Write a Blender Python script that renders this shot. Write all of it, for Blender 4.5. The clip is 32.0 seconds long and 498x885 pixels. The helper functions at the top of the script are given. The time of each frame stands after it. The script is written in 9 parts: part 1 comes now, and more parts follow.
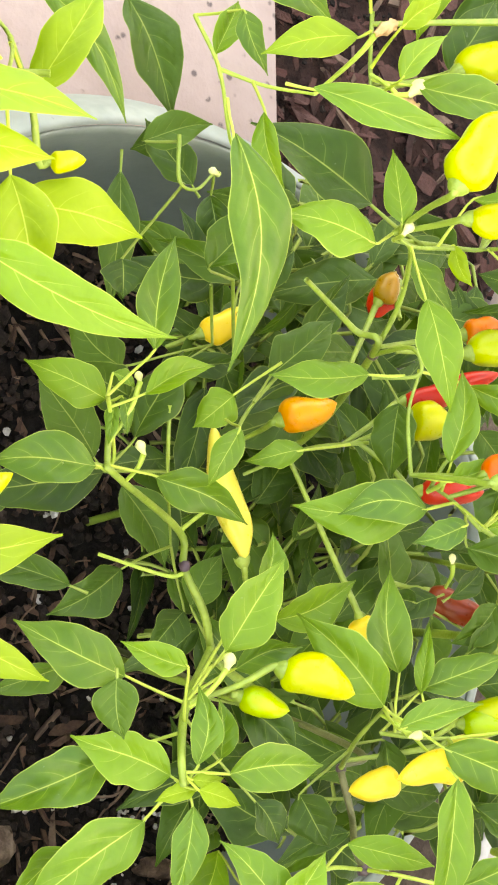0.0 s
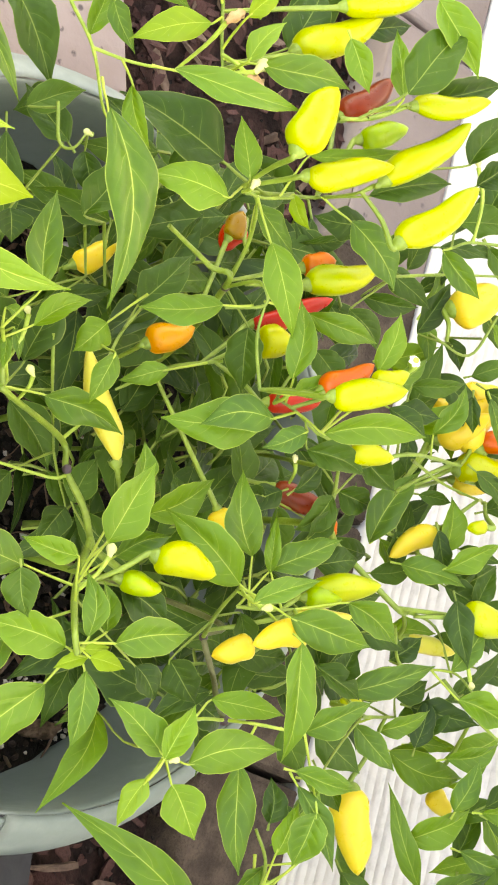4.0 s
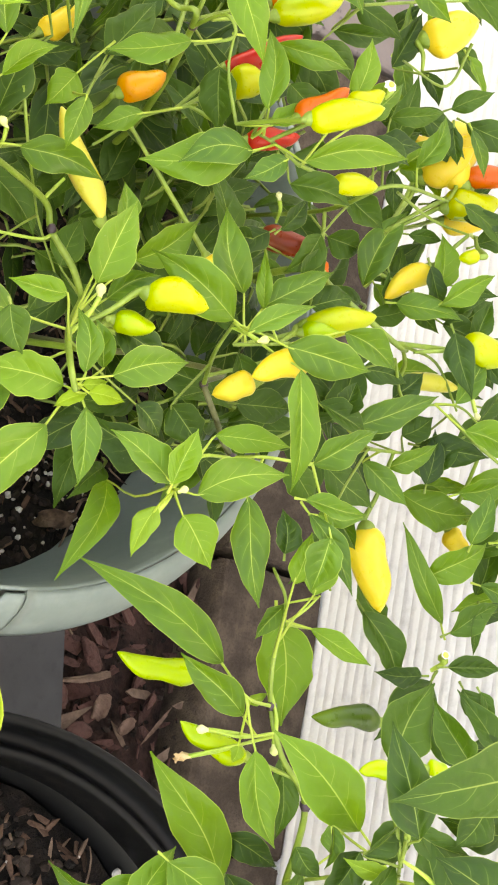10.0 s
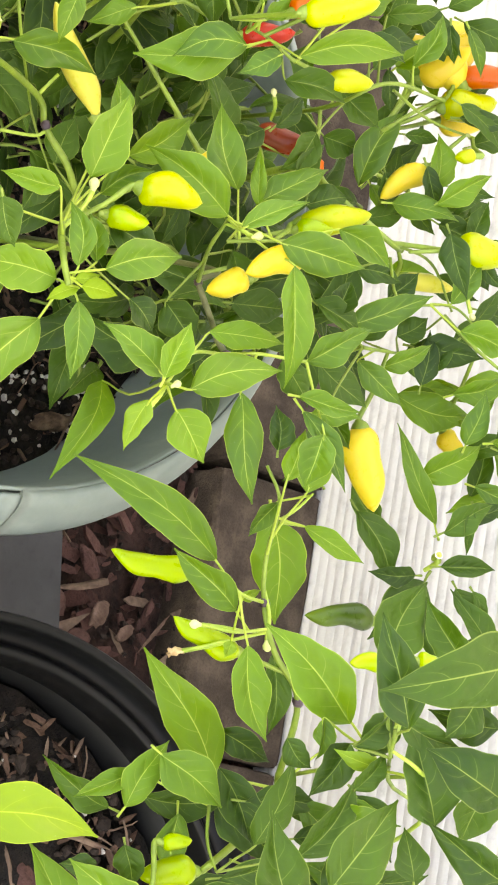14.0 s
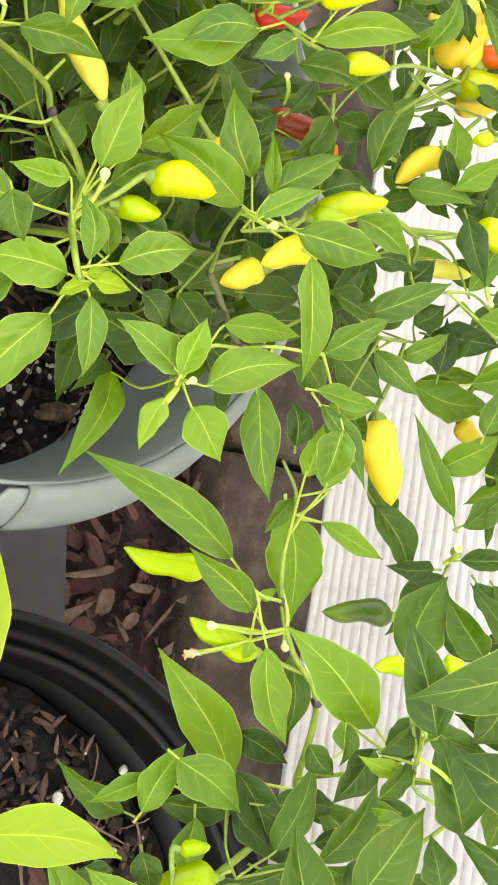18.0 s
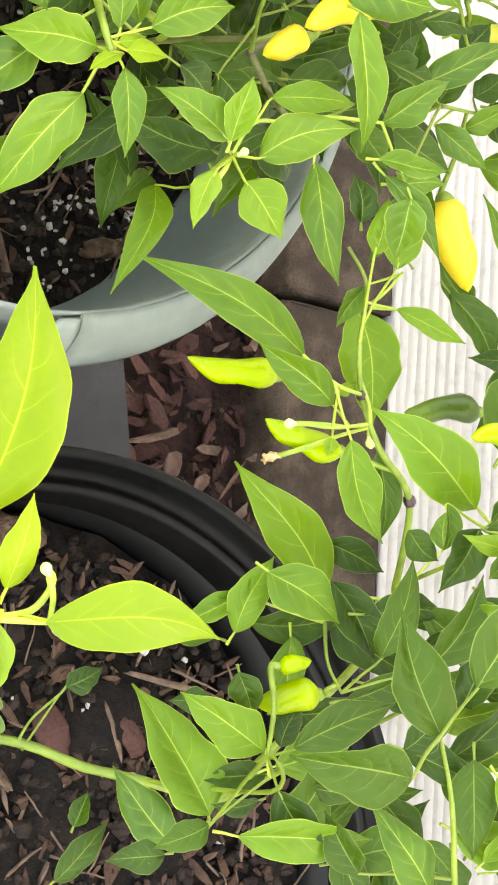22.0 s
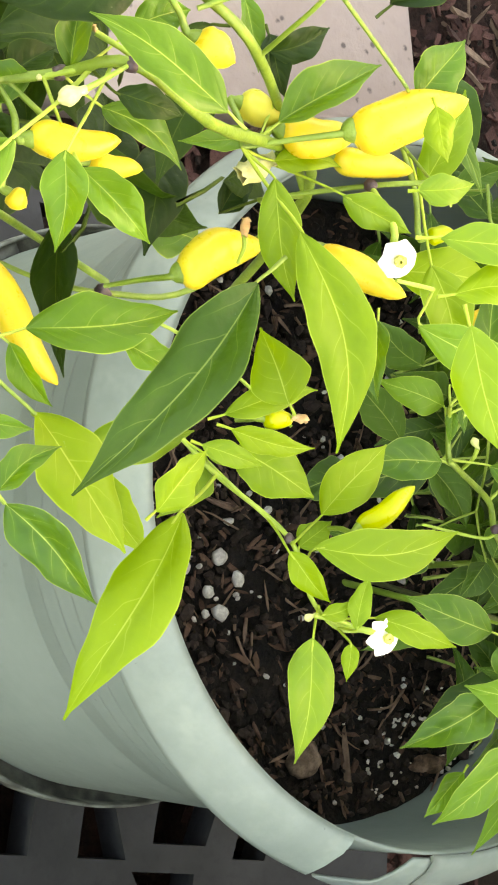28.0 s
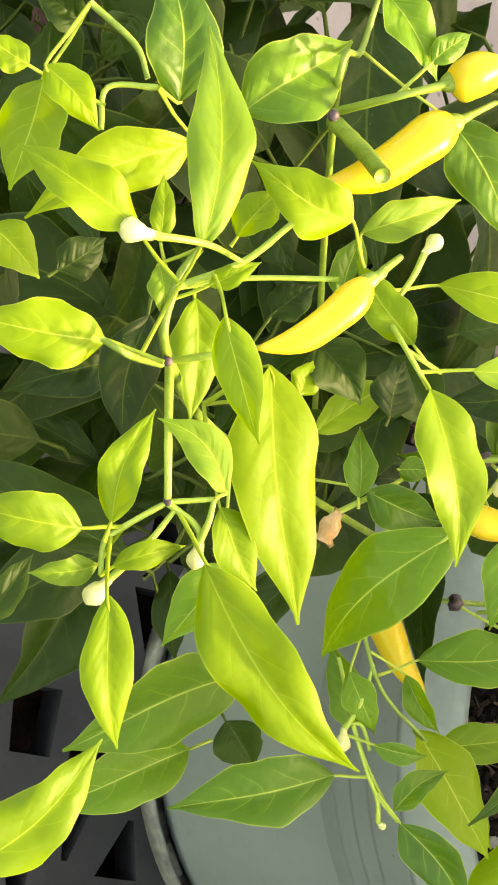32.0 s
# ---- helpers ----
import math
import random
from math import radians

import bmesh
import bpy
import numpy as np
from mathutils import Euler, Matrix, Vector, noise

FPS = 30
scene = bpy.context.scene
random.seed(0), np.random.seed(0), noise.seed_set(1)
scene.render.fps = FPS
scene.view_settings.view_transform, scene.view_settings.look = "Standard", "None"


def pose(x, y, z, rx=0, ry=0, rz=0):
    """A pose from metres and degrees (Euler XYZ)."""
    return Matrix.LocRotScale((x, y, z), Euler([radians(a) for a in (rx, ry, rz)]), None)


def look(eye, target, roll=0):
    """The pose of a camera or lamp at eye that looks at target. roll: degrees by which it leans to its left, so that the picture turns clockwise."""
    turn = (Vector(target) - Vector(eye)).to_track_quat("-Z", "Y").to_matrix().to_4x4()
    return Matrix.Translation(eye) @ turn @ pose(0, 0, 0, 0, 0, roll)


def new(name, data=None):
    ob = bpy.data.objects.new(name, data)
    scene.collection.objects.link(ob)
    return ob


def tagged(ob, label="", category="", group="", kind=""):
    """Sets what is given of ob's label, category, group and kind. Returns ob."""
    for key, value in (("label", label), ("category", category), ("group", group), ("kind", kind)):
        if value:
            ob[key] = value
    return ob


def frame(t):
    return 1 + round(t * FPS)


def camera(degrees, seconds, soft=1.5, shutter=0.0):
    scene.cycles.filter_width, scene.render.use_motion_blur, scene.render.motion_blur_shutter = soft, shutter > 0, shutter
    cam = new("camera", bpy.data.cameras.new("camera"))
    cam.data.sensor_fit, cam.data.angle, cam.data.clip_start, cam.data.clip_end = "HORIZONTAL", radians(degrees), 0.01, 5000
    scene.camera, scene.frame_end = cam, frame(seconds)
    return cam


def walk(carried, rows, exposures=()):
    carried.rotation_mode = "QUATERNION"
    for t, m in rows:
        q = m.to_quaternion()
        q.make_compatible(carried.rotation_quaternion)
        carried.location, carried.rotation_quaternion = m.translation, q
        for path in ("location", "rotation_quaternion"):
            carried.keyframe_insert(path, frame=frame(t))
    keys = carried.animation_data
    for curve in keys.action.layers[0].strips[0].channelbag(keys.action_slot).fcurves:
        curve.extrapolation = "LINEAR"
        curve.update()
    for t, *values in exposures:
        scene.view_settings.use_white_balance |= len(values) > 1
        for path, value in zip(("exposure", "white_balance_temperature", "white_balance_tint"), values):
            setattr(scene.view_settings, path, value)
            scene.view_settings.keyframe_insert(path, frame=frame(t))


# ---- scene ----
from mathutils import geometry

EXPOSURES = [(0.0, 4.1, 13300.0, 18.0), (1.5, 3.96, 13300.0, 18.0), (8.0, 3.85, 13300.0, 18.0), (13.0, 3.92, 13300.0, 18.0), (22.0, 4.12, 13300.0, 17.0), (24.0, 4.24, 13300.0, 17.0), (26.5, 4.17, 13300.0, 18.0), (28.5, 3.58, 12300.0, 4.0), (29.0, 3.54, 12000.0, -2.0), (30.0, 3.42, 12500.0, 0.0), (31.0, 3.27, 13300.0, 6.0), (32.0, 2.98, 13500.0, 10.0)]
cam = camera(14.50, 32.0, 2.0)
PATH = [
    (0.0, (0.0192, -0.3538, 0.7429), (-0.0263, 0.0040, 0.2634), 78.860),
    (0.5, (0.0347, -0.3711, 0.7683), (-0.0042, -0.0043, 0.2951), 78.365),
    (1.0, (0.0534, -0.3948, 0.7948), (0.0279, -0.0160, 0.3302), 79.110),
    (1.5, (0.0507, -0.4200, 0.8017), (0.0353, -0.0307, 0.3454), 79.882),
    (2.0, (0.0505, -0.4334, 0.8154), (0.0432, -0.0396, 0.3629), 80.869),
    (2.5, (0.0496, -0.4335, 0.8162), (0.0488, -0.0365, 0.3663), 81.960),
    (3.0, (0.0523, -0.4282, 0.8174), (0.0540, -0.0306, 0.3680), 82.558),
    (3.5, (0.0280, -0.4293, 0.8180), (0.0293, -0.0316, 0.3687), 82.968),
    (4.0, (0.0116, -0.4175, 0.8100), (0.0087, -0.0223, 0.3586), 83.251),
    (4.5, (0.0101, -0.4124, 0.8069), (-0.0037, -0.0181, 0.3549), 82.018),
    (6.5, (0.0163, -0.4116, 0.8036), (-0.0070, -0.0204, 0.3492), 80.662),
    (7.0, (0.0097, -0.4167, 0.7994), (-0.0139, -0.0269, 0.3439), 80.552),
    (7.5, (-0.0001, -0.4242, 0.7956), (-0.0228, -0.0353, 0.3392), 80.423),
    (8.0, (0.0148, -0.4344, 0.7947), (-0.0044, -0.0460, 0.3378), 79.963),
    (8.5, (0.0321, -0.4584, 0.8064), (0.0212, -0.0696, 0.3496), 79.620),
    (9.0, (0.0453, -0.4595, 0.8107), (0.0453, -0.0689, 0.3553), 79.553),
    (9.5, (0.0606, -0.4347, 0.8100), (0.0748, -0.0445, 0.3544), 80.267),
    (10.0, (0.0593, -0.4177, 0.8081), (0.0889, -0.0300, 0.3511), 81.641),
    (10.5, (0.0592, -0.4147, 0.8061), (0.1002, -0.0315, 0.3462), 83.152),
    (11.0, (0.0543, -0.4168, 0.8065), (0.1039, -0.0366, 0.3450), 84.408),
    (11.5, (0.0546, -0.4179, 0.8096), (0.1090, -0.0396, 0.3471), 85.261),
    (12.0, (0.0556, -0.4164, 0.8088), (0.1110, -0.0380, 0.3465), 85.468),
    (12.5, (0.0569, -0.4160, 0.8092), (0.1120, -0.0368, 0.3474), 85.392),
    (13.0, (0.0638, -0.4185, 0.8105), (0.1167, -0.0378, 0.3497), 84.979),
    (13.5, (0.0674, -0.4192, 0.8095), (0.1191, -0.0368, 0.3500), 84.620),
    (14.0, (0.0686, -0.4176, 0.8100), (0.1201, -0.0353, 0.3505), 84.341),
    (14.5, (0.0681, -0.4175, 0.8099), (0.1202, -0.0365, 0.3493), 84.135),
    (15.0, (0.0689, -0.4174, 0.8120), (0.1224, -0.0367, 0.3513), 83.993),
    (15.5, (0.0803, -0.4186, 0.8113), (0.1349, -0.0376, 0.3511), 83.779),
    (17.5, (0.0692, -0.4189, 0.8029), (0.1339, -0.0355, 0.3459), 85.303),
    (18.0, (0.0603, -0.4107, 0.7932), (0.1221, -0.0287, 0.3347), 85.010),
    (18.5, (0.0648, -0.3928, 0.7867), (0.1232, -0.0131, 0.3257), 84.368),
    (19.0, (0.0607, -0.3746, 0.7821), (0.1181, 0.0025, 0.3189), 83.847),
    (19.5, (0.0645, -0.3704, 0.7789), (0.1248, 0.0047, 0.3145), 83.386),
    (20.0, (0.0703, -0.3735, 0.7700), (0.1352, -0.0001, 0.3048), 82.987),
    (20.5, (0.0802, -0.3830, 0.7635), (0.1505, -0.0123, 0.2970), 82.575),
    (21.0, (0.0847, -0.3911, 0.7566), (0.1586, -0.0228, 0.2888), 82.069),
    (21.5, (0.0898, -0.3972, 0.7539), (0.1667, -0.0313, 0.2846), 81.806),
    (22.0, (0.1003, -0.3982, 0.7554), (0.1797, -0.0346, 0.2848), 81.875),
    (22.5, (0.0961, -0.3969, 0.7588), (0.1785, -0.0360, 0.2866), 82.330),
    (23.0, (0.0904, -0.4005, 0.7522), (0.1743, -0.0422, 0.2784), 82.882),
    (23.5, (0.0861, -0.4087, 0.7475), (0.1694, -0.0526, 0.2718), 83.413),
    (24.0, (0.0785, -0.4181, 0.7454), (0.1581, -0.0631, 0.2683), 83.485),
    (24.5, (0.0695, -0.4304, 0.7445), (0.1428, -0.0743, 0.2672), 83.248),
    (25.0, (0.0616, -0.4505, 0.7398), (0.1270, -0.0914, 0.2636), 82.726),
    (25.5, (0.0576, -0.4694, 0.7417), (0.1130, -0.1068, 0.2668), 82.252),
    (26.0, (0.0477, -0.4830, 0.7405), (0.0919, -0.1178, 0.2664), 82.024),
    (26.5, (0.0328, -0.4870, 0.7401), (0.0644, -0.1211, 0.2657), 82.030),
    (28.5, (-0.0605, -0.5110, 0.7802), (-0.0687, -0.1531, 0.2986), 79.594),
    (29.0, (-0.0771, -0.5158, 0.7744), (-0.0973, -0.1652, 0.2879), 78.468),
    (29.5, (-0.0756, -0.5249, 0.7675), (-0.0985, -0.1830, 0.2749), 78.167),
    (30.0, (-0.0666, -0.5386, 0.7653), (-0.0865, -0.2031, 0.2683), 78.307),
    (30.5, (-0.0702, -0.5554, 0.7666), (-0.0901, -0.2235, 0.2671), 78.027),
    (31.0, (-0.0807, -0.5712, 0.7753), (-0.1041, -0.2400, 0.2756), 77.902),
    (31.5, (-0.0909, -0.5826, 0.7802), (-0.1189, -0.2496, 0.2818), 77.929),
    (32.0, (-0.1039, -0.5882, 0.7836), (-0.1401, -0.2515, 0.2883), 77.448),
]
walk(cam, [(t, look(eye, target, roll)) for t, eye, target, roll in PATH], EXPOSURES)


# ---- light ----
SUN_ELEV, SUN_AZ = 36.0, 27.5          # degrees; azimuth measured from +y towards +x
def setup_light():
    w = bpy.data.worlds.new("sky")
    scene.world = w
    w.use_nodes = True
    nt = w.node_tree
    nt.nodes.clear()
    out = nt.nodes.new("ShaderNodeOutputWorld")
    bg = nt.nodes.new("ShaderNodeBackground")
    sky = nt.nodes.new("ShaderNodeTexSky")
    sky.sky_type = "NISHITA"
    sky.sun_disc = False
    sky.sun_elevation = radians(SUN_ELEV)
    sky.sun_rotation = radians(SUN_AZ)
    sky.air_density = 1.0
    sky.dust_density = 3.0
    bg.inputs["Strength"].default_value = 0.15
    nt.links.new(sky.outputs[0], bg.inputs["Color"])
    nt.links.new(bg.outputs[0], out.inputs["Surface"])
    sun = bpy.data.lights.new("sun", "SUN")
    sun.energy = 1.25
    sun.angle = radians(0.6)
    sun.color = (1.0, 0.95, 0.86)
    ob = new("sun", sun)
    e, a = radians(SUN_ELEV), radians(SUN_AZ)
    d = Vector((math.sin(a) * math.cos(e), math.cos(a) * math.cos(e), math.sin(e)))
    ob.matrix_world = look(d * 5, (0, 0, 0))


setup_light()


# ---- materials ----
class Nodes:
    """A small wrapper round a material's node tree."""

    def __init__(self, name):
        self.mat = bpy.data.materials.new(name)
        self.mat.use_nodes = True
        self.t = self.mat.node_tree
        self.t.nodes.clear()
        self.out = self.add("ShaderNodeOutputMaterial")

    def add(self, kind, **inputs):
        n = self.t.nodes.new(kind)
        for k, v in inputs.items():
            self.put(n, k.replace("_", " "), v)
        return n

    def put(self, n, key, v):
        s = n.inputs[key]
        if isinstance(v, bpy.types.NodeSocket):
            self.t.links.new(v, s)
        else:
            s.default_value = v

    def coord(self, which="Object"):
        return self.add("ShaderNodeTexCoord").outputs[which]

    def noise(self, vec, scale, detail=4.0, rough=0.6):
        n = self.add("ShaderNodeTexNoise", Vector=vec, Scale=scale, Detail=detail, Roughness=rough)
        return n.outputs["Fac"]

    def math(self, op, a, b=0.0, clamp=False):
        n = self.t.nodes.new("ShaderNodeMath")
        n.operation = op
        n.use_clamp = clamp
        for i, v in enumerate((a, b)):
            if isinstance(v, bpy.types.NodeSocket):
                self.t.links.new(v, n.inputs[i])
            else:
                n.inputs[i].default_value = v
        return n.outputs[0]

    def step(self, v, lo, hi):
        n = self.t.nodes.new("ShaderNodeMapRange")
        n.interpolation_type = "SMOOTHSTEP"
        self.put(n, "Value", v)
        n.inputs["From Min"].default_value = lo
        n.inputs["From Max"].default_value = hi
        return n.outputs["Result"]

    def mix(self, fac, a, b):
        n = self.t.nodes.new("ShaderNodeMix")
        n.data_type = "RGBA"
        for i, v in ((0, fac), (6, a), (7, b)):
            if isinstance(v, bpy.types.NodeSocket):
                self.t.links.new(v, n.inputs[i])
            else:
                n.inputs[i].default_value = v if i == 0 else (*v, 1.0)
        return n.outputs[2]

    def bump(self, height, strength=0.4, distance=0.001):
        n = self.add("ShaderNodeBump", Height=height)
        n.inputs["Strength"].default_value = strength
        n.inputs["Distance"].default_value = distance
        return n.outputs[0]

    def principled(self, color, rough=0.5, normal=None, **kw):
        b = self.add("ShaderNodeBsdfPrincipled")
        if isinstance(color, bpy.types.NodeSocket):
            self.put(b, "Base Color", color)
        else:
            b.inputs["Base Color"].default_value = (*color, 1.0)
        self.put(b, "Roughness", rough)
        if normal is not None:
            self.put(b, "Normal", normal)
        for k, v in kw.items():
            self.put(b, k.replace("_", " "), v)
        return b

    def done(self, shader):
        self.t.links.new(shader.outputs[0], self.out.inputs["Surface"])
        return self.mat


def leaf_material(name, dark, light, vein, through_col, gloss=0.42, trans=0.35, relief_height=0.75, sheen=0.34):
    """A chilli leaf: pale midrib and side veins, pale margin, mottled blade, light passing through."""
    n = Nodes(name)
    uv = n.add("ShaderNodeUVMap")
    uv.uv_map = "leaf"
    sep = n.add("ShaderNodeSeparateXYZ", Vector=uv.outputs[0])
    u, v = sep.outputs[0], sep.outputs[1]
    av = n.math("ABSOLUTE", v)
    rnd = n.math("FRACT", n.math("ADD", n.add("ShaderNodeNewGeometry").outputs["Random Per Island"], n.math("MULTIPLY", n.add("ShaderNodeObjectInfo").outputs["Random"], 5.7)))
    hue = n.math("FRACT", n.math("MULTIPLY", rnd, 7.31))
    obj = n.coord("Object")
    blotch = n.noise(obj, 60.0, 3.0)
    fine = n.noise(obj, 420.0, 3.0)
    blade = n.mix(rnd, dark, light)
    cool = (dark[0] * 0.8, dark[1] * 1.05, dark[1] * 0.24)
    warm = (light[0] * 1.12, light[1] * 1.02, light[2] * 0.8)
    blade = n.mix(n.math("MULTIPLY", n.step(hue, 0.45, 0.0), 0.45), blade, cool)
    blade = n.mix(n.math("MULTIPLY", n.step(hue, 0.70, 1.0), 0.40), blade, warm)
    blade = n.mix(n.math("MULTIPLY", n.step(blotch, 0.35, 0.75), 0.32), blade, light)
    blade = n.mix(n.math("MULTIPLY", fine, 0.25), blade, dark)
    mid = n.step(av, 0.034, 0.010)
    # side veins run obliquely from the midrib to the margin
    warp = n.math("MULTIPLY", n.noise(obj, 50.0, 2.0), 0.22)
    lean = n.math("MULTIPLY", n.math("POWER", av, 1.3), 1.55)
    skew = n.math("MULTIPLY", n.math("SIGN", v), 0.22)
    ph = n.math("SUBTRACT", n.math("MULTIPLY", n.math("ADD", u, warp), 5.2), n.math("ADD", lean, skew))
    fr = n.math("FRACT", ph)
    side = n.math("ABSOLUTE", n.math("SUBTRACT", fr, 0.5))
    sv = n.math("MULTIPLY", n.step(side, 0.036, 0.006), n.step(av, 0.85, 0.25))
    # paler bands by the veins, partly painting in the light of a quilted blade
    quilt_tone = n.math("MULTIPLY", n.step(side, 0.30, 0.0), n.step(av, 1.0, 0.3))
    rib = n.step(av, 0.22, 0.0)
    blade = n.mix(n.math("MULTIPLY", n.math("MAXIMUM", quilt_tone, rib), 0.22), blade, light)
    margin = n.step(av, 0.948, 0.992)
    col = n.mix(n.math("MULTIPLY", sv, 0.20), blade, vein)
    col = n.mix(n.math("MULTIPLY", margin, 0.60), col, vein)
    col = n.mix(n.math("MULTIPLY", mid, 0.68), col, vein)
    stalk = n.step(u, 0.0, -0.02)
    col = n.mix(n.math("MULTIPLY", stalk, 0.8), col, vein)
    specks = n.step(n.noise(obj, 900.0, 1.0), 0.76, 0.80)
    col = n.mix(n.math("MULTIPLY", specks, 0.10), col, (0.55, 0.6, 0.4))
    # blade swells between the side veins
    swell = n.math("MULTIPLY", n.step(side, 0.0, 0.35), n.step(av, 1.0, 0.2))
    pucker = n.noise(obj, 170.0, 2.0)
    relief = n.math("ADD", n.math("MULTIPLY", swell, 0.12), n.math("ADD", n.math("MULTIPLY", blotch, 1.3), n.math("MULTIPLY", pucker, 0.4)))
    relief = n.math("SUBTRACT", relief, n.math("MULTIPLY", fine, 0.12))
    nor = n.bump(relief, relief_height, 0.0020)
    p = n.principled(col, n.math("ADD", n.math("MULTIPLY", fine, 0.2), gloss + 0.02), nor)
    p.inputs["Specular IOR Level"].default_value = sheen
    tr = n.add("ShaderNodeBsdfTranslucent")
    n.put(tr, "Color", n.mix(n.math("MULTIPLY", n.math("MAXIMUM", sv, mid), 0.5), n.mix(n.step(blotch, 0.3, 0.8), through_col, tuple(c * 1.25 for c in through_col)), vein))
    m = n.add("ShaderNodeMixShader")
    m.inputs[0].default_value = trans
    n.t.links.new(p.outputs[0], m.inputs[1])
    n.t.links.new(tr.outputs[0], m.inputs[2])
    return n.done(m)


def fruit_material(name, base, tint, rough=0.22):
    """Waxy chilli skin with a slow change of colour, tiny pits and subsurface light."""
    n = Nodes(name)
    obj = n.coord("Object")
    a = n.noise(obj, 45.0, 2.0)
    b = n.noise(obj, 380.0, 2.0)
    col = n.mix(n.step(a, 0.35, 0.7), base, tint)
    col = n.mix(n.math("MULTIPLY", n.step(n.noise(obj, 260.0, 2.0), 0.68, 0.78), 0.25), col, tuple(c * 0.55 for c in base))
    nor = n.bump(n.math("ADD", n.math("MULTIPLY", a, 1.2), n.math("MULTIPLY", b, 0.12)), 0.35, 0.002)
    p = n.principled(col, n.math("ADD", n.math("MULTIPLY", b, 0.15), rough), nor)
    p.inputs["Specular IOR Level"].default_value = 0.32
    p.inputs["Subsurface Weight"].default_value = 0.2
    p.inputs["Subsurface Radius"].default_value = (0.006, 0.004, 0.0015)
    p.inputs["Subsurface Scale"].default_value = 0.6
    return n.done(p)


def simple_material(name, a, b, scale, rough=0.6, bump=0.4, dist=0.001, fine=8.0, spec=0.5, island=False, lo=0.35, hi=0.7):
    n = Nodes(name)
    obj = n.coord("Object")
    x = n.noise(obj, scale, 5.0)
    y = n.noise(obj, scale * fine, 4.0)
    col = n.mix(n.step(x, lo, hi), a, b)
    if island:
        rnd = n.add("ShaderNodeNewGeometry").outputs["Random Per Island"]
        col = n.mix(n.math("MULTIPLY", rnd, 0.75), col, tuple(min(1.0, c * 2.1 + 0.01) for c in b))
    col = n.mix(n.math("MULTIPLY", n.step(y, 0.45, 0.8), 0.5), col, tuple(c * 0.5 for c in a))
    nor = n.bump(n.math("ADD", x, n.math("MULTIPLY", y, 0.5)), bump, dist)
    p = n.principled(col, n.math("ADD", n.math("MULTIPLY", y, 0.25), rough - 0.12), nor)
    p.inputs["Specular IOR Level"].default_value = spec
    return n.done(p)


def stem_material(name, a, b):
    n = Nodes(name)
    obj = n.coord("Object")
    m = n.add("ShaderNodeMapping", Vector=obj)
    m.inputs["Scale"].default_value = (1.0, 1.0, 0.25)
    x = n.noise(m.outputs[0], 160.0, 4.0)
    y = n.noise(obj, 900.0, 3.0)
    col = n.mix(n.step(x, 0.3, 0.75), a, b)
    col = n.mix(n.math("MULTIPLY", n.step(y, 0.5, 0.8), 0.3), col, tuple(c * 0.6 for c in a))
    p = n.principled(col, 0.45, n.bump(n.math("ADD", x, y), 0.35, 0.0008))
    p.inputs["Subsurface Weight"].default_value = 0.1
    p.inputs["Subsurface Radius"].default_value = (0.002, 0.003, 0.001)
    return n.done(p)


M = {}
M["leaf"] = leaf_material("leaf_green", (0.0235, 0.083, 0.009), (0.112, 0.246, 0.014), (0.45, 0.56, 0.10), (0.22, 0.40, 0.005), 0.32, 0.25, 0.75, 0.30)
# older, darker leaves; shade among the foliage is also put into this colour
M["leaf_deep_shaded"] = leaf_material("leaf_deep_shaded_green", (0.0093, 0.034, 0.005), (0.045, 0.113, 0.008), (0.24, 0.33, 0.07), (0.07, 0.19, 0.006), 0.36, 0.20, 0.75, 0.24)
# very dark leaf copy: the shade inside the left plant painted as its colour
M["leaf_inner_shaded"] = leaf_material("leaf_inner_shaded_green", (0.006, 0.020, 0.002), (0.024, 0.060, 0.004), (0.08, 0.12, 0.02), (0.035, 0.095, 0.003), 0.42, 0.18, 0.75, 0.20)
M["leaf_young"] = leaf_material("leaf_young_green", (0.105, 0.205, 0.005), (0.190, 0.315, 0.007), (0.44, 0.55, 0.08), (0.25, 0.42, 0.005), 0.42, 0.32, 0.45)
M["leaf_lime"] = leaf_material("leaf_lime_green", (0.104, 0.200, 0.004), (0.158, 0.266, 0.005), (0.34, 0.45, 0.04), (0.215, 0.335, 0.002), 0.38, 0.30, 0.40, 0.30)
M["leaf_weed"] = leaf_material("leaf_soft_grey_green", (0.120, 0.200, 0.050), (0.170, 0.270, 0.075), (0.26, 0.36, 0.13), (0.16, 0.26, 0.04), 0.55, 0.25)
M["stem"] = stem_material("stem_green", (0.12, 0.20, 0.022), (0.20, 0.30, 0.04))
M["stem_young"] = stem_material("stem_pale_green", (0.22, 0.34, 0.04), (0.34, 0.46, 0.07))
M["stem_weed"] = stem_material("stem_weed_green", (0.12, 0.19, 0.05), (0.18, 0.26, 0.08))
M["stem_old"] = stem_material("stem_woody", (0.075, 0.085, 0.03), (0.14, 0.15, 0.06))
M["node"] = stem_material("stem_joint_purple", (0.035, 0.016, 0.03), (0.09, 0.06, 0.06))
M["lime"] = fruit_material("fruit_lime_yellow", (0.355, 0.385, 0.005), (0.265, 0.335, 0.006))
M["green"] = fruit_material("fruit_light_green", (0.25, 0.37, 0.005), (0.18, 0.31, 0.005))
M["dark"] = fruit_material("fruit_dark_green", (0.035, 0.075, 0.006), (0.075, 0.145, 0.008))
M["cream"] = fruit_material("fruit_pale_cream", (0.60, 0.52, 0.08), (0.54, 0.50, 0.07))
M["yellow"] = fruit_material("fruit_yellow", (0.64, 0.44, 0.035), (0.62, 0.50, 0.045))
M["amber"] = fruit_material("fruit_amber", (0.58, 0.25, 0.005), (0.54, 0.17, 0.004))
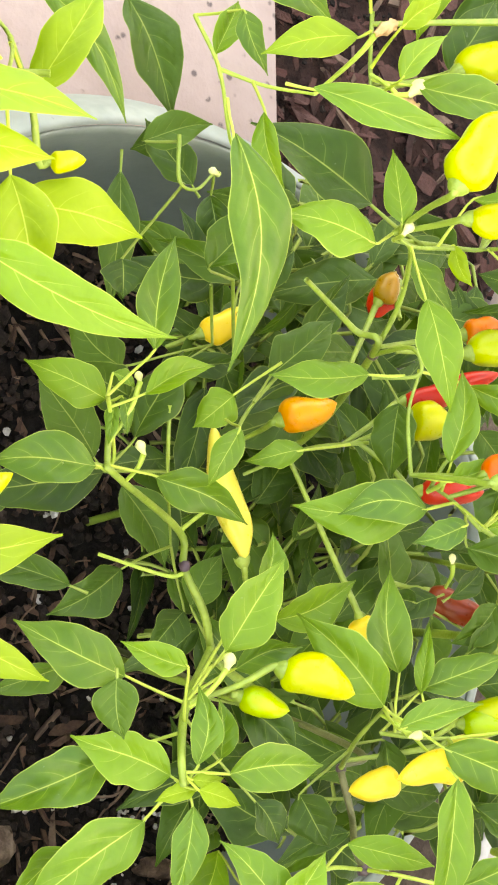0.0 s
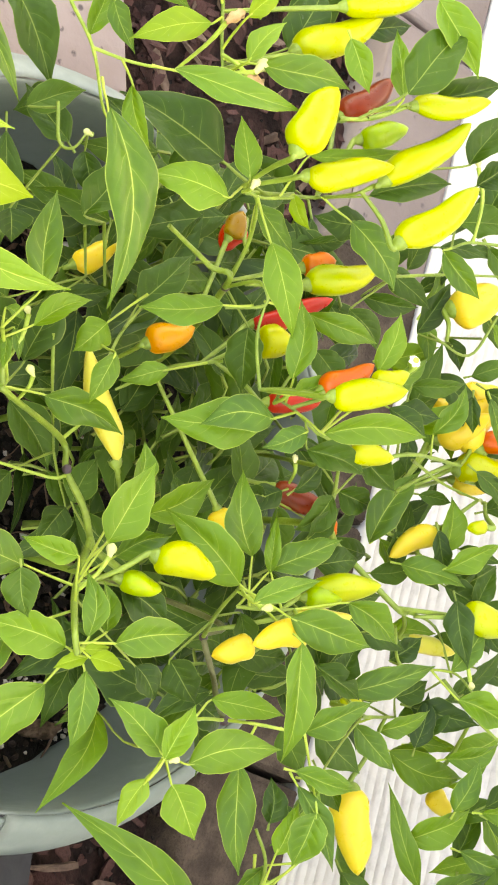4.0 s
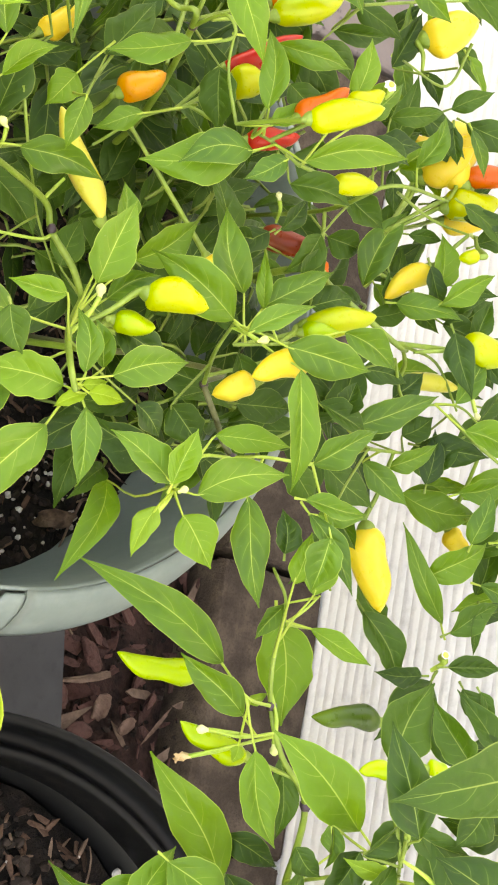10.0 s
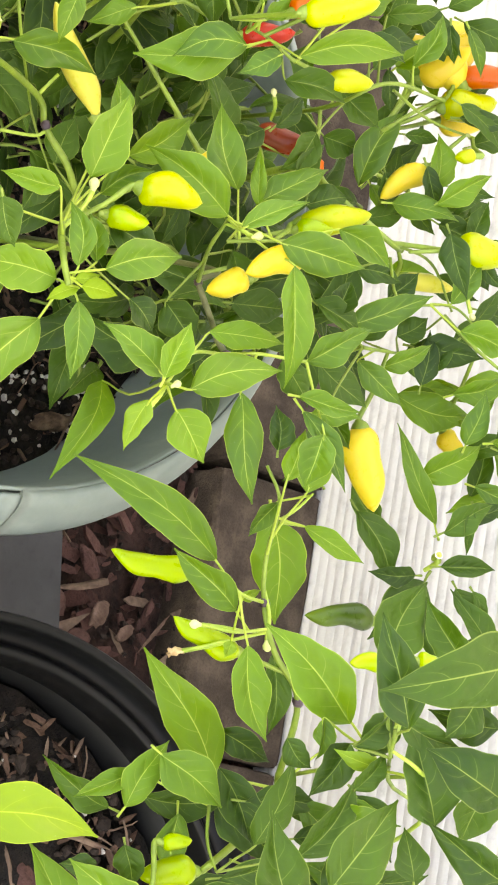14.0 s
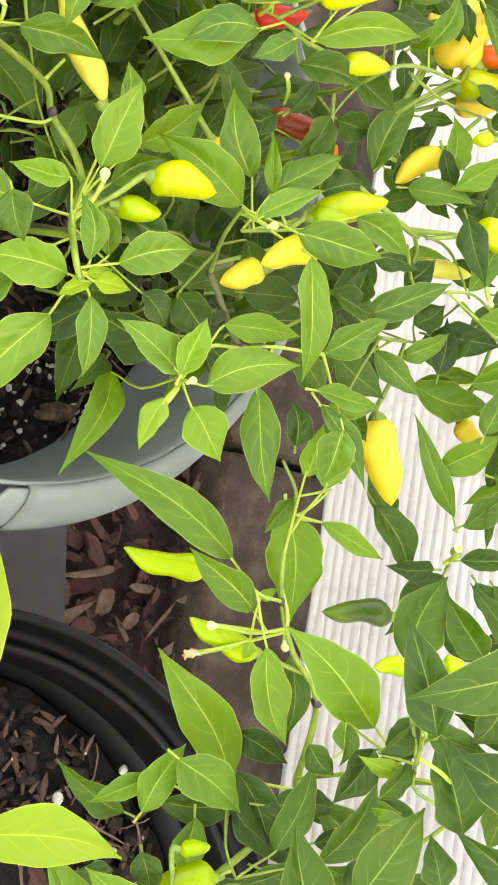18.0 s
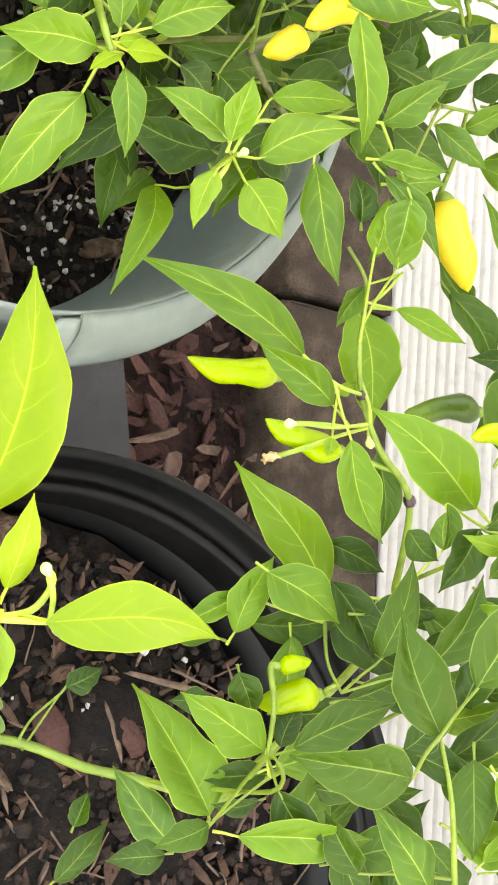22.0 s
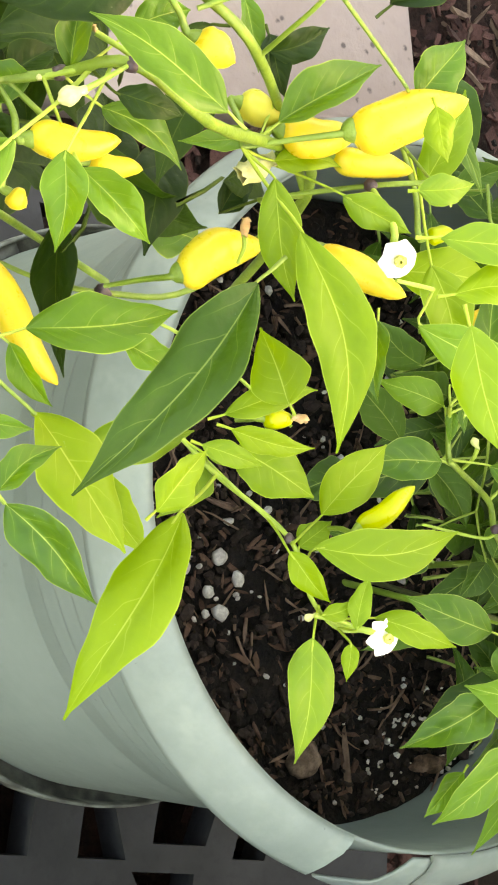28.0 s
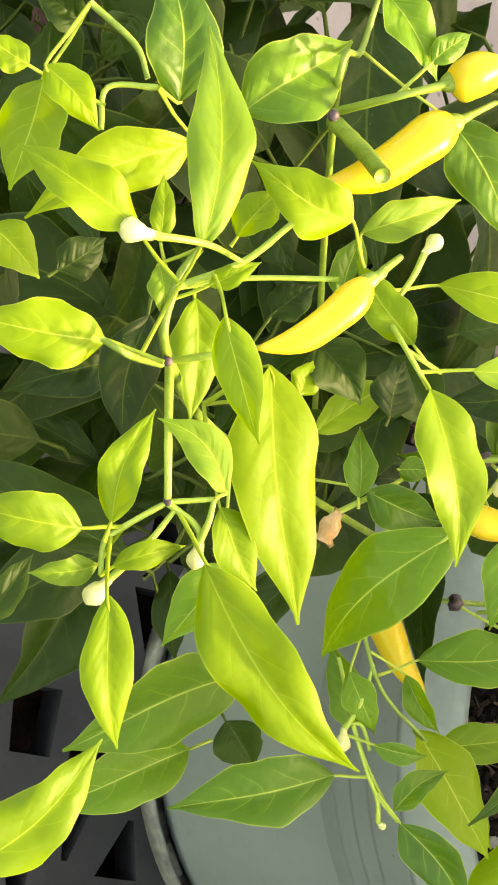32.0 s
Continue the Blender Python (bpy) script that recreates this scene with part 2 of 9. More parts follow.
M["orange"] = fruit_material("fruit_orange", (0.50, 0.075, 0.003), (0.54, 0.13, 0.004))
M["red"] = fruit_material("fruit_red", (0.38, 0.008, 0.003), (0.45, 0.020, 0.003))
M["olive"] = fruit_material("fruit_turning_olive", (0.27, 0.19, 0.005), (0.24, 0.12, 0.005))
M["brown"] = fruit_material("fruit_red_brown", (0.24, 0.022, 0.003), (0.14, 0.024, 0.004))
M["petal"] = simple_material("petal_white", (0.80, 0.80, 0.70), (0.86, 0.86, 0.80), 120.0, 0.6, 0.2, 0.0005)
M["bud"] = simple_material("bud_pale", (0.46, 0.52, 0.17), (0.60, 0.62, 0.28), 200.0, 0.55, 0.2, 0.0005)
M["bud_pale"] = simple_material("bud_cream", (0.50, 0.49, 0.19), (0.62, 0.60, 0.30), 260.0, 0.55, 0.3, 0.0005)
M["anther"] = simple_material("anther_yellow", (0.55, 0.55, 0.10), (0.66, 0.62, 0.16), 300.0)
M["wilted"] = simple_material("petal_wilted", (0.42, 0.24, 0.10), (0.60, 0.42, 0.22), 200.0, 0.8, 0.6)


def pot_material():
    n = Nodes("plastic_pale_green")
    obj = n.coord("Object")
    x = n.noise(obj, 9.0, 5.0, 0.65)
    y = n.noise(obj, 70.0, 5.0, 0.7)
    m = n.add("ShaderNodeMapping", Vector=obj)
    m.inputs["Scale"].default_value = (1.0, 1.0, 0.12)
    drip = n.noise(m.outputs[0], 55.0, 4.0)
    col = n.mix(n.step(x, 0.3, 0.7), (0.148, 0.188, 0.170), (0.186, 0.228, 0.207))
    col = n.mix(n.math("MULTIPLY", n.step(drip, 0.5, 0.75), 0.16), col, (0.235, 0.285, 0.252))
    col = n.mix(n.math("MULTIPLY", n.step(y, 0.62, 0.75), 0.35), col, (0.11, 0.14, 0.12))
    z = n.add("ShaderNodeSeparateXYZ", Vector=obj).outputs[2]
    chalk = n.math("MULTIPLY", n.step(z, 0.205, 0.214), n.step(y, 0.35, 0.7))
    col = n.mix(n.math("MULTIPLY", chalk, 0.22), col, (0.30, 0.35, 0.305))
    patch = n.math("MULTIPLY", n.step(n.noise(obj, 26.0, 4.0, 0.7), 0.50, 0.66), n.step(z, 0.200, 0.212))
    col = n.mix(n.math("MULTIPLY", patch, 0.28), col, (0.32, 0.37, 0.32))
    fleck = n.step(n.noise(obj, 240.0, 2.0), 0.74, 0.80)
    col = n.mix(n.math("MULTIPLY", fleck, 0.5), col, (0.05, 0.055, 0.05))
    p = n.principled(col, n.math("ADD", n.math("MULTIPLY", y, 0.25), 0.45), n.bump(n.math("ADD", y, n.math("MULTIPLY", drip, 0.5)), 0.25, 0.0008))
    return n.done(p)


M["pot"] = pot_material()
M["saucer"] = simple_material("plastic_dirty_green", (0.055, 0.055, 0.045), (0.22, 0.24, 0.20), 70.0, 0.7, 0.5, 0.001)
M["black"] = simple_material("plastic_black", (0.0025, 0.0027, 0.003), (0.006, 0.0063, 0.0065), 30.0, 0.40, 0.22, 0.0005, 8.0, 0.17)
M["grate"] = simple_material("plastic_dark_grey", (0.013, 0.0135, 0.0150), (0.030, 0.0303, 0.0325), 26.0, 0.62, 0.35, 0.0008)
M["soil"] = simple_material("potting_soil", (0.003, 0.0022, 0.0018), (0.013, 0.008, 0.0055), 90.0, 0.9, 0.9, 0.004, 6.0, 0.25)
M["crumb"] = simple_material("soil_crumb", (0.004, 0.0028, 0.0022), (0.016, 0.009, 0.006), 120.0, 0.9, 0.8, 0.002, 5.0, 0.25, True)
M["bark"] = simple_material("bark_chip", (0.010, 0.005, 0.0035), (0.058, 0.029, 0.018), 120.0, 0.85, 0.8, 0.002, 5.0, 0.3, True)
M["perlite"] = simple_material("perlite_white", (0.40, 0.37, 0.34), (0.66, 0.62, 0.57), 500.0, 0.9, 0.6, 0.001)
M["stone"] = simple_material("stone_tan", (0.10, 0.065, 0.045), (0.27, 0.19, 0.14), 150.0, 0.88, 1.0, 0.003, 5.0, 0.25)
M["stone_grey"] = simple_material("bark_charred_grey", (0.030, 0.028, 0.028), (0.075, 0.070, 0.068), 120.0, 0.85, 0.7, 0.002)
M["wood"] = simple_material("wood_chip", (0.075, 0.042, 0.028), (0.25, 0.16, 0.11), 170.0, 0.88, 1.0, 0.004, 4.0, 0.25)
M["mulch"] = simple_material("mulch_chip", (0.018, 0.0065, 0.005), (0.055, 0.021, 0.016), 70.0, 0.85, 0.9, 0.002, 7.0, 0.3, True)
M["mulch_tan"] = simple_material("mulch_tan_bark", (0.085, 0.045, 0.032), (0.19, 0.115, 0.085), 90.0, 0.85, 0.9, 0.002, 7.0, 0.3)
M["mulch_bed"] = simple_material("mulch_bed", (0.016, 0.008, 0.006), (0.055, 0.026, 0.020), 60.0, 0.9, 0.9, 0.004, 6.0, 0.25)
M["paver"] = simple_material("paver_brown", (0.046, 0.030, 0.021), (0.108, 0.075, 0.054), 55.0, 0.9, 0.9, 0.0022, 14.0, 0.3)
def slab_material(name="concrete_pink", light=1.0):
    n = Nodes(name)
    obj = n.coord("Object")
    x, y = n.noise(obj, 14.0, 5.0), n.noise(obj, 130.0, 4.0)
    col = n.mix(n.step(x, 0.3, 0.75), tuple(light * c for c in (0.335, 0.252, 0.226)), tuple(light * c for c in (0.410, 0.325, 0.295)))
    v = n.add("ShaderNodeTexVoronoi", Vector=obj, Scale=95.0)
    col = n.mix(n.math("MULTIPLY", n.step(v.outputs["Distance"], 0.22, 0.10), n.step(y, 0.42, 0.58)), col, (0.10, 0.08, 0.08))
    col = n.mix(n.math("MULTIPLY", n.step(y, 0.5, 0.8), 0.35), col, (0.26, 0.20, 0.18))
    return n.done(n.principled(col, 0.85, n.bump(n.math("ADD", x, y), 0.6, 0.0015)))


M["slab"] = slab_material()
M["curb"] = slab_material("concrete_weathered", 0.62)
M["wall"] = simple_material("vinyl_white", (0.67, 0.645, 0.630), (0.73, 0.705, 0.690), 14.0, 0.45, 0.15, 0.0006)
M["fibre"] = simple_material("root_fibre", (0.10, 0.058, 0.040), (0.20, 0.125, 0.085), 150.0, 0.85, 0.6, 0.001)
M["ground"] = simple_material("ground_dirt", (0.05, 0.035, 0.025), (0.12, 0.085, 0.06), 12.0, 0.95, 0.8, 0.004)


# ---- helpers for parts ----
def mesh_ob(name, bm, material, parent=None, label="", smooth=True):
    me = bpy.data.meshes.new(name)
    bm.normal_update()
    bm.to_mesh(me)
    bm.free()
    me.materials.append(M[material])
    if smooth:
        for p in me.polygons:
            p.use_smooth = True
    ob = new(name, me)
    if parent is not None:
        ob.parent = parent
    if label:
        ob["label"] = label
    return ob


def part(name, bm, material, parent, label="", smooth=True):
    return mesh_ob(name, bm, material, parent, label, smooth)


def thing(name, label, category, group="", at=(0, 0, 0), kind=""):
    ob = new(name)
    ob.location = at
    ob.empty_display_size = 0.02
    return tagged(ob, label, category, group, kind)


def lathe(profile, n=96, a0=0.0, a1=360.0, closed=True, wobble=0.0):
    """A surface turned round z from (radius, height) pairs; the last pair joins the first when closed."""
    bm = bmesh.new()
    full = abs(a1 - a0) > 359.9
    steps = n if full else n + 1
    rings = []
    for i in range(steps):
        a = radians(a0 + (a1 - a0) * i / n)
        k = 1.0 + wobble * math.sin(2 * a + 0.6)
        rings.append([bm.verts.new((r * k * math.cos(a), r * k * math.sin(a), z)) for r, z in profile])
    m = len(profile)
    for i in range(n):
        A, B = rings[i], rings[(i + 1) % steps]
        for j in range(m if closed else m - 1):
            bm.faces.new((A[j], B[j], B[(j + 1) % m], A[(j + 1) % m]))
    if not full and closed:
        bm.faces.new(rings[0][::-1])
        bm.faces.new(rings[-1])
    return bm


def tube(bm, pts, radii, sides=8, cap=True):
    """A round tube along points; radii per point."""
    pts = [Vector(p) for p in pts]
    rings = []
    ref = Vector((0.31, 0.2, 0.93))
    for i, p in enumerate(pts):
        d = (pts[min(i + 1, len(pts) - 1)] - pts[max(i - 1, 0)]).normalized()
        s = d.cross(ref)
        if s.length < 1e-4:
            s = d.cross(Vector((1, 0, 0)))
        s.normalize()
        t = s.cross(d)
        r = radii[i]
        rings.append([bm.verts.new(p + s * (r * math.cos(2 * math.pi * k / sides)) + t * (r * math.sin(2 * math.pi * k / sides))) for k in range(sides)])
    for a, b in zip(rings, rings[1:]):
        for k in range(sides):
            bm.faces.new((a[k], a[(k + 1) % sides], b[(k + 1) % sides], b[k]))
    if cap:
        bm.faces.new(rings[0])
        bm.faces.new(rings[-1][::-1])
    return rings


def smooth_path(pts, n=6):
    """Catmull-Rom through the points."""
    P = [Vector(p) for p in pts]
    if len(P) < 3:
        return [P[0].lerp(P[-1], i / n) for i in range(n + 1)]
    P = [P[0] * 2 - P[1]] + P + [P[-1] * 2 - P[-2]]
    out = []
    for i in range(1, len(P) - 2):
        a, b, c, d = P[i - 1:i + 3]
        for k in range(n):
            t = k / n
            out.append(0.5 * ((2 * b) + (c - a) * t + (2 * a - 5 * b + 4 * c - d) * t * t + (3 * b - a - 3 * c + d) * t ** 3))
    out.append(P[-2])
    return out


def box_bm(sx, sy, sz, bevel=0.0, seg=2):
    bm = bmesh.new()
    bmesh.ops.create_cube(bm, size=1.0)
    bmesh.ops.scale(bm, vec=(sx, sy, sz), verts=bm.verts)
    if bevel:
        bmesh.ops.bevel(bm, geom=bm.edges[:], offset=bevel, segments=seg, affect="EDGES", profile=0.6)
    return bm


# ---- setting ----
def hummock(name, half, step, bump, material, kind, label, cx=0.0, cy=0.0, z=0.0, far=0.0):
    bm = bmesh.new()
    n = int(2 * half / step)
    xs = [-half + 2 * half * i / n for i in range(n + 1)]
    if far:
        xs = [-far, -far * 0.2] + xs + [far * 0.2, far]
    g = [[bm.verts.new((cx + x, cy + y, z + (bump * (noise.noise(Vector((x * 30, y * 30, 1.7))) + 0.6 * noise.noise(Vector((x * 90, y * 90, 4.1)))) if max(abs(x), abs(y)) < half else 0.0))) for x in xs] for y in xs]
    for a, b in zip(g, g[1:]):
        for i in range(len(xs) - 1):
            bm.faces.new((a[i], a[i + 1], b[i + 1], b[i]))
    return tagged(mesh_ob(name, bm, material), label, "ground", kind=kind)


hummock("ground", 0.75, 0.0125, 0.005, "mulch_bed", "structure", "dark reddish brown mulch bed under the pots", 0.0, 0.0, -0.03, 400.0)

WALL_DIR = Vector((0.8875, -0.4608, 0.0))
WALL_N = Vector((-0.4608, -0.8875, 0.0))       # faces the camera
WALL_O = Vector((0.032, 0.385, 0.0))


def white_wall():
    """A white panel wall with fine level ribs, its foot in the bed."""
    top, back, pitch = 0.95, 0.05, 0.0072
    prof = [(0.0, -0.06)]
    z = -0.02
    while z < top:
        prof += [(0.0, z), (0.00022, z + pitch * 0.12), (0.0004, z + pitch * 0.35), (0.00047, z + pitch * 0.5), (0.0004, z + pitch * 0.65), (0.00022, z + pitch * 0.88)]
        z += pitch
    prof += [(0.0, top), (-back, top), (-back, -0.06)]
    bm = bmesh.new()
    ends = []
    for s in (-3.0, -0.7, 0.0, 0.7, 3.0):
        o = WALL_O + WALL_DIR * s
        ends.append([bm.verts.new(o + WALL_N * d + Vector((0, 0, h))) for d, h in prof])
    m = len(prof)
    for a, b in zip(ends, ends[1:]):
        for j in range(m):
            bm.faces.new((a[j], b[j], b[(j + 1) % m], a[(j + 1) % m]))
    bm.faces.new(ends[0])
    bm.faces.new(ends[-1][::-1])
    bmesh.ops.recalc_face_normals(bm, faces=bm.faces)
    return tagged(mesh_ob("wall_white", bm, "wall", smooth=False), "white ribbed vinyl wall behind the pots", "wall", kind="structure")


white_wall()


def chip(bm, rng, c, size, flat=0.3, long=1.6):
    """An irregular splinter: a thin plate with six uneven corners and tapering ends."""
    q = Euler((rng.gauss(0, 0.32), rng.gauss(0, 0.32), rng.uniform(0, 6.3))).to_matrix()
    n = 6
    ring = []
    for k in range(n):
        a = 2 * math.pi * k / n
        r = rng.uniform(0.40, 1.2)
        ring.append((math.cos(a) * long * r, math.sin(a) * r * 0.75))
    c = Vector(c)
    top = [bm.verts.new(c + q @ (Vector((x, y, flat * rng.uniform(0.5, 1.4))) * size)) for x, y in ring]
    low = [bm.verts.new(c + q @ (Vector((x * 0.9, y * 0.9, -flat * rng.uniform(0.3, 1.0))) * size)) for x, y in ring]
    for k in range(n):
        bm.faces.new((low[k], low[(k + 1) % n], top[(k + 1) % n], top[k]))
    bm.faces.new((top[0], top[1], top[2], top[3]))
    bm.faces.new((top[0], top[3], top[4], top[5]))


def pebble(bm, rng, c, size, squash=0.7):
    m = Matrix.Translation(c) @ Euler((rng.uniform(0, 6), rng.uniform(0, 6), rng.uniform(0, 6))).to_matrix().to_4x4() @ Matrix.Diagonal((size * rng.uniform(0.8, 1.3), size, size * squash, 1))
    got = bmesh.ops.create_icosphere(bm, subdivisions=1, radius=1.0, matrix=m)["verts"]
    for v in got:
        v.co += Vector((rng.uniform(-1, 1), rng.uniform(-1, 1), rng.uniform(-1, 1))) * size * 0.16


def scatter(name, material, count, area, size, shape, label, category, seed, parent=None, **kw):
    rng = random.Random(seed)
    # small batches keep the mesh work quick
    bm = bmesh.new()
    made = 0
    while made < count:
        x, y, z = area(rng)
        s = size * rng.uniform(0.45, 1.0) ** 1.0 * (1.6 if rng.random() < 0.12 else 1.0)
        shape(bm, rng, (x, y, z + s * 0.15), s, **kw)
        made += 1
    ob = mesh_ob(name, bm, material, parent, smooth=False)
    return tagged(ob, label, category, kind="stuff")


def bed_area(rng):
    while True:
        x, y = rng.uniform(-0.32, 0.5), rng.uniform(0.02, 0.5)
        if (Vector((x, y, 0)) - WALL_O).dot(WALL_N) > 0.005:
            return x, y, -0.028 + rng.uniform(0, 0.014)


scatter("mulch_chips", "mulch", 2600, bed_area, 0.0042, chip, "loose reddish brown bark mulch chips on the bed", "mulch", 5, flat=0.22, long=1.9)
scatter("mulch_flakes", "mulch", 420, bed_area, 0.0105, chip, "broad flat dark red bark flakes on the bed", "mulch", 7, flat=0.13, long=1.35)
scatter("mulch_crumbs", "crumb", 2600, bed_area, 0.0022, chip, "fine dark crumbs between the mulch flakes", "mulch", 9, flat=0.6, long=1.1)
scatter("mulch_shreds", "fibre", 300, bed_area, 0.0042, chip, "pale splinters of wood among the mulch", "wood shreds", 6, flat=0.35, long=4.0)


def paver(center, angle, sx, sy, material, label, group="", z=0.0, name="paver"):
    bm = box_bm(sx, sy, 0.05, 0.004)
    bmesh.ops.subdivide_edges(bm, edges=bm.edges[:], cuts=2, use_grid_fill=True)
    rng = random.Random(int(center[0] * 1000))
    for v in bm.verts:
        v.co += Vector([rng.uniform(-1, 1) for _ in range(3)]) * 0.0008
    ob = mesh_ob(name, bm, material)
    ob.matrix_world = pose(center[0], center[1], z - 0.025, 0, 0, angle)
    return tagged(ob, label, "paver", group)


# ---- the pale green pot ----
def green_pot():
    def settle(bm):
        """The foot stands a little off the rim's centre."""
        for v in bm.verts:
            k = 1 - min(1.0, v.co.z / 0.2)
            v.co += Vector((-0.011, -0.012, 0.0)) * k
        return bm

    pot = thing("plant_pot", "pale green weathered plastic plant pot with a torn rim", "plant pot", at=(0.0, -0.003, 0.0))
    # tapered body with two stepped rings below the rim, and its inside
    prof = [(0.0, 0.016), (0.117, 0.016), (0.123, 0.0125), (0.1255, 0.018), (0.1268, 0.11), (0.1272, 0.1385), (0.1274, 0.1410), (0.1284, 0.1432), (0.1291, 0.1455), (0.1293, 0.1530), (0.1297, 0.1552), (0.1314, 0.1572), (0.1321, 0.1595), (0.1323, 0.1670), (0.1327, 0.1692), (0.1344, 0.1712), (0.1351, 0.1735), (0.1350, 0.186), (0.1346, 0.196), (0.1342, 0.208),
            (0.1338, 0.222), (0.1336, 0.2275), (0.1325, 0.2272), (0.1318, 0.222), (0.1295, 0.172), (0.121, 0.03), (0.0, 0.03)]
    part("body", settle(lathe(prof, 128, closed=False, wobble=0.004)), "pot", pot)
    # attached saucer: a thin ring standing off the foot
    part("saucer", settle(lathe([(0.100, 0.0115), (0.1305, 0.0115), (0.1318, 0.0225), (0.1334, 0.0227), (0.1332, 0.0090), (0.100, 0.0085)], 96, closed=False)), "saucer", pot, "shallow attached drip saucer stained with dirt")
    for a in (12.0, 102.0, 192.0, 282.0):
        part("clip", settle(lathe([(0.1240, 0.0117), (0.1307, 0.0117), (0.1309, 0.0170), (0.1262, 0.0170)], 3, a, a + 7)), "saucer", pot)
    # the rolled lip, torn away over a short stretch, with a hanging tongue
    lip = [(0.1335, 0.2285), (0.1362, 0.2282), (0.1400, 0.2250), (0.1452, 0.2165), (0.1483, 0.2095), (0.1490, 0.2070), (0.1478, 0.2068), (0.1440, 0.2135), (0.1385, 0.2215), (0.1350, 0.2245)]
    part("lip", lathe(lip, 150, -16.0, 327.5, wobble=0.004), "pot", pot, "weathered rolled lip with a torn gap")
    bm = bmesh.new()
    rings = []
    n = 18
    for i in range(n + 1):
        f = i / n
        a = radians(-15.9 - 14.6 * f)
        e = min(1.0, max(0.0, (f - 0.16) / 0.28))
        full = 1 - e * e * (3 - 2 * e)
        lo = 0.1490 - 0.0016 * f ** 3
        hi = max(0.1355, lo - (0.0112 * full + 0.0040 * (1 - f ** 2) + 0.0004))
        drop = -0.0005 - 0.0065 * f ** 1.1
        out = Vector((math.cos(a), math.sin(a), 0))
        skin = ((0.1335, 0.2285), (0.1362, 0.2282), (0.1400, 0.2250), (0.1452, 0.2165), (0.1483, 0.2095), (0.1491, 0.2068))
        top = []
        for m in range(6):
            r = hi + (lo - hi) * m / 5
            z = 0.2068
            for (ra, za), (rb, zb) in zip(skin, skin[1:]):
                if ra <= r <= rb:
                    z = za + (zb - za) * (r - ra) / (rb - ra)
            top.append(out * ((r + 0.001 * f) * (1.0 + 0.004 * math.sin(2 * a + 0.6))) + Vector((0, 0, z + drop)))
        k = Vector((math.cos(a), math.sin(a), 0.8)).normalized() * 0.0013
        rings.append([bm.verts.new(p) for p in top] + [bm.verts.new(p - k) for p in top[::-1]])
    for a, b in zip(rings, rings[1:]):
        for j in range(12):
            bm.faces.new((a[j], b[j], b[(j + 1) % 12], a[(j + 1) % 12]))
    bm.faces.new(rings[0])
    bm.faces.new(rings[-1][::-1])
    bmesh.ops.recalc_face_normals(bm, faces=bm.faces)
    part("torn_strip", bm, "pot", pot, "torn strip of the lip hanging loose")
    return pot


green_pot()


def soil_disc(name, cx, cy, z, r, label, seed, amp=0.004, dome=0.0):
    bm = bmesh.new()
    rings, seg = 34, 96
    c = bm.verts.new((0, 0, 0))
    prev = None
    for i in range(1, rings + 1):
        rad = r * i / rings
        ring = []
        for k in range(seg):
            a = 2 * math.pi * k / seg
            x, y = rad * math.cos(a), rad * math.sin(a)
            h = amp * (noise.noise(Vector((x * 40, y * 40, seed))) + 0.7 * noise.noise(Vector((x * 130, y * 130, seed + 3))))
            ring.append(bm.verts.new((x, y, h + dome * (1 - (rad / r) ** 2))))
        for k in range(seg):
            if prev is None:
                bm.faces.new((c, ring[k], ring[(k + 1) % seg]))
            else:
                bm.faces.new((prev[k], ring[k], ring[(k + 1) % seg], prev[(k + 1) % seg]))
        prev = ring
    ob = mesh_ob(name, bm, "soil")
    ob.location = (cx, cy, z)
    return tagged(ob, label, "soil", kind="stuff")


def disc_area(cx, cy, z, r):
    def f(rng):
        q, a = r * math.sqrt(rng.random()), rng.uniform(0, 6.2832)
        return cx + q * math.cos(a), cy + q * math.sin(a), z + rng.uniform(-0.001, 0.002)
    return f


soil_disc("soil", 0.0, -0.003, 0.156, 0.1285, "dark crumbly potting soil in the pale green pot", 2.0)
A_G = disc_area(0.0, -0.003, 0.157, 0.124)
scatter("soil_crumbs", "crumb", 2200, A_G, 0.0026, pebble, "dark soil crumbs", "soil crumbs", 11)
scatter("bark_bits", "bark", 900, A_G, 0.0019, chip, "brown bark bits in the soil", "bark", 12, long=2.8)
scatter("root_fibres", "fibre", 150, A_G, 0.0013, chip, "thin pale fibres and twigs on the soil", "fibres", 13, long=8.0, flat=0.6)
scatter("perlite_grains", "perlite", 190, A_G, 0.0016, pebble, "white perlite grains in the soil", "perlite", 14)
scatter("perlite_patch", "perlite", 90, disc_area(0.106, 0.022, 0.1575, 0.030), 0.0014, pebble, "white perlite grains washed to the pot's edge", "perlite", 15)


def roots(name, count, area, material, label, seed, length=(0.008, 0.03), r=0.0004):
    """Curved dry root threads lying on the soil, one joined mesh."""
    rng = random.Random(seed)
    bm = bmesh.new()
    for _ in range(count):
        p = Vector(area(rng)) + Vector((0, 0, 0.0012))
        a, bend, L = rng.uniform(0, 6.3), rng.uniform(-1.1, 1.1), rng.uniform(*length)
        pts = []
        for i in range(6):
            pts.append(p.copy())
            a += bend / 5 + rng.uniform(-0.25, 0.25)
            p = p + Vector((math.cos(a), math.sin(a), rng.uniform(-0.10, 0.10))) * (L / 5)
        q = r * rng.uniform(0.6, 1.7)
        tube(bm, pts, [q, q * 1.1, q, q * 0.9, q * 0.8, q * 0.5], 5)
    return tagged(mesh_ob(name, bm, material), label, "roots", kind="stuff")


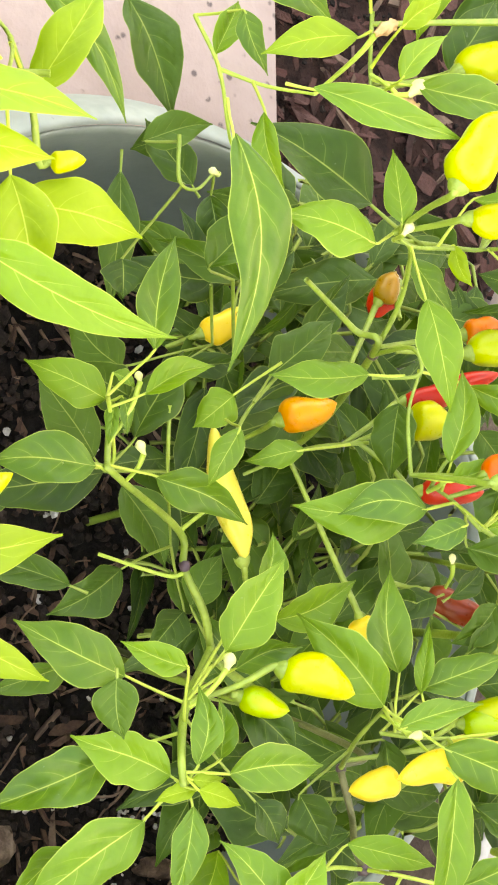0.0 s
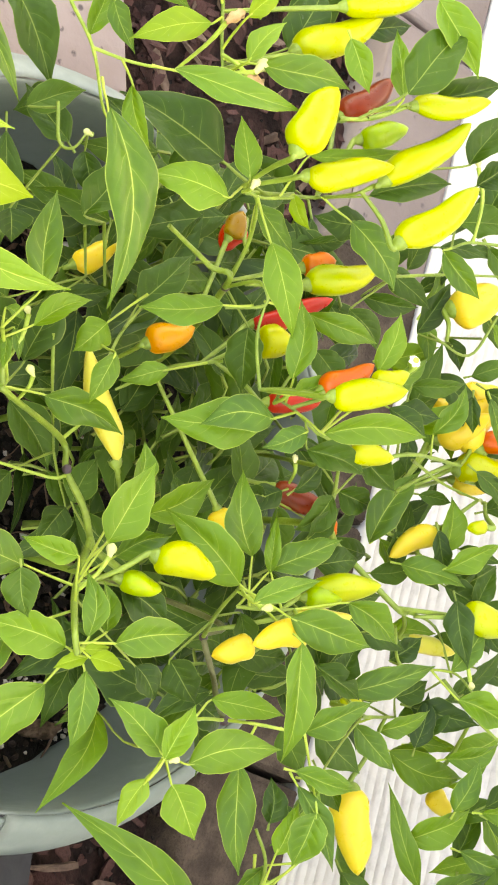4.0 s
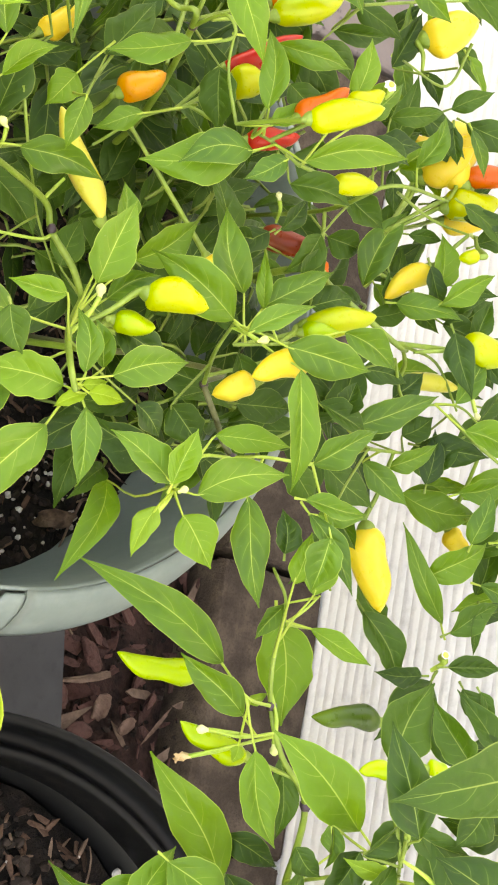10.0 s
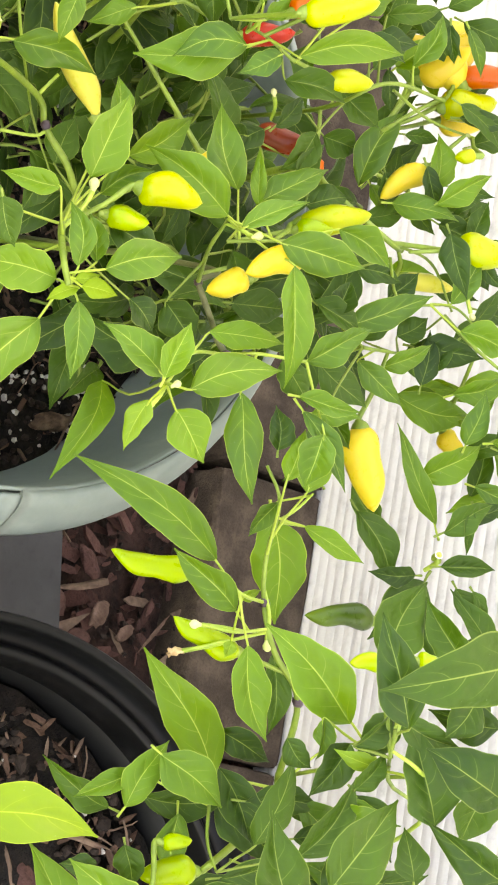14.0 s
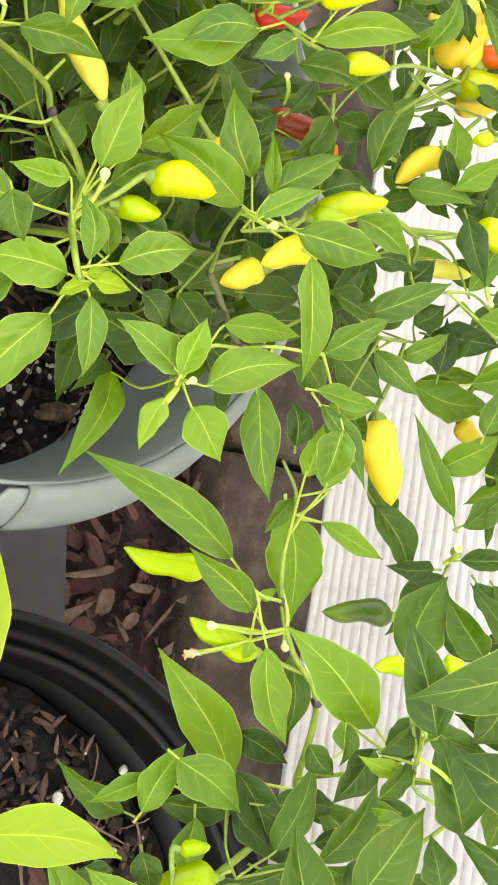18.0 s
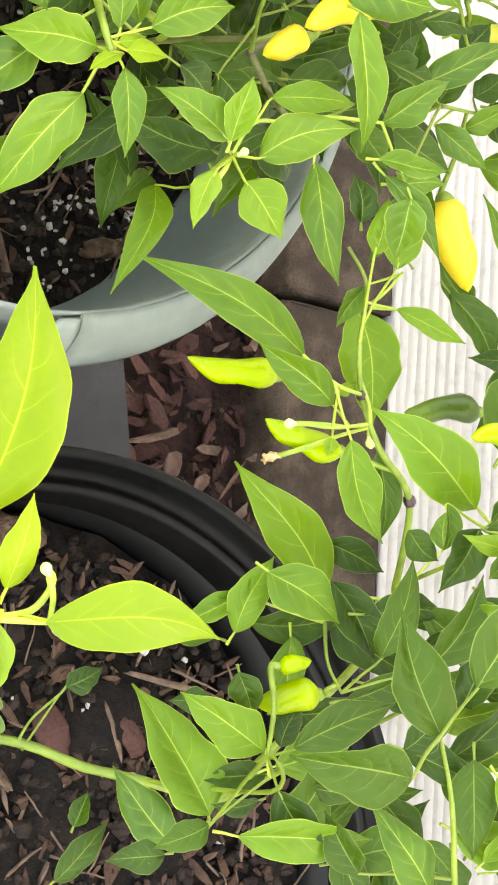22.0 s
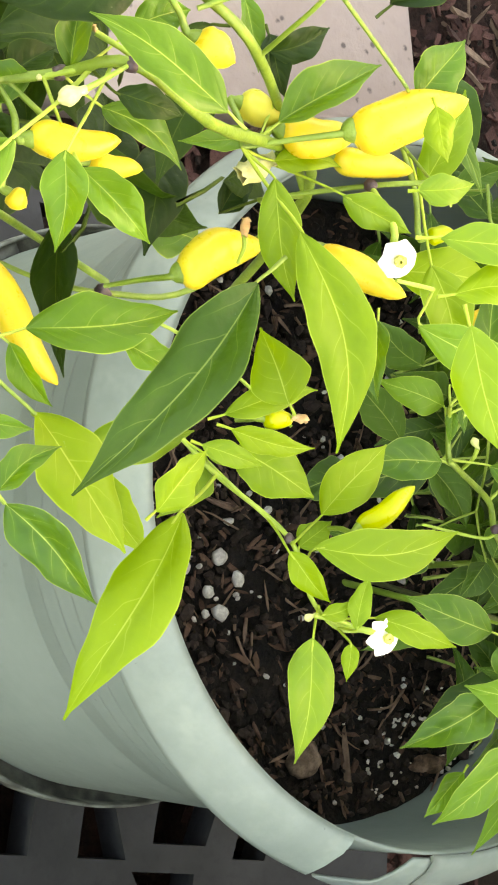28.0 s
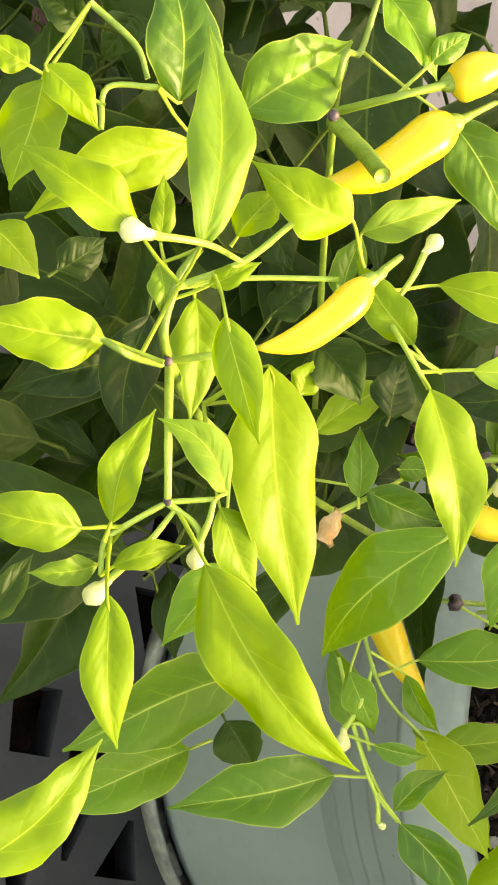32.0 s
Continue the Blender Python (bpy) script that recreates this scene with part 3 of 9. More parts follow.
roots("dry_roots", 130, disc_area(0.0, -0.003, 0.157, 0.116), "fibre", "thin brown root threads on the soil", 41)
roots("dry_roots", 110, disc_area(0.3045, -0.116, 0.182, 0.118), "fibre", "thin brown root threads in the black pot", 42, (0.008, 0.026), 0.00045)


def lump(name, c, size, material, label, category, seed, squash=0.6, stretch=(1, 1), turn=0.0, sub=3, group=""):
    bm = bmesh.new()
    bmesh.ops.create_icosphere(bm, subdivisions=sub, radius=1.0)
    for v in bm.verts:
        k = 1 + 0.28 * noise.noise(v.co * 1.6 + Vector((seed, 0, 0))) + 0.16 * noise.noise(v.co * 4.5 + Vector((0, seed, 0))) + 0.10 * noise.noise(v.co * 11 + Vector((0, 0, seed)))
        v.co = Vector((v.co.x * size * stretch[0], v.co.y * size * stretch[1], v.co.z * size * squash)) * k
    ob = mesh_ob(name, bm, material)
    ob.matrix_world = pose(*c, 0, 0, turn)
    return tagged(ob, label, category, group)


lump("stone", (0.095, -0.040, 0.161), 0.0074, "stone", "rounded tan stone on the potting soil", "stone", 3.0)
lump("wood_chunk", (0.112, 0.024, 0.161), 0.0042, "wood", "short weathered wood chunk on the soil", "wood", 5.0, 0.6, (0.9, 2.3), -10)
for i, (px, py, ps) in enumerate(((0.010, -0.063, 0.0031), (0.011, -0.080, 0.0024), (0.020, -0.056, 0.0028), (0.022, -0.071, 0.0024), (0.031, -0.067, 0.0031), (-0.004, -0.036, 0.0018), (0.030, -0.074, 0.0016))):
    lump("perlite_lump", (px, py, 0.1605), ps, "perlite", "white perlite lump on dark soil", "perlite", 7.0 + i, 0.75, (1, 1.2), 40 * i, 2, "perlite lumps")


# ---- the black pot ----
BP = (0.3045, -0.116)


def black_pot():
    pot = thing("nursery_pot", "black plastic nursery pot with a stepped rim", "plant pot", at=(BP[0], BP[1], 0.0))
    body = [(0.0, 0.016), (0.108, 0.016), (0.112, 0.010), (0.137, 0.168), (0.1395, 0.170), (0.1405, 0.196), (0.1375, 0.200), (0.1335, 0.199), (0.1305, 0.165), (0.108, 0.03), (0.0, 0.03)]
    part("body", lathe(body, 112, closed=False), "black", pot)
    rim = [(0.1500, 0.2150), (0.1497, 0.2182), (0.1486, 0.2203), (0.1470, 0.2203), (0.1458, 0.2185), (0.1452, 0.2140), (0.1441, 0.2105), (0.1420, 0.2094), (0.1398, 0.2094), (0.1388, 0.2118), (0.1376, 0.2133), (0.1360, 0.2133), (0.1349, 0.2116),
           (0.1343, 0.2060), (0.1331, 0.1960), (0.1345, 0.1930), (0.1395, 0.1935), (0.1462, 0.1930), (0.1490, 0.1950)]
    part("rim", lathe(rim, 140), "black", pot, "thick rolled rim with an inner step")
    return pot


black_pot()
soil_disc("soil", BP[0], BP[1], 0.178, 0.1305, "dark bark-rich soil in the black pot", 9.0, 0.006, 0.004)
A_B = disc_area(BP[0], BP[1], 0.181, 0.126)
scatter("soil_crumbs", "crumb", 1500, A_B, 0.0030, pebble, "dark soil crumbs in the black pot", "soil crumbs", 21)
scatter("bark_bits", "bark", 1100, A_B, 0.0024, chip, "brown and grey bark pieces in the black pot", "bark", 22, long=2.5)
scatter("wood_slivers", "fibre", 260, A_B, 0.0013, chip, "pale wood slivers in the black pot", "wood slivers", 23, long=6.0, flat=0.6)
scatter("perlite_grains", "perlite", 90, A_B, 0.0016, pebble, "white perlite grains in the black pot", "perlite", 24)

lump('bark_chunk', (0.1908, -0.0718, 0.1845), 0.0085, 'wood', "rough tan bark chunk on the black pot's soil", 'bark', 35.0, 0.50, (2.54, 1.0), 57, 3)
lump('dry_stick', (0.2363, -0.1025, 0.1845), 0.0016, 'fibre', 'dry pale brown stick lying on the soil', 'stick', 35.0, 0.80, (16.48, 1.0), -20, 3)
lump('dry_stick', (0.2704, -0.0527, 0.1845), 0.0014, 'fibre', 'dry pale brown stick lying on the soil', 'stick', 20.0, 0.80, (7.54, 1.0), -2, 3)
lump('dry_stick', (0.2644, -0.1005, 0.1845), 0.0022, 'wood', 'dry split twig on the soil', 'stick', 25.0, 0.70, (3.61, 1.0), 21, 3)
lump('dry_stick', (0.2651, -0.0239, 0.1845), 0.0013, 'fibre', 'thin brown twig on the soil', 'stick', 10.0, 0.80, (14.58, 1.0), 55, 3)
lump('bark_chunk', (0.1809, -0.1194, 0.1845), 0.0050, 'stone_grey', 'grey charred bark piece on the soil', 'bark', 15.0, 0.60, (1.10, 1.0), 21, 3)
lump('bark_chunk', (0.2170, -0.1307, 0.1845), 0.0045, 'mulch', 'reddish brown bark chip on the soil', 'bark', 25.0, 0.60, (1.42, 1.0), 47, 3)
lump('bark_chunk', (0.2517, 0.0094, 0.1845), 0.0034, 'wood', 'brown bark chip on the soil', 'bark', 10.0, 0.60, (1.48, 1.0), 13, 3)
lump('bark_chunk', (0.2763, -0.0463, 0.1845), 0.0040, 'mulch', 'reddish brown bark chip on the soil', 'bark', 0.0, 0.60, (2.03, 1.0), 8, 3)
lump('bark_chunk', (0.2605, -0.0760, 0.1845), 0.0060, 'mulch', 'reddish brown bark chip on the soil', 'bark', 30.0, 0.50, (1.84, 1.0), 6, 3)
lump('bark_chunk', (0.2137, -0.1088, 0.1845), 0.0034, 'stone_grey', 'grey charred bark piece on the soil', 'bark', 15.0, 0.60, (1.87, 1.0), -4, 3)
lump('perlite_lump', (0.2290, -0.0610, 0.186), 0.0024, 'perlite', 'white perlite lump on dark soil', 'perlite', 7.0, 0.75, (1, 1.2), 41, 2, 'perlite lumps')
lump('perlite_lump', (0.2037, -0.1180, 0.186), 0.0030, 'perlite', 'white perlite lump on dark soil', 'perlite', 8.0, 0.75, (1, 1.2), 25, 2, 'perlite lumps')
lump('perlite_lump', (0.2095, -0.1184, 0.186), 0.0022, 'perlite', 'white perlite lump on dark soil', 'perlite', 15.0, 0.75, (1, 1.2), 55, 2, 'perlite lumps')
lump('perlite_lump', (0.2485, -0.0308, 0.186), 0.0022, 'perlite', 'white perlite lump on dark soil', 'perlite', 11.0, 0.75, (1, 1.2), 77, 2, 'perlite lumps')
lump('perlite_lump', (0.2060, -0.0989, 0.186), 0.0014, 'perlite', 'white perlite lump on dark soil', 'perlite', 8.0, 0.75, (1, 1.2), 0, 2, 'perlite lumps')
lump('perlite_lump', (0.2483, 0.0005, 0.186), 0.0018, 'perlite', 'white perlite lump on dark soil', 'perlite', 3.0, 0.75, (1, 1.2), 20, 2, 'perlite lumps')
lump('perlite_lump', (0.1935, -0.1264, 0.186), 0.0014, 'perlite', 'white perlite lump on dark soil', 'perlite', 6.0, 0.75, (1, 1.2), 80, 2, 'perlite lumps')
lump('perlite_lump', (0.2433, -0.1188, 0.186), 0.0016, 'perlite', 'white perlite lump on dark soil', 'perlite', 14.0, 0.75, (1, 1.2), 45, 2, 'perlite lumps')


# ---- grating under the pots ----
GU, GV = Vector((0.955, -0.296, 0.0)), Vector((0.296, 0.955, 0.0))


def slot(u, v, lu, v0, v1, lean=0.0):
    """A four-cornered opening, lu long and centred on (u, v): v0 wide at its near end, v1 at its far end, leaning sideways."""
    return [(u - lu / 2, v - v0 / 2 - lean / 2), (u + lu / 2, v - v1 / 2 + lean / 2), (u + lu / 2, v + v1 / 2 + lean / 2), (u - lu / 2, v + v0 / 2 - lean / 2)]


def deck(loops, z0, z1):
    """A plate between two heights: the first loop bounds it, the others are openings through it."""
    bm = bmesh.new()
    flat = [Vector((u, v, 0)) for lp in loops for u, v in lp]
    low, high = [[bm.verts.new((p.x, p.y, z)) for p in flat] for z in (z0, z1)]
    for tri in geometry.tessellate_polygon([[Vector((u, v, 0)) for u, v in lp] for lp in loops]):
        bm.faces.new([high[k] for k in tri])
        bm.faces.new([low[k] for k in reversed(tri)])
    at = 0
    for lp in loops:
        n = len(lp)
        for k in range(n):
            a, b = at + k, at + (k + 1) % n
            bm.faces.new((low[a], low[b], high[b], high[a]))
        at += n
    bmesh.ops.recalc_face_normals(bm, faces=bm.faces)
    return bm


def grating():
    """A dark moulded plastic deck: slots and wedge-shaped openings between slanting and star-shaped ribs."""
    g = thing("plastic_grating", "dark grey moulded plastic pallet deck under the pots", "grating")
    seen = [slot(0.128, 0.041, 0.030, 0.036, 0.030, -0.006), slot(0.130, 0.083, 0.037, 0.020, 0.019, -0.009), slot(0.176, 0.036, 0.040, 0.035, 0.010, 0.012), slot(0.185, 0.004, 0.030, 0.003, 0.030, 0.004), slot(0.169, 0.107, 0.009, 0.030, 0.028, 0.004),
            slot(0.045, -0.172, 0.050, 0.026, 0.003, -0.008), slot(0.071, -0.199, 0.038, 0.022, 0.006, 0.004), slot(0.062, -0.147, 0.026, 0.003, 0.022, -0.004), slot(0.101, -0.133, 0.026, 0.024, 0.020, 0.010), slot(0.083, -0.236, 0.030, 0.018, 0.024), slot(0.012, -0.200, 0.030, 0.024, 0.020)]
    # the same openings go on round about
    grid = []
    for a in range(-3, 11):
        for b in range(-8, 3):
            u, v = 0.004 + 0.044 * a, 0.040 + 0.046 * b
            if -0.13 < u < 0.475 and min(math.hypot(u - sum(p[0] for p in q) / 4, v - sum(p[1] for p in q) / 4) for q in seen) > 0.046 and v < 0.12:
                k = (a + b) % 2
                grid.append(slot(u, v, 0.030, 0.026 if k else 0.014, 0.014 if k else 0.026, 0.004))
    edge = [(-0.155, -0.40), (0.50, -0.40), (0.50, 0.1655), (-0.155, 0.1655)]
    ob = part("deck", deck([edge] + seen + grid, -0.008, 0.0112), "grate", g, smooth=False)
    turn = Matrix.Rotation(math.atan2(GU.y, GU.x), 4, "Z")
    ob.matrix_local = turn
    # rails that carry the deck
    for v in (-0.385, -0.105, 0.150):
        rail = part("rail", box_bm(0.63, 0.022, 0.024, 0.002), "grate", g)
        rail.matrix_local = turn @ Matrix.Translation((0.1725, v, -0.0202))
    return g


grating()
lump("gravel_stone", (0.1935, 0.0535, -0.004), 0.0085, "slab", "pale gravel stone in a slot of the grating", "stone", 31.0, 0.8, (0.8, 1.3), 70)

lump('bark_flake', (0.2100, 0.1190, -0.0125), 0.0085, 'mulch', 'large dark red bark piece on the mulch bed', 'bark', 11.8, 0.35, (1.25, 1.0), 20, 3)
lump('bark_flake', (0.2250, 0.1460, -0.0125), 0.0060, 'mulch_tan', 'tan weathered bark piece on the mulch bed', 'bark', 20.5, 0.35, (1.3, 0.85), -50, 3)
lump('bark_flake', (0.2390, 0.1590, -0.0125), 0.0036, 'mulch_tan', 'small pale oval bark piece on the mulch bed', 'bark', 24.9, 0.35, (1.7, 0.9), -70, 3)
lump('dry_stick', (0.2440, 0.1780, -0.0125), 0.0011, 'mulch_tan', 'thin pale stick lying on the mulch', 'stick', 30.3, 0.35, (11.0, 1.0), -62, 3)
lump('bark_flake', (0.1980, 0.1470, -0.0125), 0.0062, 'mulch', 'dark red bark piece on the mulch bed', 'bark', 19.0, 0.35, (1.5, 0.7), 10, 3)
lump('bark_flake', (0.2330, 0.1300, -0.0125), 0.0055, 'mulch', 'dark red bark piece on the mulch bed', 'bark', 16.5, 0.35, (1.4, 0.8), 75, 3)

# ---- edging between the bed and the wall ----
ANG = math.degrees(math.atan2(WALL_DIR.y, WALL_DIR.x))
for k in range(-4, 5):
    c = WALL_O + WALL_DIR * (0.265 + k * 0.1535) + WALL_N * 0.0362
    if k <= -3:
        paver(c, ANG, 0.150, 0.071, "curb", "pale weathered pinkish concrete edging stone beside the slab", "edging stones", 0.004, "edging_stone")
    else:
        paver(c, ANG, 0.150, 0.071, "paver", "rough brown concrete edging stone along the white wall", "edging stones", 0.004, "edging_stone")
# pinkish slab beyond the pale pot
paver((-0.395, 0.118, 0), -6.0, 0.40, 0.27, "slab", "pale pinkish concrete slab with dark specks", "", 0.004, "concrete_slab")



# ---- plants ----
CAM_SIDE = Vector((0.03, -0.48, 0.87)).normalized()


def blade(rng, base, tip, width, bend, fold, turn, sweep, N=22, K=5):
    """The rows of a leaf blade, (place, u, v) each: pointed oval, folded at the midrib, quilted between the side
    veins, with an uneven, wavy margin and a drawn-out, turned tip. Also its axis and its upper side."""
    axis = tip - base
    L = axis.length
    axis.normalize()
    side = axis.cross(CAM_SIDE)
    if side.length < 0.2:
        side = axis.cross(Vector((1, 0, 0.3)))
    side.normalize()
    up = side.cross(axis).normalized()
    rot = Matrix.Rotation(radians(turn), 3, axis)
    side, up = rot @ side, rot @ up
    k1, k2, ph = rng.uniform(0.6, 1.4), rng.uniform(-1, 1), rng.uniform(0, 6.3)
    peak = rng.uniform(0.29, 0.40)
    wav, curl = rng.uniform(0.03, 0.075), rng.uniform(0.02, 0.18)
    tipside = rng.uniform(-0.06, 0.06)
    waves, margin, quilt = rng.uniform(7.0, 13.0), rng.uniform(0.05, 0.125), rng.uniform(0.022, 0.050)
    twist = rng.uniform(-0.5, 0.5)
    rows = []
    for i in range(N + 1):
        u = i / N
        if u < peak:
            w = math.sin(u / peak * math.pi / 2) ** 0.74
        else:
            q = (u - peak) / (1 - peak)
            w = (1 - q * q) ** 1.2 * (1 - 0.30 * q ** 4) + 0.015 * (1 - q)
        w = max(w, 0.035 if i in (0, N) else 0.05) * width * 0.5
        c = base + axis * (u * L) + up * (bend * L * 4 * u * (1 - u) - curl * L * u ** 3 - 0.05 * bend * L * k1 * u ** 3) + side * (sweep * L * math.sin(math.pi * u) + tipside * L * (u ** 3 - u * u) * 2 + 0.012 * L * math.sin(5 * u + ph))
        roll = Matrix.Rotation(twist * (u - 0.35), 3, axis)
        s_u, n_u = roll @ side, roll @ up
        row = []
        for j in range(-K, K + 1):
            v = j / K
            av, hand = abs(v), (1 if j > 0 else -1)
            phase = 5.2 * u - 1.55 * av ** 1.3 - 0.22 * hand + 0.5
            swell = quilt * width * (0.5 - 0.5 * math.cos(6.2832 * phase)) * math.sin(math.pi * min(1.0, av * 1.05)) * math.sin(math.pi * min(1.0, 0.12 + u * 0.9))
            ripple = margin * width * math.sin(waves * u + ph + (1.7 if j > 0 else 0.0) + 0.6 * math.sin(4 * u + k2)) * v * v * math.sin(math.pi * min(1.0, 0.1 + u))
            lift = fold * w * av ** 1.25 * (1 + 0.35 * k2 * hand) - 0.18 * w * av ** 4 * (0.6 + k1 * 0.5)
            out = w * v * (1 - 0.10 * fold + wav * math.sin(13 * u + ph * (2 if j > 0 else 3)) + 0.4 * wav * math.sin(29 * u + ph))
            row.append((c + s_u * out + n_u * (lift + ripple + swell), u, v))
        rows.append(row)
    return rows, axis, up, L


def leaf(parent, base, tip, width, mat="leaf", bend=0.12, fold=0.22, turn=0.0, sweep=0.0, stalk=None, name="leaf"):
    """A pointed oval blade from base to tip. bend: how far the middle rises over the chord, as a part of its length;
    fold: how far the halves rise from the midrib; turn: degrees about the chord; sweep: sideways bow; stalk: where the stalk begins."""
    base, tip = Vector(base), Vector(tip)
    rng = random.Random(int(base.x * 7e4) * 31 + int(tip.y * 9e4))
    rows, axis, up, L = blade(rng, base, tip, width, bend, fold, turn, sweep)
    bm = bmesh.new()
    uvl = bm.loops.layers.uv.new("leaf")
    grid = [[(bm.verts.new(p), u, v) for p, u, v in row] for row in rows]
    for a, b in zip(grid, grid[1:]):
        for j in range(len(a) - 1):
            q = (a[j], a[j + 1], b[j + 1], b[j])
            f = bm.faces.new([p[0] for p in q])
            for lp, p in zip(f.loops, q):
                lp[uvl].uv = (p[1], p[2])
    # stalk
    if stalk is None:
        s0 = base - axis * (0.16 * L) - up * (0.05 * L)
    else:
        s0 = Vector(stalk)
    far = (s0 - base).length
    if far > 0.002:
        nf = len(bm.faces)
        path = smooth_path([s0, s0.lerp(base, 0.5) - up * (0.06 * far), base - up * 0.0002, base + axis * (0.18 * L) + up * (bend * L * 0.48 - 0.0006)], 3)
        r = max(0.00042, min(0.00085, width * 0.028))
        tube(bm, path, [r * (1.15 - 0.5 * i / (len(path) - 1)) for i in range(len(path))], 6)
        bm.faces.ensure_lookup_table()
        for f in bm.faces[nf:]:
            for lp in f.loops:
                lp[uvl].uv = (-0.1, 0.2)
    return part(name, bm, mat, parent)


def lobed_leaf(parent, base, tip, width, mat="leaf_weed", seed=1):
    """A soft leaf with scalloped lobes, as of a tomato seedling."""
    base, tip = Vector(base), Vector(tip)
    axis = (tip - base).normalized()
    L = (tip - base).length
    side = axis.cross(CAM_SIDE).normalized()
    up = side.cross(axis)
    N, K = 30, 4
    bm = bmesh.new()
    uvl = bm.loops.layers.uv.new("leaf")
    rows = []
    for i in range(N + 1):
        u = i / N
        row = []
        for j in range(-K, K + 1):
            v = j / K
            lobes = 0.58 + 0.42 * abs(math.sin(2.6 * math.pi * u + (0.35 if j > 0 else 0.0) + 0.25 * math.sin(seed))) ** 0.7
            w = width * 0.5 * math.sin(math.pi * min(1.0, 0.06 + 0.92 * u ** 0.8)) ** 0.6 * lobes + 0.0003
            p = base + axis * (u * L - 0.10 * L * abs(v) * (u - 0.3)) + side * (w * v) + up * (0.06 * L * math.sin(3 * u) - 0.12 * w * v * v + 0.03 * w * math.sin(14 * u + seed) * abs(v))
            row.append((bm.verts.new(p), u, v))
        rows.append(row)
    for a, b in zip(rows, rows[1:]):
        for j in range(2 * K):
            q = (a[j], a[j + 1], b[j + 1], b[j])
            f = bm.faces.new([x[0] for x in q])
            for lp, x in zip(f.loops, q):
                lp[uvl].uv = (x[1], x[2])
    return part("leaf", bm, mat, parent)


def stem(parent, pts, r0, r1, mat="stem", name="stem"):
    path = smooth_path(pts, 6)
    n = len(path) - 1
    rng = random.Random(int(Vector(pts[0]).x * 1e5))
    bm = bmesh.new()
    tube(bm, path, [(r0 + (r1 - r0) * i / n) * rng.uniform(0.95, 1.06) for i in range(n + 1)], 10)
    return part(name, bm, mat, parent)


def joint(parent, c, r, mat="node"):
    """A swollen, ringed stem joint."""
    bm = bmesh.new()
    bmesh.ops.create_icosphere(bm, subdivisions=2, radius=r * 1.4)
    for v in bm.verts:
        v.co = v.co * (1 + 0.30 * noise.noise(v.co * 900 + Vector(c) * 50)) + Vector(c)
    return part("joint", bm, mat, parent)


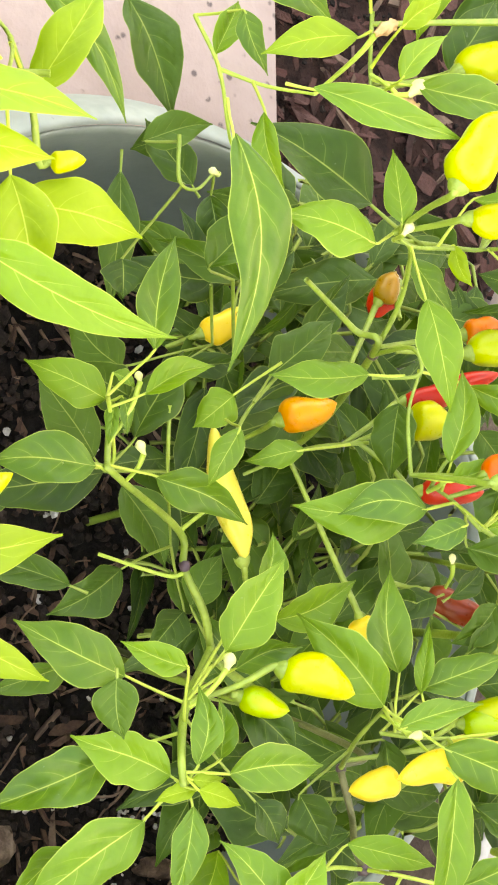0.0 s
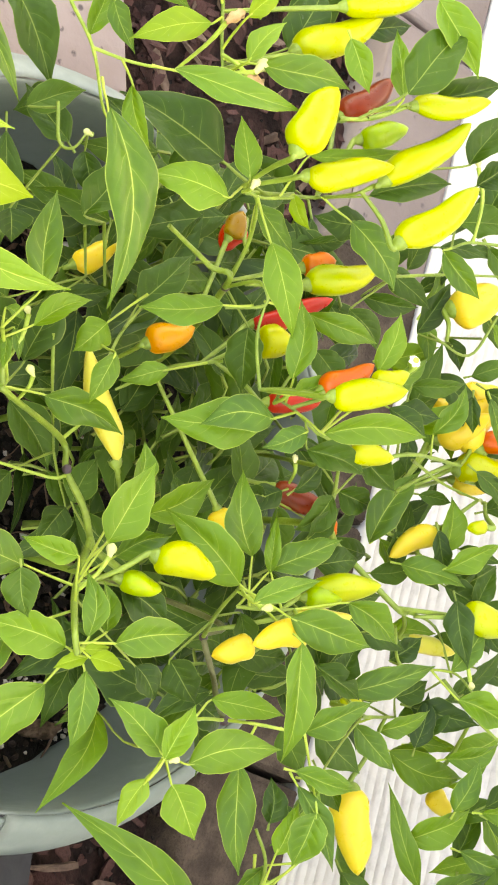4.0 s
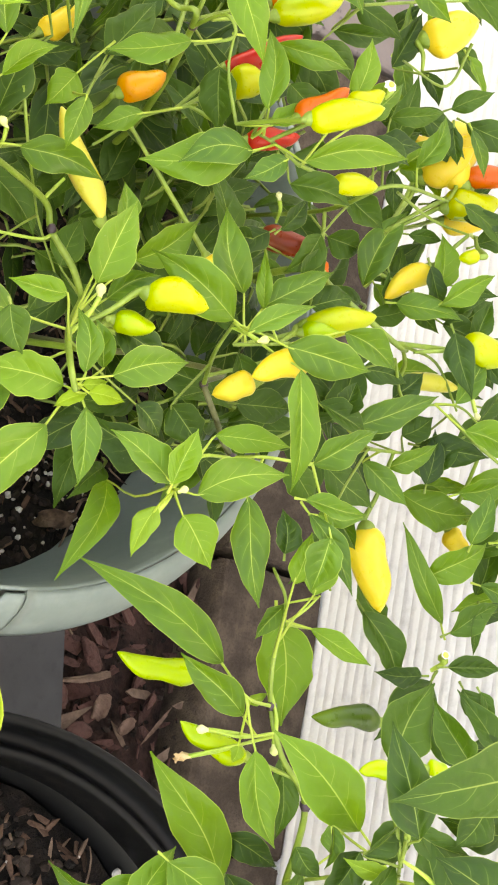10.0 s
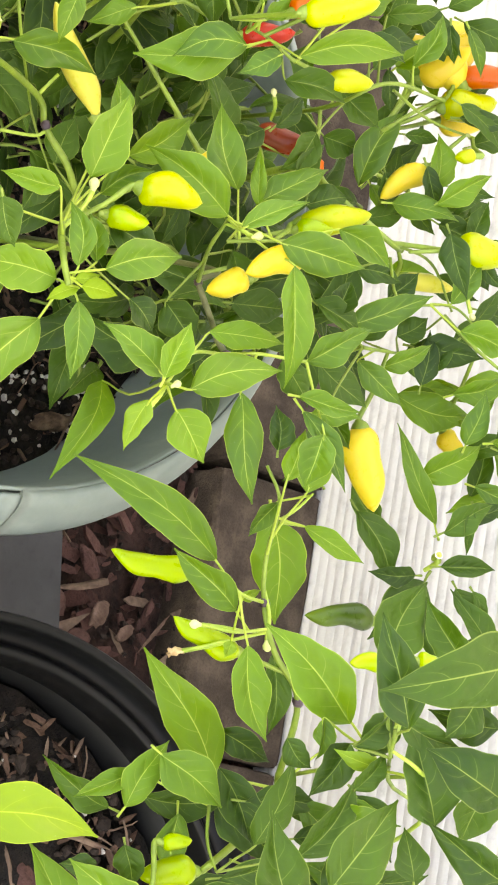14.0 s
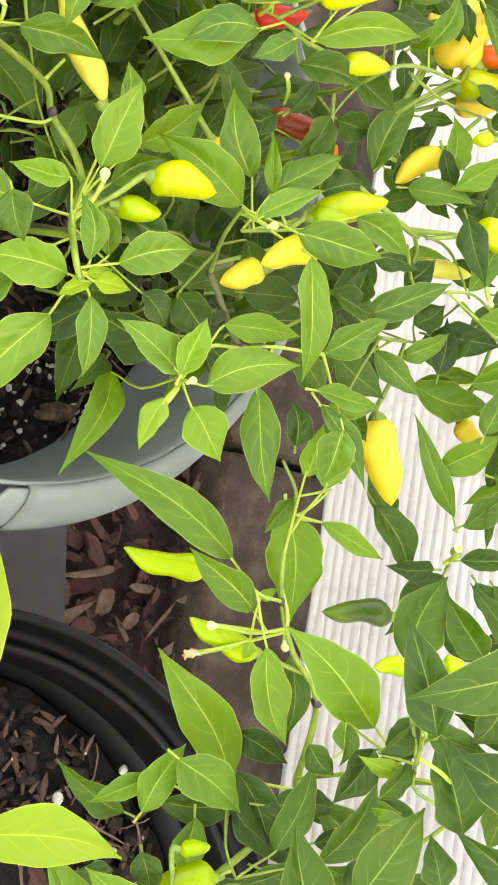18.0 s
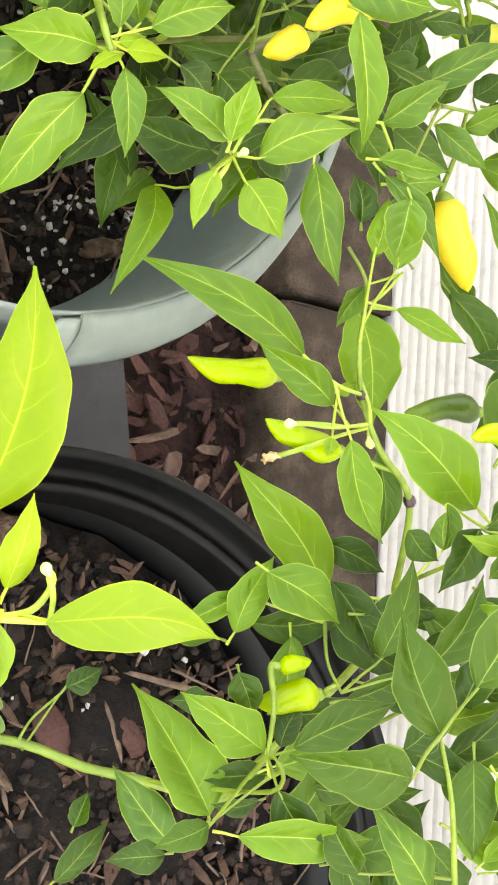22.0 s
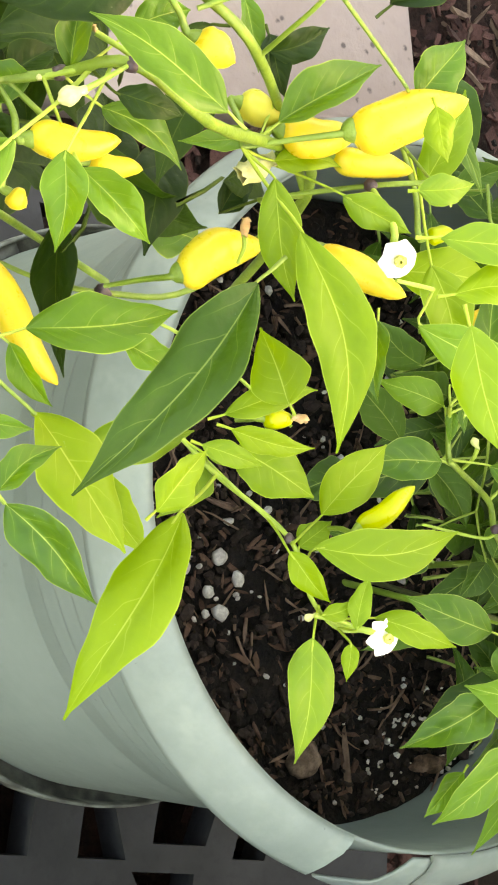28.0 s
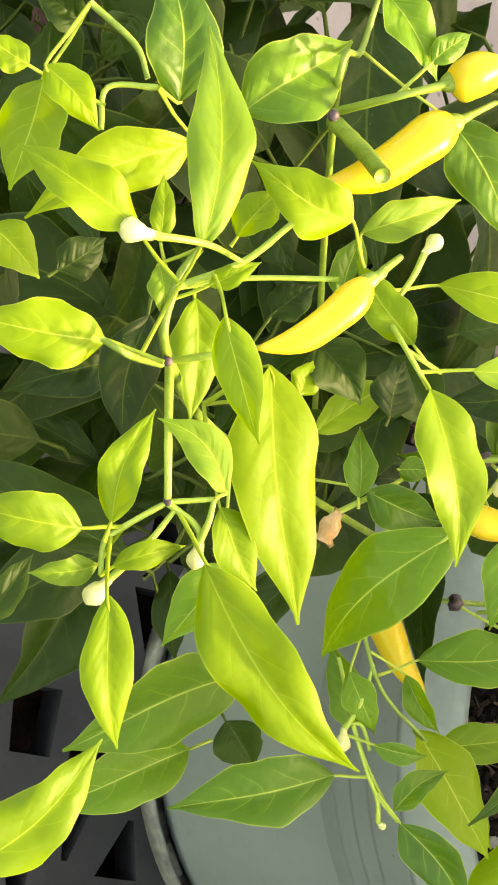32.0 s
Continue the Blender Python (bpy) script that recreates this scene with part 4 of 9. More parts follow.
def pepper(parent, base, tip, width, mat="lime", hook=0.06, stalk=None, blunt=1.3, neck=0.0):
    """A chilli from its shoulder to its tip, lightly hooked and dented, with calyx and stalk."""
    base, tip = Vector(base), Vector(tip)
    axis = tip - base
    L = axis.length
    axis.normalize()
    side = axis.cross(CAM_SIDE)
    if side.length < 0.2:
        side = axis.cross(Vector((1, 0, 0)))
    side.normalize()
    up = side.cross(axis)
    rng = random.Random(int(base.x * 9e4) + int(tip.z * 8e4))
    ph, q1 = rng.uniform(0, 6.3), rng.uniform(0.20, 0.30)
    lumpy = 2.4 if mat in ("green", "dark") and L > 2.2 * width else 1.0
    N, S = 24, 16
    bm = bmesh.new()
    rings = []
    for i in range(N + 1):
        u = i / N
        if u < q1:
            w = 0.78 + 0.22 * math.sin(u / q1 * math.pi / 2)
            if u < 0.21:
                w *= 0.30 + 0.70 * math.sqrt(1 - (1 - u / 0.21) ** 2)
        else:
            k = (u - q1) / (1 - q1)
            w = (1 - (0.62 - 0.12 * blunt) * k ** 1.8) * math.sqrt(max(0.0, 1 - k ** 4.6)) + 0.02
        if u < neck:
            w = 0.22 + 0.76 * math.sin(u / neck * math.pi / 2) ** 1.5
        if i == N:
            w = 0.10
        c = base + axis * (u * L) + side * (hook * L * math.sin(math.pi * u)) + up * (0.02 * L * math.sin(2.5 * u + ph)) + side * (0.018 * L * math.sin(6 * u + ph))
        ring = []
        for s in range(S):
            a = 2 * math.pi * s / S
            r = 0.5 * width * w * (1 + 0.05 * math.sin(3 * a + ph + 2 * u) + lumpy * (0.05 * math.sin(7 * u + ph + a) + 0.035 * math.sin(12 * u + 2 * a + ph)))
            ring.append(bm.verts.new(c + side * (r * math.cos(a)) + up * (r * math.sin(a))))
        rings.append(ring)
    for a, b in zip(rings, rings[1:]):
        for s in range(S):
            bm.faces.new((a[s], b[s], b[(s + 1) % S], a[(s + 1) % S]))
    bm.faces.new(rings[0])
    tipv = bm.verts.new(rings[-1][0].co.lerp(rings[-1][S // 2].co, 0.5) + axis * width * 0.05)
    for s in range(S):
        bm.faces.new((rings[-1][s], tipv, rings[-1][(s + 1) % S]))
    bmesh.ops.recalc_face_normals(bm, faces=bm.faces)
    fruit = part("chilli", bm, mat, parent)
    if stalk is None:
        s0 = base - axis * L * 0.45 - Vector((0, 0, 0.006))
    else:
        s0 = Vector(stalk)
    bm = bmesh.new()
    path = smooth_path([s0, s0.lerp(base, 0.55), base - axis * 0.0025, base], 4)
    n = len(path) - 1
    tube(bm, path, [0.00065 + 0.0005 * i / n for i in range(n + 1)], 8)
    # calyx cup with small teeth
    cup, rr = [], width * 0.5 * 0.46
    for d, k in ((-0.0020, 0.40), (-0.0010, 0.80), (0.0002, 1.04), (0.0011, 1.12)):
        cup.append([bm.verts.new(base + axis * (d + (0.0007 if (s % 2 and k == 1.12) else 0.0)) + side * (rr * k * math.cos(2 * math.pi * s / 10)) + up * (rr * k * math.sin(2 * math.pi * s / 10))) for s in range(10)])
    for a, b in zip(cup, cup[1:]):
        for s in range(10):
            bm.faces.new((a[s], b[s], b[(s + 1) % 10], a[(s + 1) % 10]))
    part("stalk", bm, "stem", fruit)
    return fruit


def flower(parent, c, toward, size=0.012, open_up=1.0, stalk=None):
    """A white star flower of six petals with yellow anthers."""
    c, d = Vector(c), (Vector(toward).normalized() * 0.5 + CAM_SIDE).normalized()
    side = d.cross(Vector((0.3, 0.5, 0.2))).normalized()
    up = side.cross(d)
    head = new("flower")
    head.parent = parent
    head["label"] = "white star-shaped chilli flower"
    for k in range(6):
        a = k * math.pi / 3
        out = side * math.cos(a) + up * math.sin(a)
        tan = d.cross(out)
        bm = bmesh.new()
        rows = []
        for i in range(6):
            u = i / 5
            w = size * 0.46 * (math.sin(min(1.0, u * 1.25 + 0.25) * math.pi / 2) if u < 0.6 else math.cos((u - 0.6) / 0.4 * math.pi / 2 * 0.93))
            p = c + out * (u * size * open_up) + d * (size * (1 - open_up) * u + 0.25 * size * u * (1 - u) * 2 - 0.15 * size * u * u)
            rows.append([bm.verts.new(p + tan * (w * v) + d * (0.15 * w * abs(v))) for v in (-1, -0.5, 0, 0.5, 1)])
        for p, q in zip(rows, rows[1:]):
            for j in range(4):
                bm.faces.new((p[j], p[j + 1], q[j + 1], q[j]))
        part("petal", bm, "petal", head)
    bm = bmesh.new()
    for k in range(6):
        a = k * math.pi / 3 + 0.5
        out = side * math.cos(a) + up * math.sin(a)
        tube(bm, [c, c + out * size * 0.14 + d * size * 0.25, c + out * size * 0.16 + d * size * 0.45], [0.0004, 0.0006, 0.0008], 6)
    part("anthers", bm, "anther", head, "yellow anthers")
    if stalk is not None:
        bm = bmesh.new()
        path = smooth_path([stalk, Vector(stalk).lerp(c, 0.6) + Vector((0, 0, 0.003)), c - d * 0.003, c], 4)
        n = len(path) - 1
        tube(bm, path, [0.0008 + 0.0006 * i / n for i in range(n + 1)], 8)
        part("stalk", bm, "stem_young", head)
    return head


def bud(parent, c, toward, length=0.007, stalk=None, mat="bud", name="bud"):
    """A small closed bud or dried flower on a thin stalk."""
    c, d = Vector(c), Vector(toward).normalized()
    bm = bmesh.new()
    young = mat != "wilted" and length < 0.0085
    if young:
        length = min(length * 1.25, 0.0068)
        prof = ((0.0, 0.13), (0.12, 0.15), (0.25, 0.16), (0.38, 0.24), (0.55, 0.33), (0.72, 0.34), (0.86, 0.26), (0.96, 0.13), (1.0, 0.04))
    else:
        prof = ((0.0, 0.14), (0.2, 0.16), (0.4, 0.24), (0.55, 0.30), (0.8, 0.22), (0.9, 0.27), (1.0, 0.24))
    tube(bm, [c + d * (length * u) for u, _ in prof], [length * r for _, r in prof], 12)
    rng = random.Random(int(c.x * 1e5))
    for v in bm.verts:
        v.co += Vector([rng.uniform(-1, 1) for _ in range(3)]) * length * (0.02 if young else 0.08)
    ob = part(name, bm, mat, parent)
    if stalk is not None:
        bm = bmesh.new()
        s = Vector(stalk)
        path = smooth_path([s, s.lerp(c, 0.55) + Vector((0, 0, 0.12)) * (c - s).length, c + d * 0.0005], 4)
        n = len(path) - 1
        tube(bm, path, [0.0005 + 0.0003 * i / n for i in range(n + 1)], 7)
        part("stalk", bm, "stem_young", ob)
    return ob


def filler(parent, count, area, mat, seed, size=(0.03, 0.06), name="inner_leaves", lean=0.55):
    """The mass of small leaves deep inside a plant, with their stalks, one joined mesh."""
    rng = random.Random(seed)
    verts, faces, uvs = [], [], []
    for _ in range(count):
        p = Vector(area(rng))
        L = rng.uniform(*size)
        a = rng.uniform(0, 6.3)
        axis = Vector((math.cos(a), math.sin(a), rng.uniform(-0.75, 0.35))).normalized()
        rows, axis, up, L = blade(rng, p, p + axis * L, L * rng.uniform(0.34, 0.48), rng.uniform(0.02, 0.12), rng.uniform(0.15, 0.7), rng.gauss(0, 60 * lean), rng.uniform(-0.06, 0.06), 14, 3)
        n0, m = len(verts), 7
        for row in rows:
            verts += [q for q, _, _ in row]
        for i in range(14):
            for j in range(m - 1):
                q = n0 + i * m + j
                faces.append((q, q + 1, q + m + 1, q + m))
                uvs += [rows[i + di][j + dj][1:] for di, dj in ((0, 0), (0, 1), (1, 1), (1, 0))]
        # stalk, a thin three-sided strip bending down to the stem
        n0, s1 = len(verts), p - axis * (0.35 * L) - Vector((0, 0, 0.30 * L))
        for q, r in ((p + axis * 0.001, 0.0006), (p - axis * (0.2 * L) - Vector((0, 0, 0.08 * L)), 0.0007), (s1, 0.0009)):
            b = up.cross(axis)
            verts += [q + up * r, q - up * r * 0.5 + b * r, q - up * r * 0.5 - b * r]
        for i in (0, 3):
            for j in range(3):
                faces.append((n0 + i + j, n0 + i + (j + 1) % 3, n0 + i + 3 + (j + 1) % 3, n0 + i + 3 + j))
                uvs += [(-0.1, 0.2)] * 4
    me = bpy.data.meshes.new(name)
    me.from_pydata(verts, [], faces)
    layer = me.uv_layers.new(name="leaf")
    for lp, uv in zip(layer.data, uvs):
        lp.uv = uv
    me.materials.append(M[mat])
    for p in me.polygons:
        p.use_smooth = True
    ob = new(name, me)
    ob.parent = parent
    return tagged(ob, kind="stuff")


# ---- stems, leaves and fruit, plant by plant ----

main_plant = thing('chilli_plant', 'bushy green chilli plant with upright lime, yellow and red fruit', 'chilli plant', 'chilli plants', (0.0000, 0.0000, 0.1560))
MP = main_plant
stem(MP, [(0.0300, 0.0000, -0.0060), (0.0531, 0.0005, 0.1027), (0.0384, -0.0303, 0.1289), (0.0339, -0.0373, 0.1361), (0.0237, -0.0416, 0.1403), (0.0110, -0.0472, 0.1408), (0.0008, -0.0475, 0.1406), (-0.0139, -0.0832, 0.1657), (-0.0178, -0.0843, 0.1648), (-0.0325, -0.0832, 0.1675)], 0.0014, 0.0009, 'stem')
stem(MP, [(0.0339, -0.0373, 0.1361), (0.0448, -0.0837, 0.1897), (0.0549, -0.0976, 0.2063), (0.0625, -0.0978, 0.2062)], 0.0012, 0.0009, 'stem')
stem(MP, [(-0.0141, -0.0839, 0.1651), (-0.0156, -0.0843, 0.1647), (-0.0193, -0.0920, 0.1581)], 0.0008, 0.0006, 'stem_young')
stem(MP, [(0.0008, -0.0475, 0.1406), (-0.0014, -0.0450, 0.1427), (-0.0044, -0.0414, 0.1458)], 0.0007, 0.0005, 'stem_young')
stem(MP, [(0.0125, -0.0474, 0.1407), (0.0125, -0.0514, 0.1373), (0.0049, -0.0650, 0.1256)], 0.0006, 0.0005, 'stem_young')
stem(MP, [(0.0300, 0.0100, -0.0060), (0.0637, -0.0060, 0.1513), (0.0691, -0.0193, 0.1663), (0.0823, -0.0179, 0.1674), (0.0870, -0.0356, 0.1895), (0.0925, -0.0342, 0.1907)], 0.0011, 0.0009, 'stem_old')
stem(MP, [(0.0691, -0.0193, 0.1663), (0.0599, -0.0301, 0.1878), (0.0522, -0.0301, 0.1999)], 0.0008, 0.0005, 'stem')
stem(MP, [(0.0925, -0.0342, 0.1907), (0.0893, -0.0536, 0.1987), (0.0957, -0.0719, 0.2073)], 0.0006, 0.0005, 'stem_young')
stem(MP, [(0.0925, -0.0342, 0.1907), (0.0937, -0.0326, 0.2034), (0.0997, -0.0156, 0.2056)], 0.0006, 0.0005, 'stem_young')
stem(MP, [(0.0300, 0.0300, -0.0060), (0.0350, 0.0500, 0.0940), (0.0385, 0.0298, 0.1724), (0.0468, 0.0337, 0.1780), (0.0684, 0.0448, 0.1902), (0.0724, 0.0602, 0.1799)], 0.0015, 0.0009, 'stem')
stem(MP, [(0.0692, 0.0462, 0.1900), (0.0765, 0.0795, 0.1865)], 0.0009, 0.0008, 'stem')
stem(MP, [(0.0972, 0.0698, 0.1843), (0.1091, 0.0768, 0.1879), (0.1228, 0.0879, 0.1917)], 0.0009, 0.0005, 'stem')
stem(MP, [(0.0692, 0.0462, 0.1900), (0.0787, 0.0701, 0.1829), (0.0964, 0.0710, 0.1873)], 0.0006, 0.0004, 'stem')
stem(MP, [(-0.0100, 0.0100, -0.0060), (-0.0200, 0.0200, 0.0940), (-0.0409, -0.0135, 0.1898), (-0.0476, -0.0204, 0.1910), (-0.0587, -0.0425, 0.2006)], 0.0015, 0.0007, 'stem')
stem(MP, [(-0.0409, -0.0135, 0.1898), (-0.0529, -0.0132, 0.2024), (-0.0631, -0.0231, 0.2195), (-0.0658, -0.0280, 0.2190)], 0.0008, 0.0005, 'stem')
stem(MP, [(-0.0409, -0.0135, 0.1898), (-0.0399, -0.0146, 0.2072), (-0.0327, -0.0145, 0.2084), (-0.0334, -0.0221, 0.1986)], 0.0007, 0.0005, 'stem')
stem(MP, [(-0.1256, -0.0691, 0.1994), (-0.1098, -0.0686, 0.2068), (-0.0960, -0.0615, 0.1989), (-0.0922, -0.0561, 0.1938)], 0.0006, 0.0004, 'stem_young')
stem(MP, [(-0.1098, -0.0686, 0.2068), (-0.1047, -0.0593, 0.2127), (-0.1001, -0.0531, 0.2239)], 0.0006, 0.0004, 'stem_young')
stem(MP, [(-0.1176, -0.0443, 0.2381), (-0.1067, -0.0447, 0.2361), (-0.0969, -0.0456, 0.2360)], 0.0006, 0.0005, 'stem')
stem(MP, [(-0.0993, -0.0654, 0.1829), (-0.0872, -0.0669, 0.1832), (-0.0859, -0.0596, 0.1802), (-0.0912, -0.0519, 0.1780)], 0.0006, 0.0004, 'stem')
stem(MP, [(0.0000, 0.0400, -0.0060), (0.0100, 0.0700, 0.0840), (0.0206, 0.0401, 0.1755), (0.0182, 0.0459, 0.2024), (0.0247, 0.0898, 0.1850)], 0.0010, 0.0006, 'stem')
stem(MP, [(0.0204, 0.0519, 0.1988), (0.0309, 0.0825, 0.1840), (0.0401, 0.1032, 0.1853)], 0.0006, 0.0004, 'stem')
stem(MP, [(-0.0314, -0.0639, 0.1653), (-0.0145, -0.0620, 0.1588), (0.0043, -0.0430, 0.1291)], 0.0006, 0.0004, 'stem')
stem(MP, [(-0.0668, -0.0358, 0.1500), (-0.0519, -0.0282, 0.1374)], 0.0006, 0.0004, 'stem')
stem(MP, [(-0.0654, -0.0389, 0.1644), (-0.0480, -0.0263, 0.1447)], 0.0006, 0.0005, 'stem')
stem(MP, [(-0.0214, -0.0477, 0.1694), (-0.0304, -0.0365, 0.1636), (-0.0409, -0.0240, 0.1640)], 0.0006, 0.0005, 'stem')
stem(MP, [(-0.0182, -0.0089, 0.1792), (-0.0184, -0.0204, 0.1660), (-0.0134, -0.0305, 0.1497)], 0.0006, 0.0005, 'stem')
stem(MP, [(-0.0640, -0.0083, 0.2198), (-0.0638, -0.0229, 0.2206), (-0.0671, -0.0295, 0.2210)], 0.0006, 0.0004, 'stem')
stem(MP, [(-0.0658, -0.0280, 0.2190), (-0.0655, -0.0120, 0.2165), (-0.0643, 0.0031, 0.2178), (-0.0621, 0.0005, 0.2402), (-0.0683, 0.0161, 0.2449)], 0.0007, 0.0005, 'stem')
stem(MP, [(-0.0818, -0.0154, 0.2501), (-0.0823, -0.0009, 0.2497), (-0.0850, 0.0090, 0.2544)], 0.0007, 0.0005, 'stem')
stem(MP, [(0.0087, 0.0029, 0.2072), (0.0009, -0.0053, 0.2070), (-0.0041, -0.0109, 0.2048)], 0.0006, 0.0005, 'stem')
stem(MP, [(-0.0024, -0.0111, 0.2034), (-0.0106, -0.0060, 0.2071), (-0.0143, -0.0024, 0.2116)], 0.0006, 0.0005, 'stem')
stem(MP, [(0.0586, -0.0271, 0.1939), (0.0603, -0.0219, 0.2010), (0.0619, -0.0106, 0.2012)], 0.0006, 0.0005, 'stem')
stem(MP, [(-0.0399, 0.0429, 0.2092), (-0.0400, 0.0686, 0.2080), (-0.0380, 0.0870, 0.2145)], 0.0006, 0.0004, 'stem')
stem(MP, [(-0.0072, -0.0160, 0.2031), (-0.0228, -0.0162, 0.2047), (-0.0327, -0.0145, 0.2084)], 0.0006, 0.0004, 'stem')
stem(MP, [(0.0309, 0.0682, 0.1732), (0.0425, 0.0678, 0.1689), (0.0535, 0.0758, 0.1733), (0.0590, 0.0777, 0.1815)], 0.0006, 0.0004, 'stem')
stem(MP, [(0.0435, 0.0740, 0.1752), (0.0574, 0.0743, 0.1755), (0.0626, 0.0749, 0.1809)], 0.0006, 0.0004, 'stem')
stem(MP, [(0.0739, 0.0365, 0.1975), (0.0890, 0.0487, 0.1864), (0.0945, 0.0712, 0.1874), (0.1033, 0.0778, 0.1906)], 0.0006, 0.0004, 'stem')
stem(MP, [(0.1000, 0.0153, 0.1989), (0.1049, 0.0410, 0.1855), (0.1054, 0.0442, 0.1849)], 0.0006, 0.0004, 'stem')
stem(MP, [(-0.0476, 0.0804, 0.2219), (-0.0494, 0.0715, 0.2170), (-0.0481, 0.0666, 0.2136)], 0.0006, 0.0004, 'stem')
stem(MP, [(-0.0253, 0.0945, 0.2060), (-0.0129, 0.0856, 0.1986), (-0.0206, 0.0541, 0.2109)], 0.0006, 0.0004, 'stem')
stem(MP, [(-0.0627, -0.1689, 0.2606), (-0.0634, -0.1800, 0.2679), (-0.0653, -0.1877, 0.2684)], 0.0006, 0.0005, 'stem_young')
stem(MP, [(-0.0332, -0.0884, 0.1739), (-0.0242, -0.0796, 0.1611), (-0.0168, -0.0787, 0.1566), (-0.0173, -0.0980, 0.1648)], 0.0006, 0.0004, 'stem_young')
stem(MP, [(-0.1149, -0.1467, 0.2241), (-0.1058, -0.1388, 0.2259), (-0.0821, -0.1655, 0.2684)], 0.0006, 0.0004, 'stem')
leaf(MP, (-0.0883, -0.0800, 0.2253), (-0.0326, -0.0827, 0.2218), 0.0152, 'leaf', 0.05, 0.30, -22, -0.111)
leaf(MP, (-0.0620, -0.0442, 0.2308), (-0.0717, -0.0656, 0.2214), 0.0141, 'leaf', 0.10, 0.10, 16, -0.010, (-0.0671, -0.0295, 0.2210))
leaf(MP, (-0.0680, -0.0320, 0.2273), (-0.0868, -0.0328, 0.2276), 0.0083, 'leaf', 0.04, 0.25, 0, 0.008, (-0.0662, -0.0276, 0.2209))
leaf(MP, (-0.0956, -0.0677, 0.2411), (-0.0825, -0.0334, 0.2562), 0.0092, 'leaf', 0.10, 0.50, -1, 0.018)
leaf(MP, (-0.1100, -0.0510, 0.2396), (-0.1079, -0.0722, 0.2299), 0.0098, 'leaf_young', 0.02, 0.19, 4, 0.06, (-0.1129, -0.0445, 0.2372))
leaf(MP, (-0.0976, -0.0384, 0.2451), (-0.0893, -0.0141, 0.2559), 0.0119, 'leaf', 0.05, 0.50, 0, -0.003, (-0.1011, -0.0452, 0.2360))
leaf(MP, (-0.0767, -0.0269, 0.2105), (-0.0996, -0.0539, 0.1992), 0.0220, 'leaf_deep_shaded', 0.06, 0.54, 12, 0.02, (-0.0638, -0.0187, 0.2203))
leaf(MP, (-0.0650, -0.0072, 0.2188), (-0.0538, -0.0035, 0.2201), 0.0052, 'leaf_young', 0.05, 0.19, 21, 0.05, (-0.0639, -0.0104, 0.2199))
leaf(MP, (-0.0649, -0.0074, 0.2019), (-0.0485, 0.0035, 0.2062), 0.0086, 'leaf', 0.03, 0.37, -4, 0.047, (-0.0558, -0.0160, 0.2073))
leaf(MP, (-0.0495, -0.0245, 0.2251), (-0.0208, -0.0201, 0.2260), 0.0115, 'leaf', 0.11, 0.26, 3, 0.001, (-0.0643, -0.0238, 0.2206))
leaf(MP, (-0.0341, -0.0246, 0.2004), (-0.0369, -0.0485, 0.1897), 0.0117, 'leaf', 0.04, 0.25, 23, -0.105, (-0.0329, -0.0167, 0.2056))
leaf(MP, (-0.0090, -0.0112, 0.2137), (-0.0331, -0.0067, 0.2168), 0.0095, 'leaf', 0.07, 0.50, -13, 0.061, (-0.0019, -0.0085, 0.2057))
leaf(MP, (-0.0292, 0.0000, 0.2115), (-0.0171, 0.0199, 0.2202), 0.0093, 'leaf', 0.12, 0.37, 23, -0.050, (-0.0338, -0.0145, 0.2082))
leaf(MP, (-0.0560, 0.0121, 0.2229), (-0.0333, 0.0238, 0.2274), 0.0141, 'leaf', 0.10, 0.26, -12, -0.034, (-0.0640, 0.0027, 0.2210))
leaf(MP, (-0.0868, -0.0006, 0.2645), (-0.1062, 0.0197, 0.2747), 0.0157, 'leaf_deep_shaded', 0.08, 0.32, -11, -0.00, (-0.0821, -0.0071, 0.2499))
leaf(MP, (-0.0865, 0.0038, 0.2586), (-0.1075, 0.0039, 0.2595), 0.0070, 'leaf', 0.07, 0.61, -17, -0.00, (-0.0839, 0.0048, 0.2524))
leaf(MP, (-0.1040, -0.0131, 0.2565), (-0.0879, -0.0092, 0.2577), 0.0085, 'leaf', 0.05, 0.51, 20, 0.00)
leaf(MP, (-0.1138, 0.0128, 0.2691), (-0.0901, 0.0220, 0.2725), 0.0124, 'leaf', 0.09, 0.79, 5, 0.00)
leaf(MP, (-0.0882, 0.0227, 0.2536), (-0.0915, 0.0449, 0.2641), 0.0100, 'leaf_deep_shaded', 0.05, 0.81, -6, 0.02, (-0.0850, 0.0090, 0.2544))
leaf(MP, (-0.0445, 0.0543, 0.1948), (-0.0298, 0.0688, 0.2009), 0.0095, 'leaf_deep_shaded', 0.04, 0.12, -8, 0.04, (-0.0399, 0.0466, 0.2090))
leaf(MP, (-0.0471, 0.0611, 0.2148), (-0.0298, 0.0716, 0.2190), 0.0093, 'leaf', 0.09, 0.64, 12, 0.02, (-0.0481, 0.0666, 0.2136))
leaf(MP, (-0.0224, 0.0703, 0.1904), (-0.0386, 0.0839, 0.1974), 0.0093, 'leaf_deep_shaded', 0.05, 0.47, 12, -0.03, (-0.0162, 0.0721, 0.2039))
leaf(MP, (-0.0572, 0.0756, 0.2093), (-0.0544, 0.0932, 0.2174), 0.0118, 'leaf_deep_shaded', 0.12, 0.64, -16, 0.01, (-0.0481, 0.0666, 0.2136))
leaf(MP, (-0.0089, 0.0251, 0.2143), (-0.0273, 0.0339, 0.2191), 0.0088, 'leaf', 0.11, 0.21, 0, 0.046, (0.0087, 0.0029, 0.2072))
